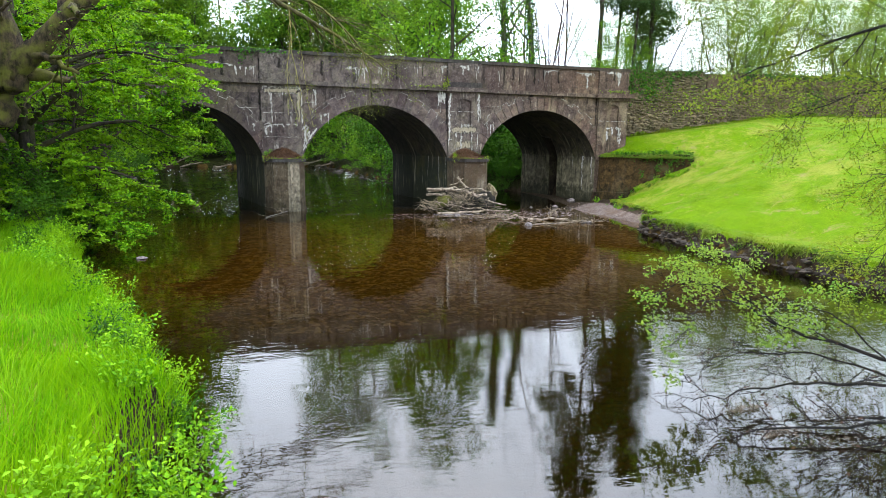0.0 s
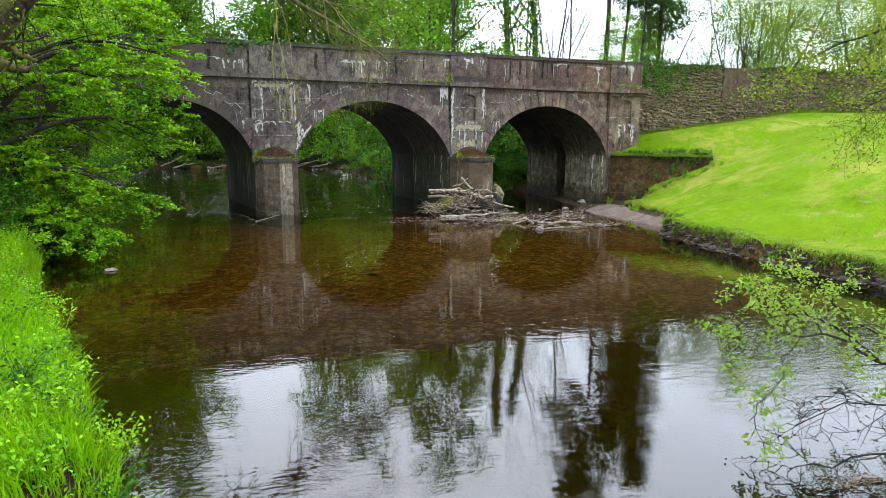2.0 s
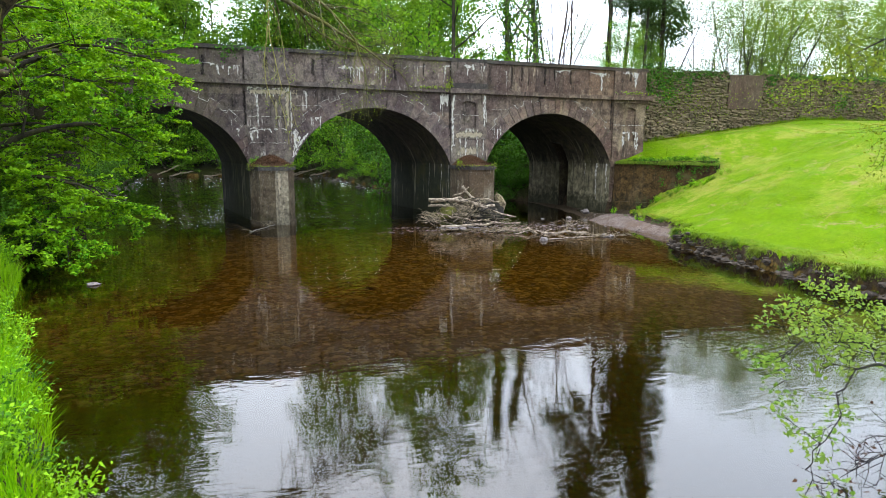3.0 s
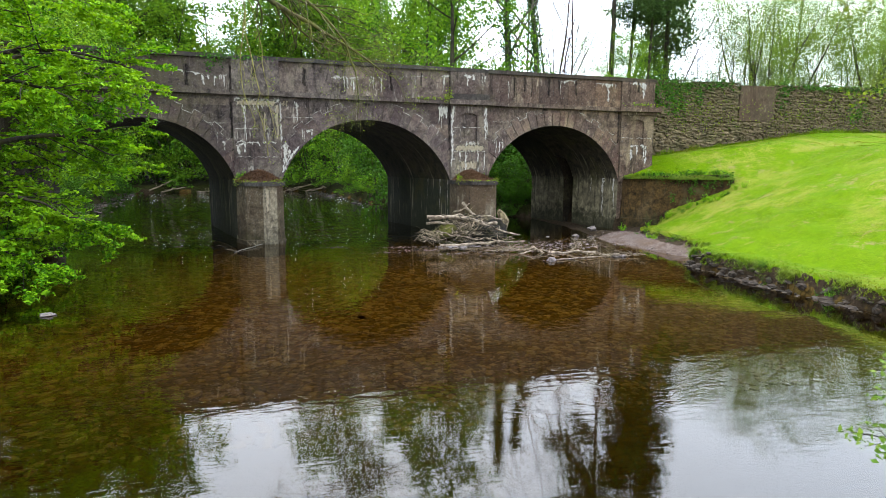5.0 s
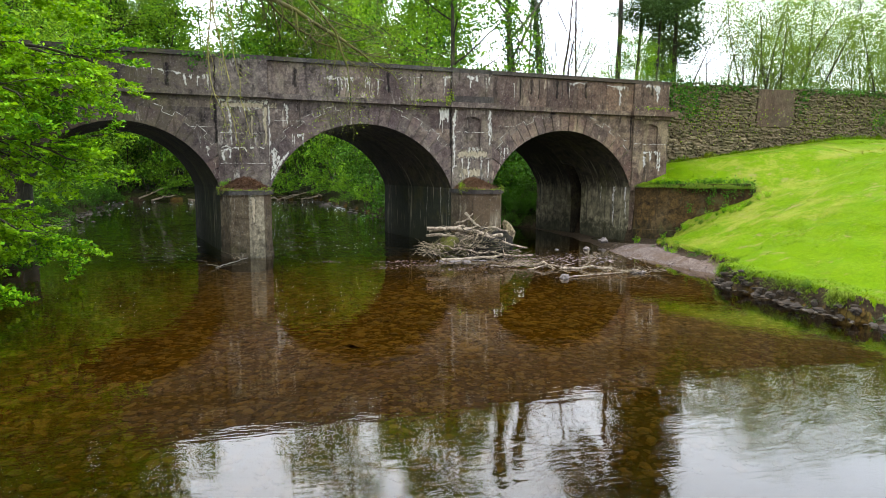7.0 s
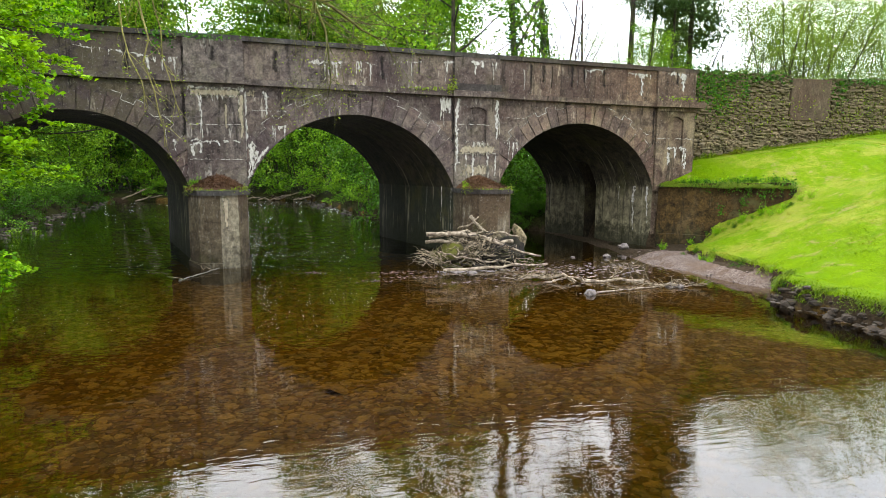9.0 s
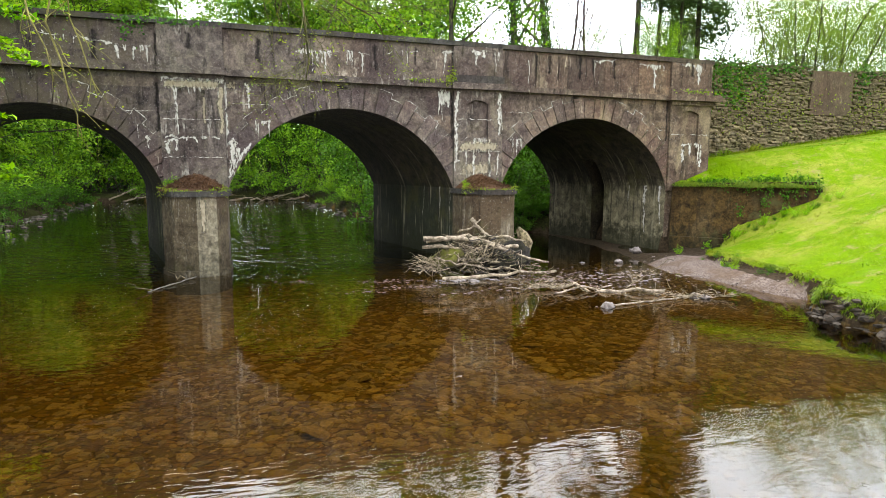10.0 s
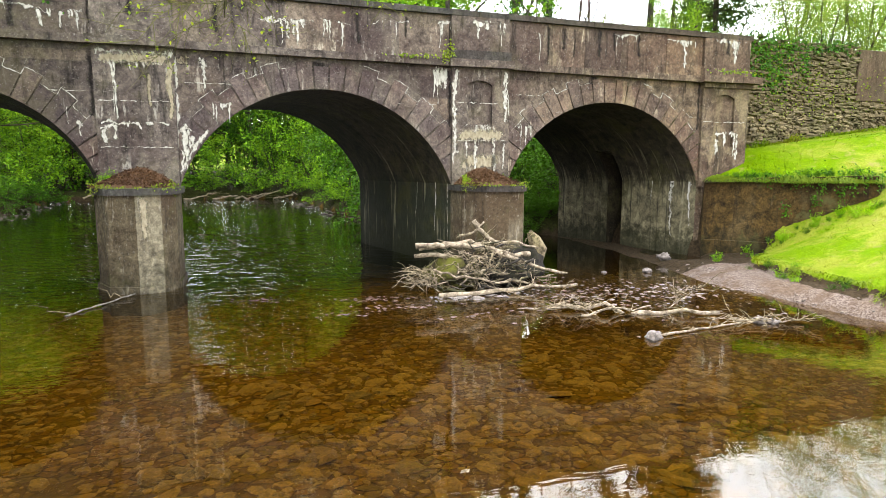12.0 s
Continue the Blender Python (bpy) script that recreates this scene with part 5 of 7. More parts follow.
mossy = grown("mossy_tree", "leaning moss-covered tree on the grassy bank", "tree", 41,
      [[(-4.4, 15.6, 0.2, 0.46), (-3.95, 15.5, 1.2, 0.37), (-3.4, 15.5, 2.4, 0.33), (-2.85, 15.5, 3.6, 0.31), (-3.1, 15.4, 5.0, 0.24), (-3.6, 15.5, 7.5, 0.14)],
       [(-2.9, 15.5, 3.5, 0.26), (-2.25, 15.3, 4.05, 0.21), (-1.35, 15.1, 4.9, 0.18), (-0.2, 15.2, 6.2, 0.13)],
       [(-2.7, 15.4, 3.75, 0.1), (-2.3, 15.2, 3.85, 0.07), (-1.9, 15.0, 3.7, 0.05), (-1.6, 14.9, 3.5, 0.03)]],
      [(7, 0.45, 1.2, 60, 0.2, 0.0), (5, 0.3, 0.5, 50, 0.22, -0.02)], 3, 0.05, 0.05, LEAF, BARK)
grown("overhanging_limb", "long mossy limb reaching over the river, nearly bare", "tree limb", 42,
      [[(-2.4, 15.4, 6.6, 0.1054), (-0.5, 16.2, 6.5, 0.0868), (1.3, 16.6, 5.65, 0.062), (2.9, 16.5, 4.85, 0.0403), (3.9, 16.3, 4.25, 0.0217), (4.8, 16.2, 3.65, 0.0062)],
       [(1.6, 16.6, 5.5, 0.0372), (2.7, 16.2, 5.3, 0.0279), (3.6, 15.9, 4.5, 0.0186), (3.95, 15.9, 3.6, 0.0124), (3.95, 16.05, 3.0, 0.00558)],
       [(-0.8, 16.0, 6.6, 0.06), (0.4, 16.4, 7.3, 0.045), (1.6, 16.8, 7.5, 0.03), (3.0, 17.0, 7.1, 0.015), (4.0, 17.0, 6.5, 0.005)],
       [(0.2, 16.4, 6.3, 0.04), (1.4, 16.0, 6.6, 0.03), (2.6, 15.8, 6.3, 0.02), (3.7, 15.8, 5.6, 0.01), (4.4, 15.9, 5.0, 0.004)],
       [(0.6, 16.5, 6.0, 0.0372), (1.9, 17.2, 5.9, 0.0248), (3.2, 17.6, 5.3, 0.0155), (4.6, 17.7, 4.8, 0.00496)],
       [(2.6, 16.5, 5.0, 0.0217), (3.4, 16.9, 4.4, 0.0155), (4.2, 17.0, 4.2, 0.0093), (5.4, 17.0, 4.1, 0.00372)]],
      [(24, 0.2, 0.95, 42, 0.22, -0.06), (9, 0.15, 0.42, 45, 0.24, -0.07)], 2, 0.04, 0.03, LEAF_OLIVE, BARK_MOSS)
grown("hanging_twig", "yellowish hanging twig with few young leaves", "twig", 43,
      [[(1.9, 13.6, 6.6, 0.0165), (2.15, 13.65, 5.0, 0.0106), (2.25, 13.7, 3.9, 0.0082), (2.35, 13.7, 3.0, 0.0059), (2.42, 13.75, 2.35, 0.0035)],
       [(2.2, 13.7, 4.2, 0.0106), (2.1, 13.9, 3.5, 0.0071), (2.3, 13.8, 2.7, 0.0035)],
       [(2.2, 13.7, 4.6, 0.0071), (2.4, 13.6, 3.9, 0.0059), (2.45, 13.6, 3.2, 0.0047), (2.55, 13.7, 2.6, 0.0035)]],
      [(11, 0.25, 0.4, 40, 0.2, -0.1)], 7, 0.03, 0.026, LEAF_OLIVE, BARK_YELLOW)

SPRAY = [(13, 0.12, 1.35, 55, 0.08, -0.03, 0.75), (7, 0.12, 0.65, 45, 0.08, -0.02, 0.85)]
beech = grown("beech_tree", "beech with layered bright green leaves hanging over the river", "tree", 44,
      [[(-3.7, 18.0, 0.2, 0.2), (-3.6, 18.0, 2.0, 0.17), (-3.7, 18.1, 4.5, 0.14), (-3.9, 18.2, 7.5, 0.08)],
       [(-3.6, 18.0, 1.4, 0.07), (-2.7, 17.7, 1.7, 0.05), (-1.8, 17.5, 1.6, 0.03), (-1.0, 17.4, 1.2, 0.012)],
       [(-3.6, 18.0, 2.0, 0.07), (-2.4, 18.2, 2.6, 0.05), (-1.4, 18.3, 2.7, 0.03), (-0.5, 18.3, 2.4, 0.012)],
       [(-3.6, 18.0, 2.6, 0.07), (-2.5, 17.4, 3.4, 0.05), (-1.6, 17.2, 3.6, 0.03), (-0.8, 17.0, 3.3, 0.012)],
       [(-3.7, 18.1, 3.4, 0.07), (-2.6, 18.6, 4.2, 0.05), (-1.4, 18.8, 4.4, 0.03), (-0.2, 18.9, 4.1, 0.012)],
       [(-3.7, 18.1, 4.2, 0.07), (-2.7, 18.0, 5.0, 0.05), (-1.7, 18.1, 5.3, 0.03), (-0.8, 18.0, 5.2, 0.012)],
       [(-3.7, 18.1, 3.2, 0.06), (-2.3, 18.4, 4.1, 0.045), (-1.3, 18.6, 4.3, 0.03), (-0.7, 18.6, 4.1, 0.018), (-0.25, 18.6, 3.8, 0.008)],
       [(-3.6, 18.0, 1.0, 0.05), (-2.9, 17.3, 1.1, 0.035), (-2.2, 16.9, 0.9, 0.02), (-1.6, 16.7, 0.55, 0.01)],
       [(-3.7, 18.0, 1.6, 0.05), (-3.2, 18.9, 1.9, 0.035), (-2.4, 19.6, 1.6, 0.02), (-1.6, 20.0, 1.0, 0.01)],
       [(-3.7, 18.1, 3.0, 0.06), (-4.4, 17.2, 3.6, 0.04), (-4.9, 16.3, 3.6, 0.02), (-5.2, 15.6, 3.3, 0.01)]],
      SPRAY, 46, 0.055, 0.095, LEAF, BARK_DARK, 1.3, 0.1)
copy_thing(beech, pose(-5.6, 20.6, 0.3, 0, 0, 20))
copy_thing(beech, pose(-6.2, 16.4, 0.3, 0, 0, -60))
# the first three are added low down to darken the hollow under the beech
for x, y, s in ((-2.75, 17.0, 0.4), (-3.0, 18.4, 0.45), (-2.6, 16.0, 0.36), (-3.4, 19.8, 0.5), (-3.6, 20.8, 0.5), (-4.0, 16.9, 0.55), (-5.0, 17.8, 0.7), (-3.9, 19.2, 0.6), (-4.8, 21.4, 0.8), (-6.5, 18.5, 0.9), (-7.5, 15.5, 0.8), (-5.6, 24.5, 0.8), (-8.5, 20, 1.0)):
    put(bush_d, x, y, float(terrain(x, y)) - 0.1, rng.uniform(0, 360), s)

# ---- right bank: overhanging branches ----
over = grown("overhanging_branch", "dark thin branches with small opening leaves over the lawn", "tree limb", 51,
      [[(14.9, 4.4, 0.6, 0.26), (14.7, 4.6, 2.4, 0.2), (13.9, 4.9, 3.6, 0.14), (12.6, 5.4, 3.9, 0.09), (11.41, 6.02, 3.83, 0.042)],
       [(11.41, 6.02, 3.83, 0.039), (9.92, 6.93, 3.93, 0.0312), (8.62, 7.71, 3.77, 0.0216), (7.58, 8.23, 3.44, 0.0114), (6.80, 8.62, 3.05, 0.0048)],
       [(10.76, 6.41, 4.03, 0.0234), (9.27, 7.78, 4.48, 0.0174), (8.10, 8.75, 4.48, 0.0114), (7.06, 9.40, 4.22, 0.0042)],
       [(10.96, 6.28, 3.77, 0.0234), (9.66, 7.58, 3.38, 0.0156), (8.88, 8.36, 3.05, 0.0096), (8.23, 9.01, 2.73, 0.0042)],
       [(11.22, 6.67, 3.44, 0.0198), (10.18, 7.45, 2.79, 0.0138), (9.53, 7.97, 2.34, 0.0078), (9.07, 8.30, 1.95, 0.0042)],
       [(11.0, 6.3, 3.4, 0.02), (9.6, 7.0, 2.9, 0.014), (8.7, 7.35, 2.2, 0.009), (8.3, 7.45, 1.4, 0.006), (8.2, 7.5, 0.85, 0.004)]],
      [(30, 0.12, 0.8, 50, 0.2, -0.05), (8, 0.2, 0.42, 45, 0.22, -0.06)], 20, 0.05, 0.036, LEAF_OLIVE, BARK_WET, 0.4)
over.location += Vector((0.3, -0.2, 0.0))
fallen = grown("fallen_branch", "fallen branch with fresh green leaves arching over the water", "branch", 52,
      [[(12.7, 3.8, 0.6, 0.05), (11.2, 4.5, 0.32, 0.04), (9.6, 5.2, 0.12, 0.0275), (8.3, 5.9, 0.2, 0.022), (7.4, 6.5, 0.36, 0.0176), (6.84, 7.0, 0.55, 0.0132), (6.3, 7.0, 0.82, 0.0088), (5.8, 6.8, 0.85, 0.00605), (5.4, 6.55, 0.66, 0.00385), (5.1, 6.45, 0.5, 0.0022)],
       [(6.84, 7.0, 0.55, 0.00825), (6.4, 7.25, 0.9, 0.00605), (5.9, 7.2, 1.02, 0.0044), (5.45, 7.0, 0.92, 0.0022)],
       [(7.2, 6.6, 0.4, 0.0088), (6.9, 7.2, 0.8, 0.0066), (6.6, 7.5, 1.05, 0.0044), (6.1, 7.6, 1.1, 0.0022)],
       [(7.6, 6.3, 0.3, 0.0088), (7.2, 6.5, 0.7, 0.00605), (6.7, 6.6, 0.85, 0.00385), (6.3, 6.5, 0.75, 0.0022)],
       [(14.0, 3.4, 0.7, 0.065), (13.4, 3.6, 0.68, 0.058), (12.7, 3.8, 0.6, 0.05)]],
      [(13, 0.25, 0.4, 48, 0.16, 0.03), (5, 0.2, 0.18, 45, 0.2, 0.02)], 13, 0.03, 0.04, LEAF_PALE, BARK_WET, 0.4, 0.3)
dead = grown("dead_branch", "dark dead branches lying half sunk in the river", "branch", 53,
      [[(9.4, 5.0, 0.06, 0.0275), (8.2, 5.5, 0.15, 0.022), (7.2, 5.9, 0.26, 0.0165), (6.5, 6.2, 0.26, 0.011), (5.9, 6.35, 0.15, 0.0066), (5.5, 6.5, 0.03, 0.0033)],
       [(8.8, 4.9, 0.04, 0.02475), (7.6, 5.4, 0.1, 0.0187), (6.6, 5.6, 0.12, 0.0121), (5.83, 5.8, 0.07, 0.0077), (5.3, 5.9, 0.02, 0.0033)],
       [(7.4, 5.8, 0.2, 0.0121), (6.9, 6.3, 0.4, 0.0088), (6.3, 6.6, 0.42, 0.0055), (5.8, 6.7, 0.25, 0.00275)],
       [(7.8, 5.3, 0.1, 0.0121), (7.0, 5.2, 0.2, 0.0088), (6.3, 5.3, 0.16, 0.0055), (5.8, 5.3, 0.03, 0.00275)]],
      [(18, 0.15, 0.5, 48, 0.24, 0.01), (7, 0.2, 0.25, 45, 0.26, 0.0)], 1, 0.03, 0.03, LITTER, BARK_WET, 0.4, 0.3)
rg = np.random.default_rng(54)
raft = np.concatenate([np.stack([cx + rg.normal(0, sx, k), cy + rg.normal(0, sy, k), np.full(k, 0.012) + rg.uniform(0, 0.01, k)], 1) for cx, cy, sx, sy, k in ((5.95, 6.3, 0.14, 0.05, 200), (5.9, 5.85, 0.15, 0.05, 220), (6.5, 6.1, 0.2, 0.08, 90), (6.3, 5.6, 0.18, 0.07, 80))])
raft = quads("floating_litter", leaves_at(rg, [raft[i:i + 2] for i in range(0, len(raft) - 1, 2)], 2, 0.008, 0.022, 3.0), TWIG)
tagged(raft, "tan leaf scum floating among the dead branches", "leaf litter", kind="stuff")


# ---- grass and small plants ----
def blades(name, label, xy, z, h, w, mat, bend=0.35, seed=1, category="grass", toward=None, droop=0.95):
    rg = np.random.default_rng(seed)
    n = len(xy)
    a = rg.uniform(0, 2 * np.pi, n)
    side = np.stack([np.cos(a), np.sin(a), np.zeros(n)], 1) * (w * rg.uniform(0.6, 1.3, n))[:, None]
    lean_a = 0.3 + 4.5 * waves(xy[:, 0], xy[:, 1], 2.6, seed + 5) + rg.normal(0, 0.9, n)
    if toward is not None:
        lean_a = toward + rg.normal(0, 0.5, n)
    hh = h * rg.uniform(0.55, 1.25, n)
    lean = np.stack([np.cos(lean_a), np.sin(lean_a), np.zeros(n)], 1) * (hh * bend * rg.uniform(0.2, 1.4, n))[:, None]
    base = np.concatenate([xy, z[:, None]], 1)
    upv = np.array([0, 0, 1.0]) * hh[:, None]
    v = np.stack([base - side, base + side, base + side * 0.8 + lean * 0.3 + upv * 0.55, base - side * 0.8 + lean * 0.3 + upv * 0.55,
                  base + side * 0.12 + lean + upv * droop, base - side * 0.12 + lean + upv * droop], 1)
    me = bpy.data.meshes.new(name)
    me.vertices.add(n * 6)
    me.vertices.foreach_set("co", v.astype(np.float32).ravel())
    o = np.arange(n)[:, None] * 6
    idx = np.concatenate([o + np.array([[0, 1, 2, 3]]), o + np.array([[3, 2, 4, 5]])], 1).reshape(-1)
    me.loops.add(n * 8)
    me.loops.foreach_set("vertex_index", idx.astype(np.int32))
    me.polygons.add(n * 2)
    me.polygons.foreach_set("loop_start", np.arange(0, n * 8, 4, dtype=np.int32))
    me.polygons.foreach_set("loop_total", np.full(n * 2, 4, dtype=np.int32))
    me.materials.append(mat)
    me.update(calc_edges=True)
    return tagged(new(name, me), label, category, kind="stuff")


rg = np.random.default_rng(61)
n = 135000
gx, gy = rg.uniform(-5.5, 1.4, n), rg.uniform(1.0, 16.0, n)
dl = np.interp(gy, LEFT_Y, LEFT_X) - gx
keep = (dl > -0.08) & (rg.random(n) < np.clip((5.2 - dl) / 2.5, 0, 1)) & (rg.random(n) < np.clip((gy - 1.2) / 2.5, 0, 1)) & (rg.random(n) < 0.55 + 0.45 * np.exp(-dl))
gx, gy, dl = gx[keep], gy[keep], dl[keep]
blades("tall_grass", "long lush bright green grass on the near bank", np.stack([gx, gy], 1), terrain(gx, gy) - 0.03, 0.34 * (0.75 + 0.75 * waves(gx, gy, 2.3, 62)), 0.0054, GRASS, 0.5, 63)
n = 200000
gx, gy = rg.uniform(11.2, 25.0, n), rg.uniform(8.0, 24.3, n)
dr = gx - lip(gy)
gz = terrain(gx, gy)
keep = (dr > 0.0) & (gz > 0.1) & (rg.random(n) < np.clip(np.exp(-dr / 0.5) + 0.3 + 0.25 * waves(gx, gy, 3.0, 79), 0, 1)) & ~((wing_side(gx, gy) > -0.35) & (wing_side(gx, gy) < 0.25) & (gx < 16.2))
gx, gy, gz, dr = gx[keep], gy[keep], gz[keep], dr[keep]
edge = np.exp(-dr / 0.25)
blades("lawn_grass", "short bright green grass on the sloping bank", np.stack([gx, gy], 1), gz - 0.02, 0.05 + 0.05 * edge + 0.03 * waves(gx, gy, 2.2, 64) + 0.025 * waves(gx, gy, 7.0, 75), 0.009, LAWN, 1.3, 65, "grass", None, 0.45)
# grass hanging over the eroded bank
n = 12000
gy = rg.uniform(8.0, 20.5, n)
gx = lip(gy) + rg.uniform(-0.02, 0.12, n)
clump = waves(gx, gy, 6.0, 68) + rg.normal(0, 0.12, n) > -0.04
gx, gy = gx[clump], gy[clump]
blades("bank_grass", "grass tufts hanging over the eroded bank edge", np.stack([gx, gy], 1), terrain(gx, gy) - 0.02, 0.035 + 0.12 * np.clip(waves(gx, gy, 8.0, 70) + 0.25, 0, 1), 0.006, GRASS_DULL, 1.2, 69, "grass", math.pi, -0.1)
# overgrown edge on the wing wall and wall foot
n = 9000
t = rg.random(n)
off = rg.uniform(-0.07, 0.35, n)
gx, gy = 13.95 + 2.3 * t + off * 0.7, 23.45 - 2.3 * t + off * 0.7
blades("edge_grass", "grass hanging over the wing wall", np.stack([gx, gy], 1), np.maximum(terrain(gx, gy), 1.8) - 0.03, 0.07 + 0.16 * np.clip(waves(gx, gy, 5.0, 71) + 0.3, 0, 1), 0.007, GRASS_DULL, 1.5, 66, "grass", -2.36, -0.2)
n = 9000
gx = rg.uniform(15.2, 40, n)
gy = 24.34 - np.abs(rg.normal(0, 0.12, n)) * (1 + 2.5 * np.clip(waves(gx, gx, 1.5, 73), 0, 1))
blades("wall_foot_grass", "longer grass along the foot of the wall", np.stack([gx, gy], 1), terrain(gx, gy) - 0.03, 0.1 + 0.16 * np.clip(waves(gx, gx, 3.0, 74) + 0.2, 0, 1), 0.008, LAWN, 0.6, 67)


def leafy(name, label, seed, height, stems, per, size, leaf, splay=0.5):
    rg = np.random.default_rng(seed)
    e = thing(name, label, "plant")
    tubes, tips = [], []
    for _ in range(stems):
        p, r = limb(rg, rg.normal(0, 0.06, 3) * np.array([1, 1, 0]), (rg.normal(0, splay), rg.normal(0, splay), 1), height * rg.uniform(0.6, 1.2), 0.005, 0.002, 5, 0.1, -0.03)
        tubes.append(tube_arrays(p, r, 3))
        tips.append(p)
    v, f = join_tubes(tubes)
    link("stem", v, f, leaf, e)
    quads("foliage", leaves_at(rg, tips, per, 0.045, size, 0.5, 0.5, 0.1), leaf, e)
    return e


herb = leafy("bankside_plant", "leafy green wild plant on the river's edge", 71, 0.52, 12, 36, 0.042, LEAF)
herb.location = (0.75, 7.0, 0.36)
herb_d = leafy("bankside_plant", "darker leafy weed on the river's edge", 72, 0.42, 11, 34, 0.042, LEAF_DARK, 0.7)
herb_d.location = (0.55, 8.0, 0.33)
for i in range(48):
    y = rg.uniform(3.5, 15.5)
    x = float(np.interp(y, LEFT_Y, LEFT_X)) - rg.normal(0.1, 0.16) - (0.25 if y > 7.2 else 0.0)
    put(herb if i % 3 else herb_d, x, y, max(float(terrain(x, y)), 0.06) - 0.03, rg.uniform(0, 360), rg.uniform(0.7, 1.15))
for i in range(44):
    y = rg.uniform(9.0, 20.8)
    x = float(lip(np.array([y]))[0]) + rg.uniform(-0.25, 0.1)
    put(herb_d if i % 4 else herb, x, y, float(terrain(x, y)) - 0.05, rg.uniform(0, 360), rg.uniform(0.2, 0.48), label="small weed on the eroded bank edge")
put(herb, 12.94, 21.9, float(terrain(12.94, 21.9)) - 0.02, 40, 0.5, label="green weed tuft growing in the gravel")
for i in range(44):
    t = rg.uniform(0.1, 1.05) ** 0.8
    o = abs(rg.normal(0.05, 0.22))
    x, y = 13.9 + 2.5 * t - o - 0.1, 23.3 - 2.5 * t - o - 0.1
    put(herb if i % 3 else herb_d, x, y, float(terrain(x, y)) - 0.02, rg.uniform(0, 360), 0.12 + 0.45 * rg.random() ** 2, label="leafy weed at the foot of the wing wall")


for i in range(60):
    t = rg.random()
    o = rg.uniform(-0.05, 0.25)
    x, y = 13.95 + 2.2 * t + o * 0.7, 23.4 - 2.2 * t + o * 0.7
    put(herb if i % 2 else herb_d, x, y, 1.82 + 0.1 * t, rg.uniform(0, 360), rg.uniform(0.15, 0.45), label="rough weeds on top of the wing wall")


# ferns seen through the far arch
def fern(seed):
    rg = np.random.default_rng(seed)
    e = thing("fern", "bright green fern clump on the bank behind the arch", "fern")
    vs = []
    for _ in range(16):
        a = rg.uniform(0, 6.283)
        p, r = limb(rg, (0, 0, 0), (math.cos(a) * 0.45, math.sin(a) * 0.45, 1.0), rg.uniform(0.6, 1.0), 0.01, 0.003, 12, 0.02, -0.1)
        for i in range(1, 13):
            d = unit(p[i] - p[i - 1])
            s = unit(np.cross(d, (0, 0, 1)))
            ln = 0.2 * math.sin(math.pi * (i / 13) ** 0.7) + 0.02
            for sg in (-1, 1):
                c = p[i]
                vs.append([c - d * 0.03, c + s * sg * ln * 0.5 - d * 0.01, c + s * sg * ln + d * 0.05, c + s * sg * ln * 0.5 + d * 0.04])
    quads("foliage", np.array(vs), LEAF_DARK, e)
    return e


for x, y, s in ((11.7, 29.1, 0.26), (12.2, 29.5, 0.3), (12.6, 29.1, 0.28), (13.0, 29.7, 0.36), (13.8, 29.4, 0.75), (12.0, 30.3, 0.34), (14.6, 32.6, 0.9), (13.0, 28.9, 0.24)):
    put(bush_d, x, y, float(terrain(x, y)) - 0.1, rg.uniform(0, 360), s, label="dark undergrowth behind the bridge arch")
fern_a = fern(75)
fern_a.location = (11.6, 30.6, float(terrain(11.6, 30.6)))
for x, y, s in ((11.0, 31.2, 1.0), (12.2, 30.0, 0.9), (12.6, 30.8, 1.1), (13.1, 31.6, 1.2), (12.2, 31.4, 1.1), (13.4, 30.4, 1.0), (12.9, 29.6, 0.8)):
    put(fern_a, x, y, float(terrain(x, y)), rg.uniform(0, 360), s)


# ---- ivy and litter on the masonry ----
def ivy(name, label, centres, count, size, seed, leaf=LEAF_DARK, wallside=True):
    """Leaves against a wall face at (x, y, z), thick patches of (x, y, z, rx, rz)."""
    rg = np.random.default_rng(seed)
    out = []
    for x, y, z, rx, rz in centres:
        k = int(count * rx * rz)
        c = np.stack([x + rg.normal(0, rx * 0.5, k), y - np.abs(rg.normal(0, 0.06, k)), z + rg.normal(0, rz * 0.5, k)], 1)
        nrm = rg.normal(0, 0.5, (k, 3)) + np.array([0, -1.0, 0.35])
        nrm /= np.linalg.norm(nrm, axis=1)[:, None]
        u = np.cross(nrm, rg.normal(0, 1, (k, 3)))
        u /= np.linalg.norm(u, axis=1)[:, None]
        w = np.cross(nrm, u)
        s = (size * rg.uniform(0.6, 1.3, k))[:, None]
        out.append(np.stack([c - u * s * 0.5, c + w * s * 0.45, c + u * s * 0.5, c - w * s * 0.45], 1))
    ob = quads(name, np.concatenate(out), leaf)
    return tagged(ob, label, "ivy", kind="stuff")


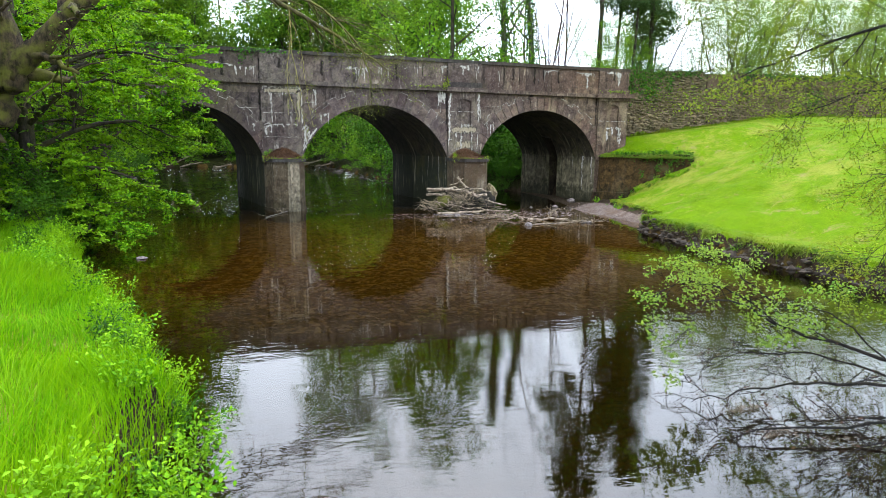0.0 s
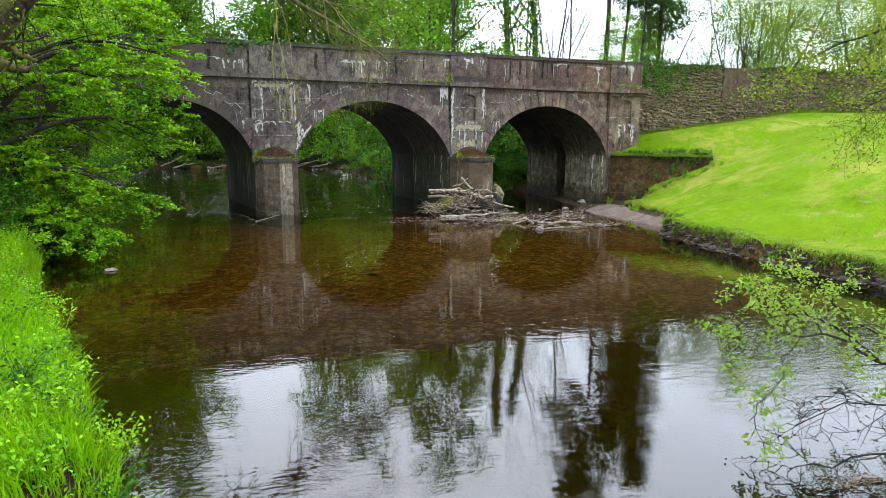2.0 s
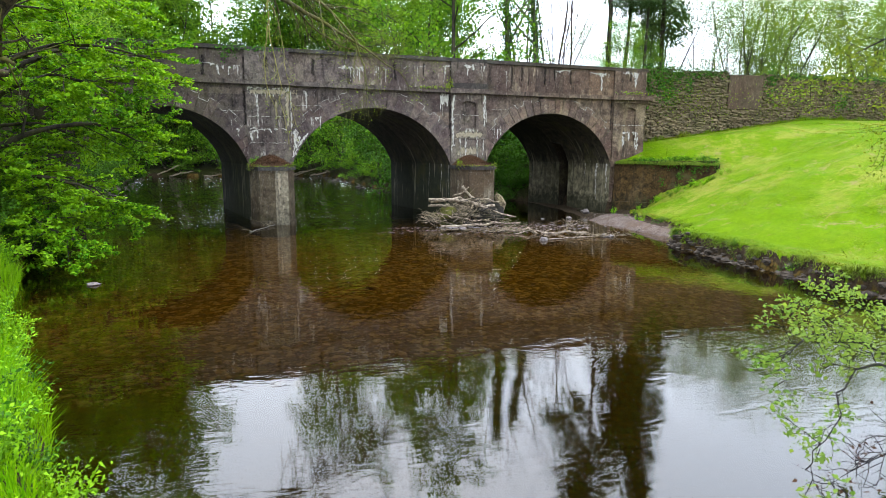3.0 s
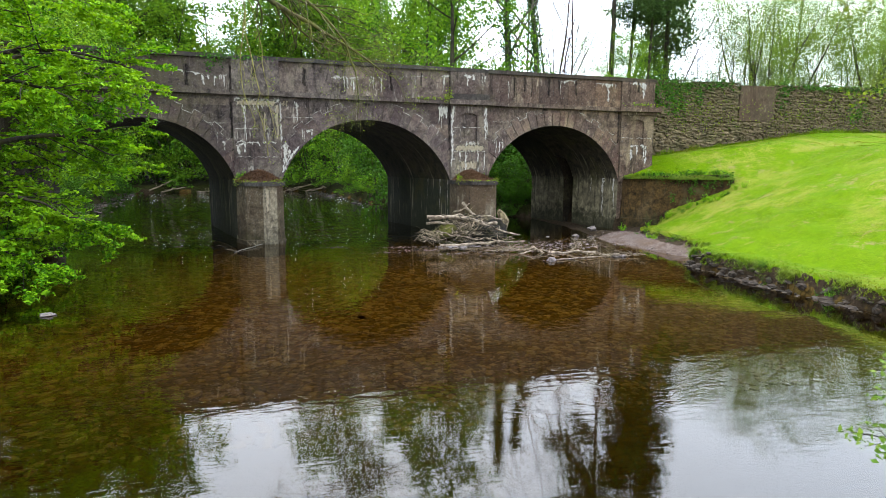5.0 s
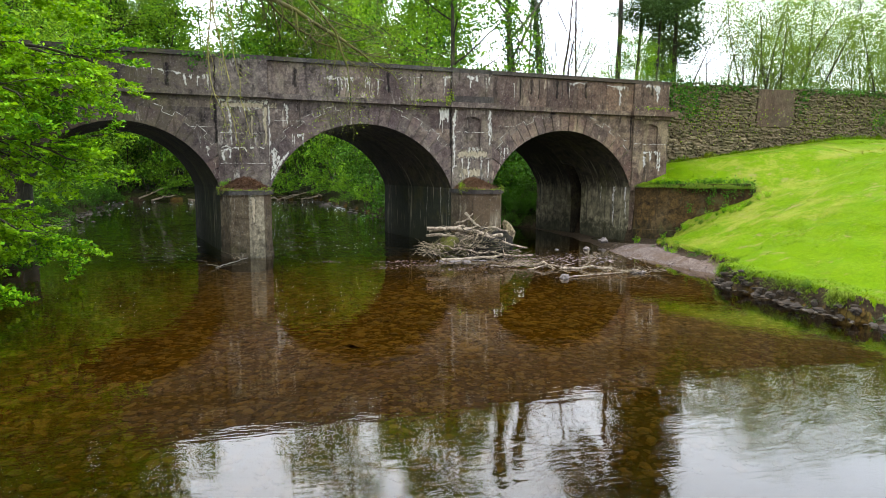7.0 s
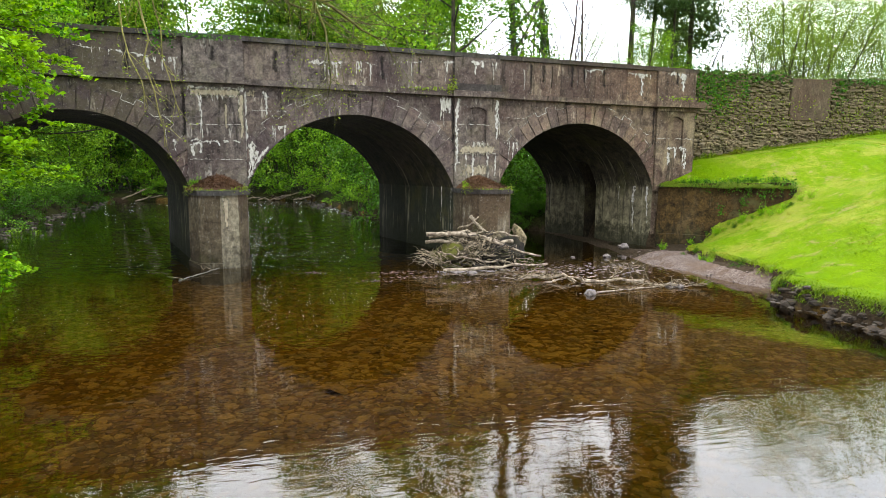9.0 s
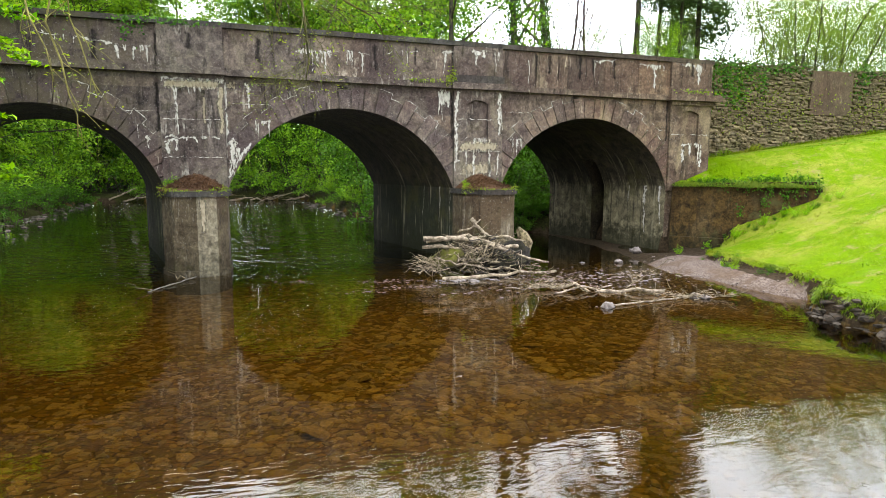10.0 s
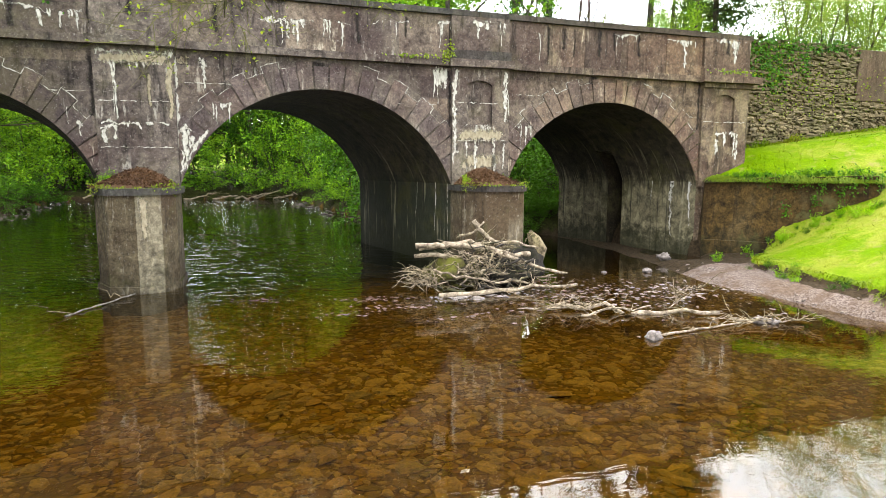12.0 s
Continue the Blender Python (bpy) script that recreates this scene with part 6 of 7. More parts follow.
ivy("ivy", "green ivy spilling over the top of the rubble wall", [(15.9, 24.33, 4.95, 0.9, 0.5), (16.8, 24.33, 5.05, 0.8, 0.3), (18.1, 24.33, 5.08, 0.8, 0.2), (17.3, 24.33, 4.7, 0.2, 0.5), (20.95, 24.33, 4.95, 0.3, 0.6), (15.5, 24.33, 4.5, 0.3, 0.6), (22.5, 24.33, 5.1, 2.0, 0.12), (26, 24.33, 5.1, 4, 0.14), (24.5, 24.33, 4.2, 0.5, 0.4), (16.3, 24.33, 4.4, 0.7, 0.5)], 1500, 0.075, 81)
ivy("ivy", "olive creeper scattered over the rubble wall", [(17.5, 24.33, 4.0, 2.5, 0.9), (24, 24.33, 4.2, 4, 0.9), (16.5, 24.33, 4.6, 1.6, 0.7), (21.5, 24.33, 3.9, 1.5, 0.6)], 420, 0.05, 82, LEAF_OLIVE)
ivy("ivy", "small ivy hanging from the parapet coping", [(1.35, 23.58, 5.18, 0.9, 0.1), (0.95, 23.6, 5.05, 0.3, 0.25), (2.1, 23.58, 5.15, 0.5, 0.1), (-1.5, 23.58, 5.15, 1.2, 0.2)], 900, 0.06, 83)
ivy("creeper", "dark creeper hanging over the wing wall", [(13.86 + 2.34 * t - 0.02, 23.5 - 2.34 * t - 0.02, 1.82 + 0.1 * t - d, 0.13, h) for t, d, h in ((0.3, 0.02, 0.1), (0.38, 0.05, 0.16), (0.46, 0.03, 0.14), (0.55, 0.1, 0.26), (0.62, 0.06, 0.2), (0.7, 0.16, 0.34), (0.78, 0.1, 0.24), (0.86, 0.14, 0.3), (0.93, 0.1, 0.26), (1.0, 0.1, 0.3), (0.66, 0.5, 0.3), (0.8, 0.4, 0.3), (0.5, 0.7, 0.2))], 1700, 0.05, 87)
ivy("moss_tuft", "yellow-green moss tufts on the string course", [(7.72, 23.55, 4.28, 0.16, 0.2), (7.1, 23.55, 4.2, 0.5, 0.05), (14.4, 23.45, 4.2, 0.6, 0.05)], 2500, 0.05, 84, LEAF_OLIVE)


def litter(x0, x1, seed):
    """A mound of leaf litter on a pier cap, against the pilaster."""
    rg = np.random.default_rng(seed)
    c, w = (x0 + x1) / 2, (x1 - x0) / 2
    e = thing("leaf_litter", "rust-brown mound of dead leaves on the pier cap", "leaf litter", at=(c, 23.0, 1.71))
    N = 18
    v, f = [], []
    for j in range(N):
        for i in range(N):
            u, s = -1 + 2 * i / (N - 1), j / (N - 1)
            z = 0.33 * max(0.0, 1 - abs(u) ** 1.6) * s ** 0.8 + 0.02 * rg.random()
            v.append((u * w * (0.75 + 0.2 * s), -0.5 + 1.08 * s, z))
    f = [(j * N + i, j * N + i + 1, (j + 1) * N + i + 1, (j + 1) * N + i) for j in range(N - 1) for i in range(N - 1)]
    link("mound", v, f, LITTER, e, smooth=True)
    k = 5200
    u, s = rg.uniform(-1, 1, k), rg.random(k)
    z = 0.33 * np.maximum(0, 1 - np.abs(u) ** 1.6) * s ** 0.8 + 0.02
    path = [np.stack([u * w * 0.95, -0.5 + 1.08 * s, z], 1)]
    quads("leaf_cover", leaves_at(rg, [path[0][i:i + 2] for i in range(0, k - 1, 2)], 2, 0.02, 0.042, 0.2), LITTER, e)


litter(*P1, 85)
litter(*P2, 86)
for x0, x1 in (P1, P2):
    c = (x0 + x1) / 2
    ivy("moss_tuft", "yellow-green moss and grass along the pier cap edge", [(x, y + 0.05, 1.72, 0.12, r) for x, y, r in ((x0 + 0.06, 22.82, 0.12), (x0 + 0.18, 22.62, 0.08), (x0 + 0.32, 22.42, 0.05), (c - 0.1, 22.33, 0.03), (c + 0.2, 22.3, 0.03), (x1 - 0.2, 22.4, 0.06), (x1 - 0.02, 22.68, 0.1))], 7500, 0.028, 88, LEAF_OLIVE)
for x, y in ((1.5, 23.35), (1.6, 23.5), (7.95, 22.95), (8.02, 23.2), (8.9, 23.3)):
    put(herb, x, y, 1.72, rg.uniform(0, 360), 0.6 if x < 2 else 0.4, label="green weed rooted on the pier cap")


# ---- driftwood ----
def stick_path(rg, a, b, sag=0.06, n=7):
    a, b = np.array(a, float), np.array(b, float)
    t = np.linspace(0, 1, n)[:, None]
    ln = np.linalg.norm(b - a)
    return a + (b - a) * t + rg.normal(0, sag * ln * 0.35, (n, 3)) * np.sin(np.pi * t)


heap = thing("driftwood_heap", "grey-brown heap of flood driftwood against the bridge pier", "driftwood", at=(8.0, 21.9, 0.0))
hb = np.array((8.0, 21.9, 0.0))
rg = np.random.default_rng(91)
LOGS = [[(6.55, 21.5, 0.76), (7.0, 21.45, 0.74), (7.4, 21.45, 0.72), (7.95, 21.5, 0.64)], [(7.2, 21.65, 0.7), (7.5, 21.55, 0.78), (7.8, 21.45, 0.66), (8.2, 21.4, 0.54), (8.62, 21.5, 0.54)],
        [(7.9, 21.35, 0.62), (8.3, 21.3, 0.48), (8.7, 21.25, 0.33), (9.22, 21.15, 0.18)], [(7.68, 21.85, 1.12), (7.8, 21.8, 0.95), (8.05, 21.8, 0.74), (8.3, 21.85, 0.62)],
        [(6.76, 21.1, 0.38), (7.2, 21.05, 0.26), (7.79, 21.0, 0.14), (8.48, 21.05, 0.12)], [(6.55, 21.6, 0.56), (7.0, 21.5, 0.58), (7.3, 21.5, 0.5), (7.6, 21.6, 0.42)],
        [(6.7, 21.9, 0.62), (7.4, 21.9, 0.72), (8.2, 22.0, 0.66)], [(7.9, 22.0, 0.72), (8.4, 21.9, 0.7), (8.95, 21.8, 0.6)], [(7.2, 21.25, 0.2), (7.7, 21.15, 0.34), (8.1, 21.2, 0.24)],
        [(7.4, 21.9, 0.82), (7.7, 21.8, 0.92), (7.9, 21.9, 1.06)]]
RADII = [(0.062, 0.04), (0.06, 0.05), (0.05, 0.022), (0.055, 0.04), (0.026, 0.018), (0.05, 0.03), (0.05, 0.04), (0.035, 0.025), (0.03, 0.015), (0.03, 0.02)]
for pts, (r0, r1) in zip(LOGS, RADII):
    m = np.array(pts)
    s = np.linspace(0, len(m) - 1, 12)
    p = np.stack([np.interp(s, np.arange(len(m)), m[:, q]) for q in range(3)], 1) + rg.normal(0, 0.014, (12, 3)) - hb
    v, f = tube_arrays(p, np.linspace(r0, r1, 12) * rg.uniform(0.7, 1.0, 12), 8)
    link("log", v, f, DRIFT, heap, smooth=True)
p = np.array([(8.95, 22.0, 0.1), (9.0, 22.0, 0.35), (9.02, 22.0, 0.55), (8.96, 22.0, 0.72), (8.86, 22.02, 0.86)]) - hb
v, f = tube_arrays(p, [0.13, 0.14, 0.15, 0.13, 0.05], 9)
v = np.array(v) + rg.normal(0, 0.012, np.array(v).shape)
link("stump", v, f, STUMP, heap, "thick tan broken stump", True)


def lump(name, rg, centre, size, mat, parent=None, sub=2, rough=0.22):
    b = bmesh.new()
    bmesh.ops.create_icosphere(b, subdivisions=sub, radius=1)
    off = Vector(rg.uniform(-50, 50, 3))
    for q in b.verts:
        k = 1 + rough * noise.noise(q.co * 1.5 + off) + rough * 0.5 * noise.noise(q.co * 4 + off)
        q.co = Vector((q.co.x * size[0], q.co.y * size[1], q.co.z * size[2])) * k
    bmesh.ops.translate(b, verts=b.verts, vec=Vector(centre))
    return part(name, b, mat, parent, smooth=sub > 2)


lump("root_mass", rg, (-0.75, -0.2, 0.22), (0.5, 0.4, 0.3), BARK, heap, 3, 0.45)
lump("root_mass", rg, (0.2, -0.1, 0.16), (0.5, 0.4, 0.3), BARK_WET, heap, 3, 0.45)
lump("root_mass", rg, (0.7, 0.1, 0.2), (0.4, 0.35, 0.36), BARK_WET, heap, 3, 0.45)
for i in range(130):
    ang = rg.uniform(0, 6.283)
    rad = rg.random() ** 0.6
    cx, cy = 7.75 + 1.15 * rad * math.cos(ang), 21.6 + 0.6 * rad * math.sin(ang)
    cz = 0.6 * (1 - rad ** 1.3) * rg.uniform(0.5, 1.1) + 0.04
    d = unit(rg.normal(0, 1, 3) * np.array([1.3, 0.8, 0.5])) * rg.uniform(0.12, 0.5)
    lo, hi = np.array((cx, cy, cz)) - d, np.array((cx, cy, cz)) + d
    lo[2], hi[2] = max(lo[2], -0.05), max(hi[2], -0.02)
    r0 = 0.004 + 0.018 * rg.random() ** 4
    v, f = tube_arrays(stick_path(rg, lo, hi, 0.2) - hb, np.linspace(r0, r0 * 0.4, 7) * rg.uniform(0.8, 1.2, 7), 6)
    link("stick", v, f, (DRIFT, BARK_DARK, TWIG, BARK_DARK, BARK_WET, TWIG)[i % 6], heap, smooth=True)
for i in range(70):
    ang, rad = rg.uniform(0, 6.283), rg.random() ** 0.7
    cx, cy = 7.8 + 1.1 * rad * math.cos(ang), 21.45 + 0.5 * rad * math.sin(ang)
    cz = 0.8 * (1 - rad ** 1.2) * rg.uniform(0.6, 1.05) + 0.05
    d = unit(rg.normal(0, 1, 3) * np.array([1.5, 0.7, 0.45])) * rg.uniform(0.2, 0.55)
    lo, hi = np.array((cx, cy, cz)) - d, np.array((cx, cy, cz)) + d
    lo[2], hi[2] = max(lo[2], 0.0), max(hi[2], 0.0)
    r0 = 0.008 + 0.02 * rg.random() ** 2
    v, f = tube_arrays(stick_path(rg, lo, hi, 0.22, 8) - hb, np.linspace(r0, r0 * 0.45, 8) * rg.uniform(0.8, 1.25, 8), 6)
    link("stick", v, f, (DRIFT, TWIG, BARK_DARK)[i % 3], heap, smooth=True)
for i in range(46):
    a = np.array((rg.uniform(7.4, 8.1), rg.uniform(21.1, 21.3), rg.uniform(0.1, 0.6)))
    b = a + np.array((rg.normal(0, 0.22), rg.normal(0, 0.1), rg.normal(0, 0.16)))
    b[2] = max(b[2], 0.02)
    v, f = tube_arrays(stick_path(rg, a, b, 0.3) - hb, np.linspace(0.009, 0.004, 7), 4)
    link("root", v, f, TWIG, heap)
for i in range(22):
    a = np.array((rg.uniform(8.1, 8.6), 21.7 + rg.normal(0, 0.08), rg.uniform(0.6, 0.72)))
    b = a + np.array((rg.normal(0, 0.16), rg.normal(0, 0.08), abs(rg.normal(0.08, 0.08))))
    v, f = tube_arrays(stick_path(rg, a, b, 0.3) - hb, np.linspace(0.008, 0.003, 7), 4)
    link("root", v, f, TWIG, heap)
for i in range(70):
    a = np.array((rg.uniform(6.5, 6.9), rg.uniform(21.15, 21.6), rg.uniform(0.1, 0.35)))
    b = a + np.array((rg.uniform(-0.5, 0.25), rg.uniform(-0.3, 0.1), rg.uniform(-0.2, 0.2)))
    b[2] = max(b[2], 0)
    v, f = tube_arrays(stick_path(rg, a, b, 0.12) - hb, np.linspace(0.009, 0.003, 7), 4)
    link("twig", v, f, TWIG, heap)


def drift(label, a, b, r0, r1, twigs, seed, sag=0.04, wood=DRIFT):
    rg = np.random.default_rng(seed)
    o = np.array((a[0], a[1], 0.0))
    e = thing("drift_branch", label, "driftwood", "drift branches in the shallows", at=tuple(o))
    p = stick_path(rg, a, b, sag, 10) - o
    v, f = tube_arrays(p, np.linspace(r0, r1, 10) * rg.uniform(0.62, 0.95, 10), 7)
    link("branch", v, f, wood, e, smooth=True)
    for _ in range(twigs):
        k = rg.integers(1, 9)
        d = np.array((rg.normal(0, 0.35), rg.normal(0, 0.22), abs(rg.normal(0, 0.13))))
        v, f = tube_arrays(stick_path(rg, p[k], p[k] + d, 0.15), np.linspace(0.008, 0.003, 7), 4)
        link("twig", v, f, TWIG, e)
    return e


drift("pale branch washed up in the shallow water", (8.1, 19.55, 0.04), (10.15, 18.5, 0.06), 0.055, 0.03, 14, 92, 0.09)
drift("thin bent stick arching over the shallows", (8.3, 19.0, 0.02), (9.4, 19.0, 0.1), 0.025, 0.014, 6, 93, 0.12)
drift("pale log lying in the water before the heap", (6.75, 20.75, 0.03), (9.2, 20.8, 0.08), 0.05, 0.03, 14, 94)
drift("thin straight stick floating at the shallows", (8.75, 17.85, 0.02), (10.2, 18.1, 0.02), 0.022, 0.014, 5, 95, 0.02)
drift("tangle of pale twigs caught in the shallows", (10.1, 18.1, 0.05), (11.0, 17.9, 0.04), 0.02, 0.008, 30, 96, 0.06)
drift("single thin stick lodged at the pier foot", (1.45, 20.95, 0.01), (2.1, 22.2, 0.04), 0.018, 0.012, 2, 97, 0.03, BARK_GREY)
drift("small twigs caught beside the gravel", (9.7, 19.0, 0.04), (10.4, 19.2, 0.3), 0.012, 0.006, 16, 98)
drift("rafted twigs around a long washed-up branch", (7.6, 19.6, 0.03), (8.7, 19.3, 0.05), 0.015, 0.008, 20, 99)
drift("grey dead branch on the far bank", (-6.3, 52.5, 0.2), (-4.8, 52.8, 0.9), 0.08, 0.03, 6, 100)
for i, (x, ln, up) in enumerate(((-5.6, 1.6, 0.3), (-3.2, 1.4, 0.1), (-0.9, 2.0, 0.35), (0.9, 1.5, 0.15), (2.2, 2.2, 0.3), (3.4, 1.7, 0.5), (4.6, 1.3, 0.2), (5.0, 2.1, 0.4))):
    drift("tangled flood debris along the far bank", (x, 52.9 + 0.25 * (i % 3), 0.05), (x + ln, 53.3 - 0.2 * (i % 2), 0.1 + up), 0.07, 0.03, 16, 101 + i, 0.1)


# ---- stones ----
def stone(x, y, z, sx, sy, sz, label, seed, mat=PALEROCK):
    ob = lump("stone", np.random.default_rng(seed), (0, 0, 0), (sx * 0.7, sy * 0.72, sz * 0.66), mat, None, 3, 0.55)
    ob.location = (x, y, z)
    return tagged(ob, label, "stone", "pale stones in the shallows")


stone(8.62, 17.82, 0.02, 0.13, 0.1, 0.11, "pale grey boulder standing out of the shallows", 1)
stone(11.38, 21.97, 0.03, 0.14, 0.1, 0.09, "pale rounded stone in the shallows", 2)
stone(12.5, 23.0, 0.12, 0.2, 0.14, 0.13, "pale stone at the edge of the gravel", 3)
stone(10.47, 18.1, 0.02, 0.16, 0.12, 0.09, "grey stone caught among twigs", 4)
stone(10.6, 18.02, 0.02, 0.12, 0.1, 0.07, "small grey stone caught among twigs", 5)
stone(10.52, 22.14, 0.0, 0.08, 0.06, 0.05, "small pale stone in the shallows", 6)
stone(-0.79, 14.97, 0.01, 0.13, 0.1, 0.05, "pale flat stone just above the water", 7)
stone(7.3, 20.5, 0.0, 0.16, 0.08, 0.06, "pale stone at the foot of the heap", 8)
stone(7.0, 20.62, 0.0, 0.12, 0.08, 0.05, "pale stone at the foot of the heap", 9)


fl = quads("floating_leaf", np.array([[(5.36, 15.31, 0.006), (5.385, 15.3, 0.01), (5.42, 15.34, 0.016), (5.38, 15.345, 0.008)], [(5.39, 15.31, 0.008), (5.42, 15.305, 0.007), (5.44, 15.34, 0.014), (5.41, 15.34, 0.01)]]), TWIG)
tagged(fl, "small pale dead leaf floating on the water", "leaf")


def slab_shape():
    """A flat seven-sided stone: a foot ring, a top ring and a crown point."""
    a = [2 * math.pi * i / 7 for i in range(7)]
    v = [(math.cos(q), math.sin(q), -0.6) for q in a] + [(0.86 * math.cos(q), 0.86 * math.sin(q), 0.75) for q in a] + [(0.05, 0.0, 0.9)]
    f = []
    for i in range(7):
        j = (i + 1) % 7
        f += [(i, j, 7 + j), (i, 7 + j, 7 + i), (7 + i, 7 + j, 14)]
    return np.array(v), np.array(f)


def scatter(name, label, xy, z, s, flat, mat, seed, category, slab=False):
    """Many small stones in one mesh, lumpy or slabby."""
    rg = np.random.default_rng(seed)
    n = len(xy)
    if slab:
        bv, bf = slab_shape()
        v = np.repeat(bv[None], n, 0)
        ring = 1 + rg.normal(0, 0.17, (n, 7))
        v[:, :14, :2] *= np.concatenate([ring, ring], 1)[..., None]
        v[:, 7:14, :2] *= 0.88
        v[:, 7:, 2] += rg.normal(0, 0.22, (n, 8))
    else:
        b = bmesh.new()
        bmesh.ops.create_icosphere(b, subdivisions=1, radius=1)
        bv = np.array([q.co[:] for q in b.verts])
        bf = np.array([[q.index for q in f.verts] for f in b.faces])
        b.free()
        v = np.repeat(bv[None], n, 0) * (1 + rg.normal(0, 0.16, (n, len(bv), 1)))
    v = v * np.stack([s * rg.uniform(0.7, 1.5, n), s * rg.uniform(0.6, 1.1, n), s * flat * rg.uniform(0.6, 1.3, n)], 1)[:, None, :]
    a = rg.uniform(0, 2 * np.pi, n)
    ca, sa = np.cos(a)[:, None], np.sin(a)[:, None]
    x, y = v[..., 0] * ca - v[..., 1] * sa, v[..., 0] * sa + v[..., 1] * ca
    v = np.stack([x + xy[:, 0:1], y + xy[:, 1:2], v[..., 2] + z[:, None]], -1)
    f = (bf[None] + (np.arange(n) * len(bv))[:, None, None]).reshape(-1, 3)
    me = bpy.data.meshes.new(name)
    me.from_pydata(v.reshape(-1, 3).tolist(), [], f.tolist())
    me.materials.append(mat)
    me.update()
    return tagged(new(name, me), label, category, kind="stuff")


rg = np.random.default_rng(111)
n = 24000
sx, sy = rg.uniform(-2.5, 12.0, n), 10.5 + 12.5 * rg.random(n)
zz = terrain(sx, sy)
keep = (zz < -0.06)
sx, sy, zz = sx[keep], sy[keep], zz[keep]
scatter("bed_stones", "brown slabby stones on the river bed under clear water", np.stack([sx, sy], 1), zz, 0.016 + 0.075 * rg.random(len(sx)) ** 3.0, 0.24, BEDSTONE, 112, "stones", True)
n = 1700
sx, sy = rg.normal(9.7, 1.4, n), rg.normal(20.2, 0.75, n)
scatter("shoal_stones", "wet stones breaking the surface of the shoal", np.stack([sx, sy], 1), np.full(n, -0.01), 0.01 + 0.04 * rg.random(n) ** 2.4, 0.42, WETSTONE, 113, "stones")
n = 420
sx, sy = rg.uniform(8.4, 12.0, n), rg.normal(20.4, 0.45, n)
scatter("shoal_pebbles", "pinkish pebbles lying dry on the shoal", np.stack([sx, sy], 1), np.full(n, -0.002), 0.01 + 0.045 * rg.random(n) ** 3, 0.34, PEBBLE, 120, "stones")
n = 650
spot = rg.integers(0, 5, n)
sx = np.array((4.0, 5.2, 5.65, 6.1, 6.8))[spot] + rg.normal(0, 0.3, n)
sy = np.array((21.3, 20.1, 20.95, 20.3, 19.45))[spot] + rg.normal(0, 0.1, n)
scatter("shoal_stones", "small wet stones just breaking the surface", np.stack([sx, sy], 1), np.full(n, -0.006), 0.01 + 0.035 * rg.random(n) ** 3, 0.36, WETSTONE, 114, "stones")
n = 11000
sx, sy = rg.uniform(10.8, 14.2, n), rg.uniform(16.8, 30, n)
zz = terrain(sx, sy)
keep = (zz < 0.17 + rg.normal(0, 0.03, n)) & (zz > -0.09) & (sy < 21.2 + rg.normal(0, 0.5, n)) & (waves(sx, sy, 2.2, 121) + 0.6 * waves(sx, sy, 6.0, 122) + rg.normal(0, 0.15, n) > 0.0)
scatter("gravel", "pinkish grey river gravel on the small beach", np.stack([sx, sy], 1)[keep], zz[keep], 0.006 + 0.03 * rg.random(keep.sum()) ** 4, 0.55, PEBBLE, 115, "gravel")
n = 300
sy = rg.uniform(7.5, 17.1, n)
sx = np.interp(sy, TOE_Y, TOE_X) - 0.14 + rg.random(n) ** 0.7 * (lip(sy) - np.interp(sy, TOE_Y, TOE_X) + 0.05)
scatter("bank_stones", "dark stones and clods along the eroded bank", np.stack([sx, sy], 1), np.maximum(terrain(sx, sy), -0.02), 0.015 + 0.07 * rg.random(n) ** 4, 0.6, BANKROCK, 116, "stones")
n = 420
sy = rg.uniform(7.5, 17.3, n)
sx = np.interp(sy, TOE_Y, TOE_X) + rg.uniform(-0.1, 0.3, n) * (lip(sy) - np.interp(sy, TOE_Y, TOE_X)) / 0.3
scatter("bank_clods", "crumbled dark earth clods fallen from the bank", np.stack([sx, sy], 1), np.maximum(terrain(sx, sy), -0.02), 0.02 + 0.11 * rg.random(n) ** 2.5, 0.6, EARTH, 119, "earth")
n = 500
sy = rg.uniform(30, 54, n)
sx = np.where(rg.random(n) < 0.5, np.interp(sy, LEFT_Y, LEFT_X) + rg.normal(0.2, 0.6, n), np.interp(sy, RIGHT_Y, RIGHT_X) - rg.normal(0.1, 0.5, n))
scatter("bank_stones", "grey stones along the water's edge upstream", np.stack([sx, sy], 1), np.full(n, -0.01), 0.04 + 0.13 * rg.random(n) ** 3, 0.45, BANKROCK, 117, "stones")

n = 80
sx, sy = rg.uniform(6.6, 8.3, n), 20.72 + rg.normal(0, 0.12, n)
scatter("pale_pebbles", "pale washed pebbles lying before the driftwood", np.stack([sx, sy], 1), np.full(n, 0.0), 0.018 + 0.05 * rg.random(n) ** 3, 0.5, PALEROCK, 118, "stones")

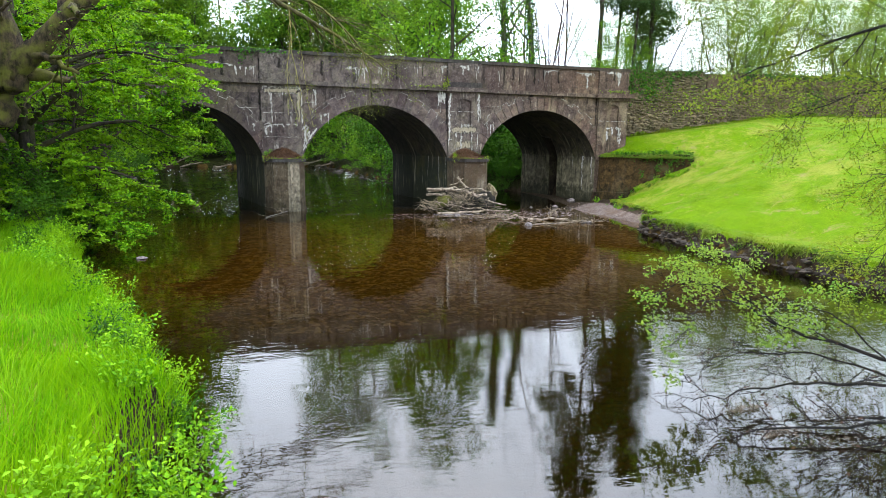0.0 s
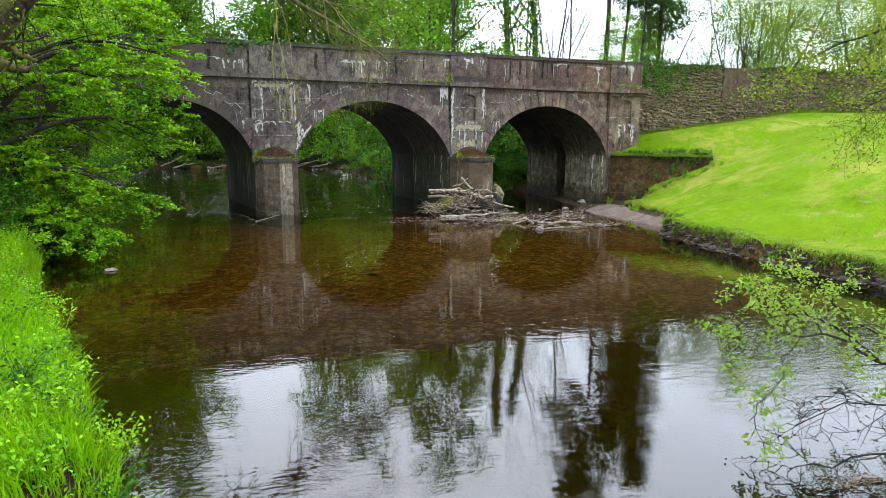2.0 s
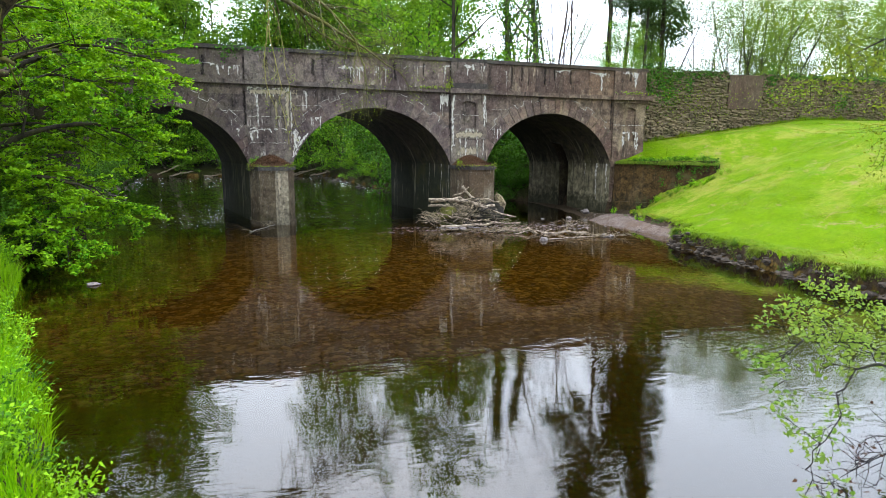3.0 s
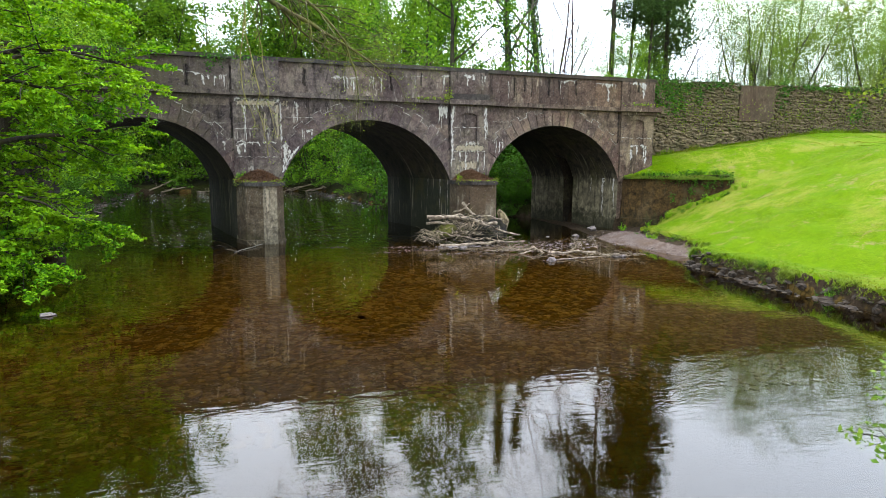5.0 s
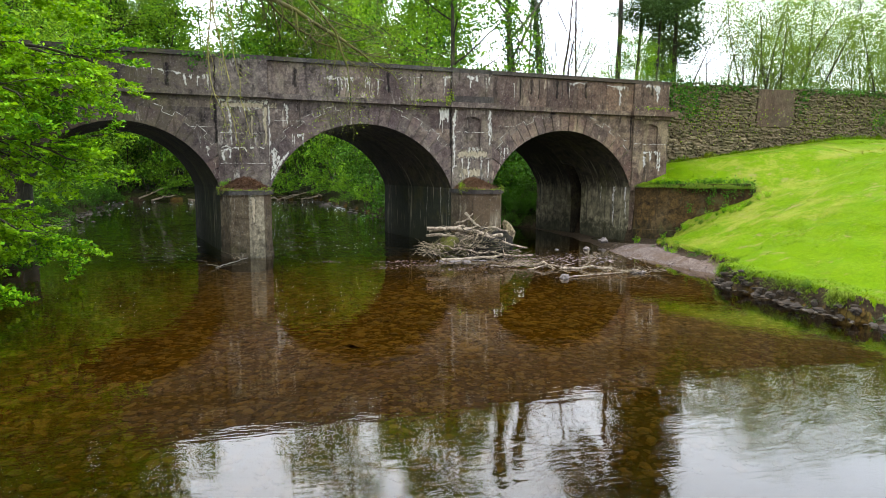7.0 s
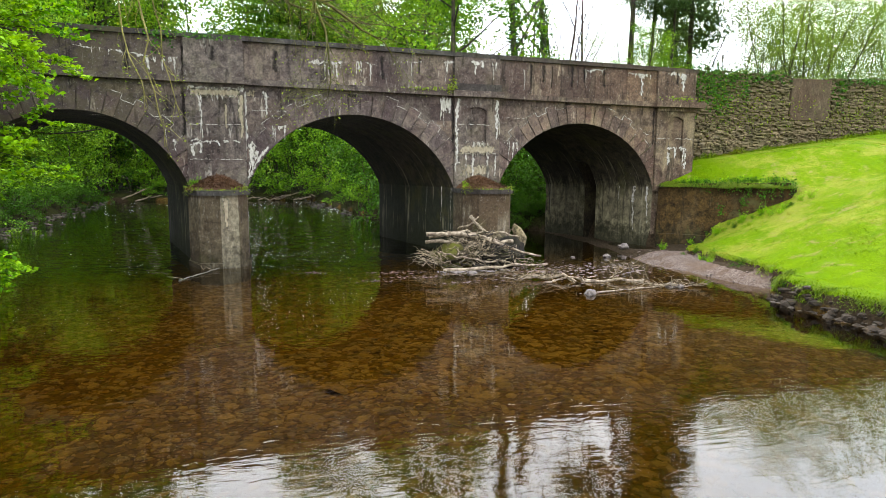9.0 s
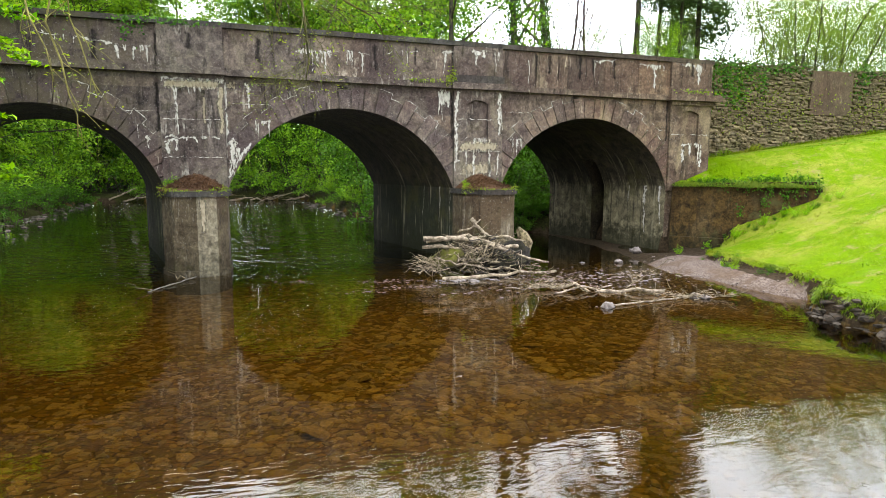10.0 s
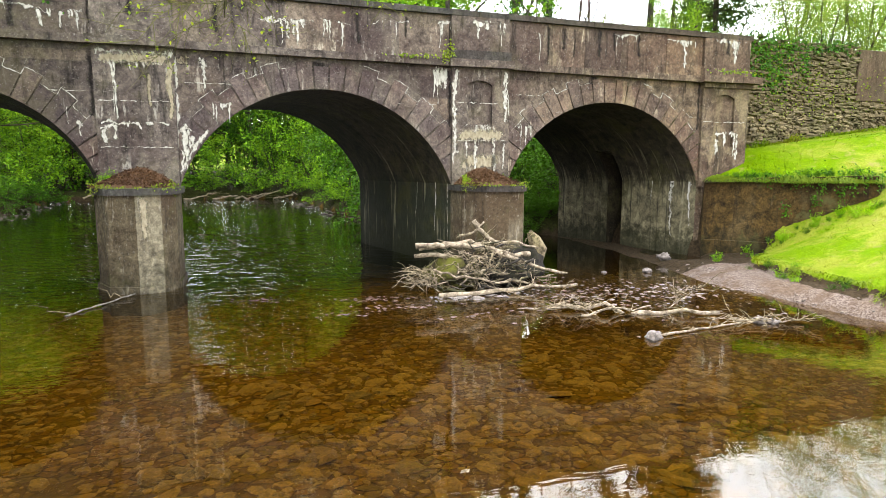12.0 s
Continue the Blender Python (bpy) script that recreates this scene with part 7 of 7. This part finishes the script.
# the nearest bed stones, one by one
rg = np.random.default_rng(131)
flat_stones = []
for i in range(14):
    bv, bf = slab_shape()
    ring = 1 + rg.normal(0, 0.16, 7)
    bv[:14, :2] *= np.concatenate([ring, ring])[:, None]
    bv[7:14, :2] *= 0.88
    bv[7:, 2] += rg.normal(0, 0.22, 8)
    me = bpy.data.meshes.new("bed_stone")
    me.from_pydata(bv.tolist(), [], bf.tolist())
    me.materials.append(BEDSTONE_ONE)
    flat_stones.append(me)
for i in range(300):
    x, y = rg.uniform(3.2, 9.0), rg.uniform(14.3, 18.3)
    d = 0.035 + 0.095 * rg.random() ** 2
    ob = new("bed_stone", flat_stones[i % 14])
    ob.parent = ground
    ob.location = (x, y, float(terrain(x, y)) + 0.01)
    ob.scale = (d * rg.uniform(0.9, 1.5), d, d * rg.uniform(0.1, 0.22))
    ob.rotation_euler = (rg.normal(0, 0.12), rg.normal(0, 0.12), rg.uniform(0, 6.28))

# ---- rubble courses of the road wall ----
rg = np.random.default_rng(121)
shapes = []
for i in range(24):
    b = bmesh.new()
    bmesh.ops.create_cube(b, size=1)
    bmesh.ops.subdivide_edges(b, edges=b.edges[:], cuts=1, use_grid_fill=True)
    for q in b.verts:
        d = q.co.normalized() * 0.62
        q.co = q.co * 0.72 + d * 0.28 + Vector(rg.normal(0, 0.035, 3))
    me = bpy.data.meshes.new("stone")
    b.to_mesh(me)
    b.free()
    me.materials.append(RUBBLE)
    shapes.append(me)
rest_v, rest_f, o, made = [], [], 0, 0
z = 2.3
while z < 5.12:
    h = rg.uniform(0.025, 0.07)
    x = 15.1 + rg.uniform(0, 0.1)
    while x < 30.5:
        w = 0.05 + 0.24 * rg.random() ** 1.8
        if not (19.0 < x + w / 2 < 20.66 and z > 3.75) and z + h > float(terrain(x, 24.2)) - 0.1:
            size = (w * 1.06, 0.16, h * rg.uniform(0.9, 1.35))
            at = (x + w / 2, 24.37 + rg.uniform(-0.035, 0.03), z + h / 2 + rg.normal(0, 0.034))
            me = shapes[int(rg.integers(24))]
            if x < 19 and made < 300 and z > 2.9:
                ob = new("stone", me)
                ob.parent = road_wall
                ob.location, ob.scale = at, size
                ob.rotation_euler = (0, rg.normal(0, 0.1), 0)
                made += 1
            else:
                vv = np.array([q.co[:] for q in me.vertices]) * size + at
                rest_v.append(vv)
                rest_f += [tuple(k + o for k in pl.vertices) for pl in me.polygons]
                o += len(vv)
        x += w + 0.006
    z += h + 0.004
ob = link("rubble_stones", np.concatenate(rest_v), rest_f, RUBBLE, road_wall)
ob["kind"] = "stuff"
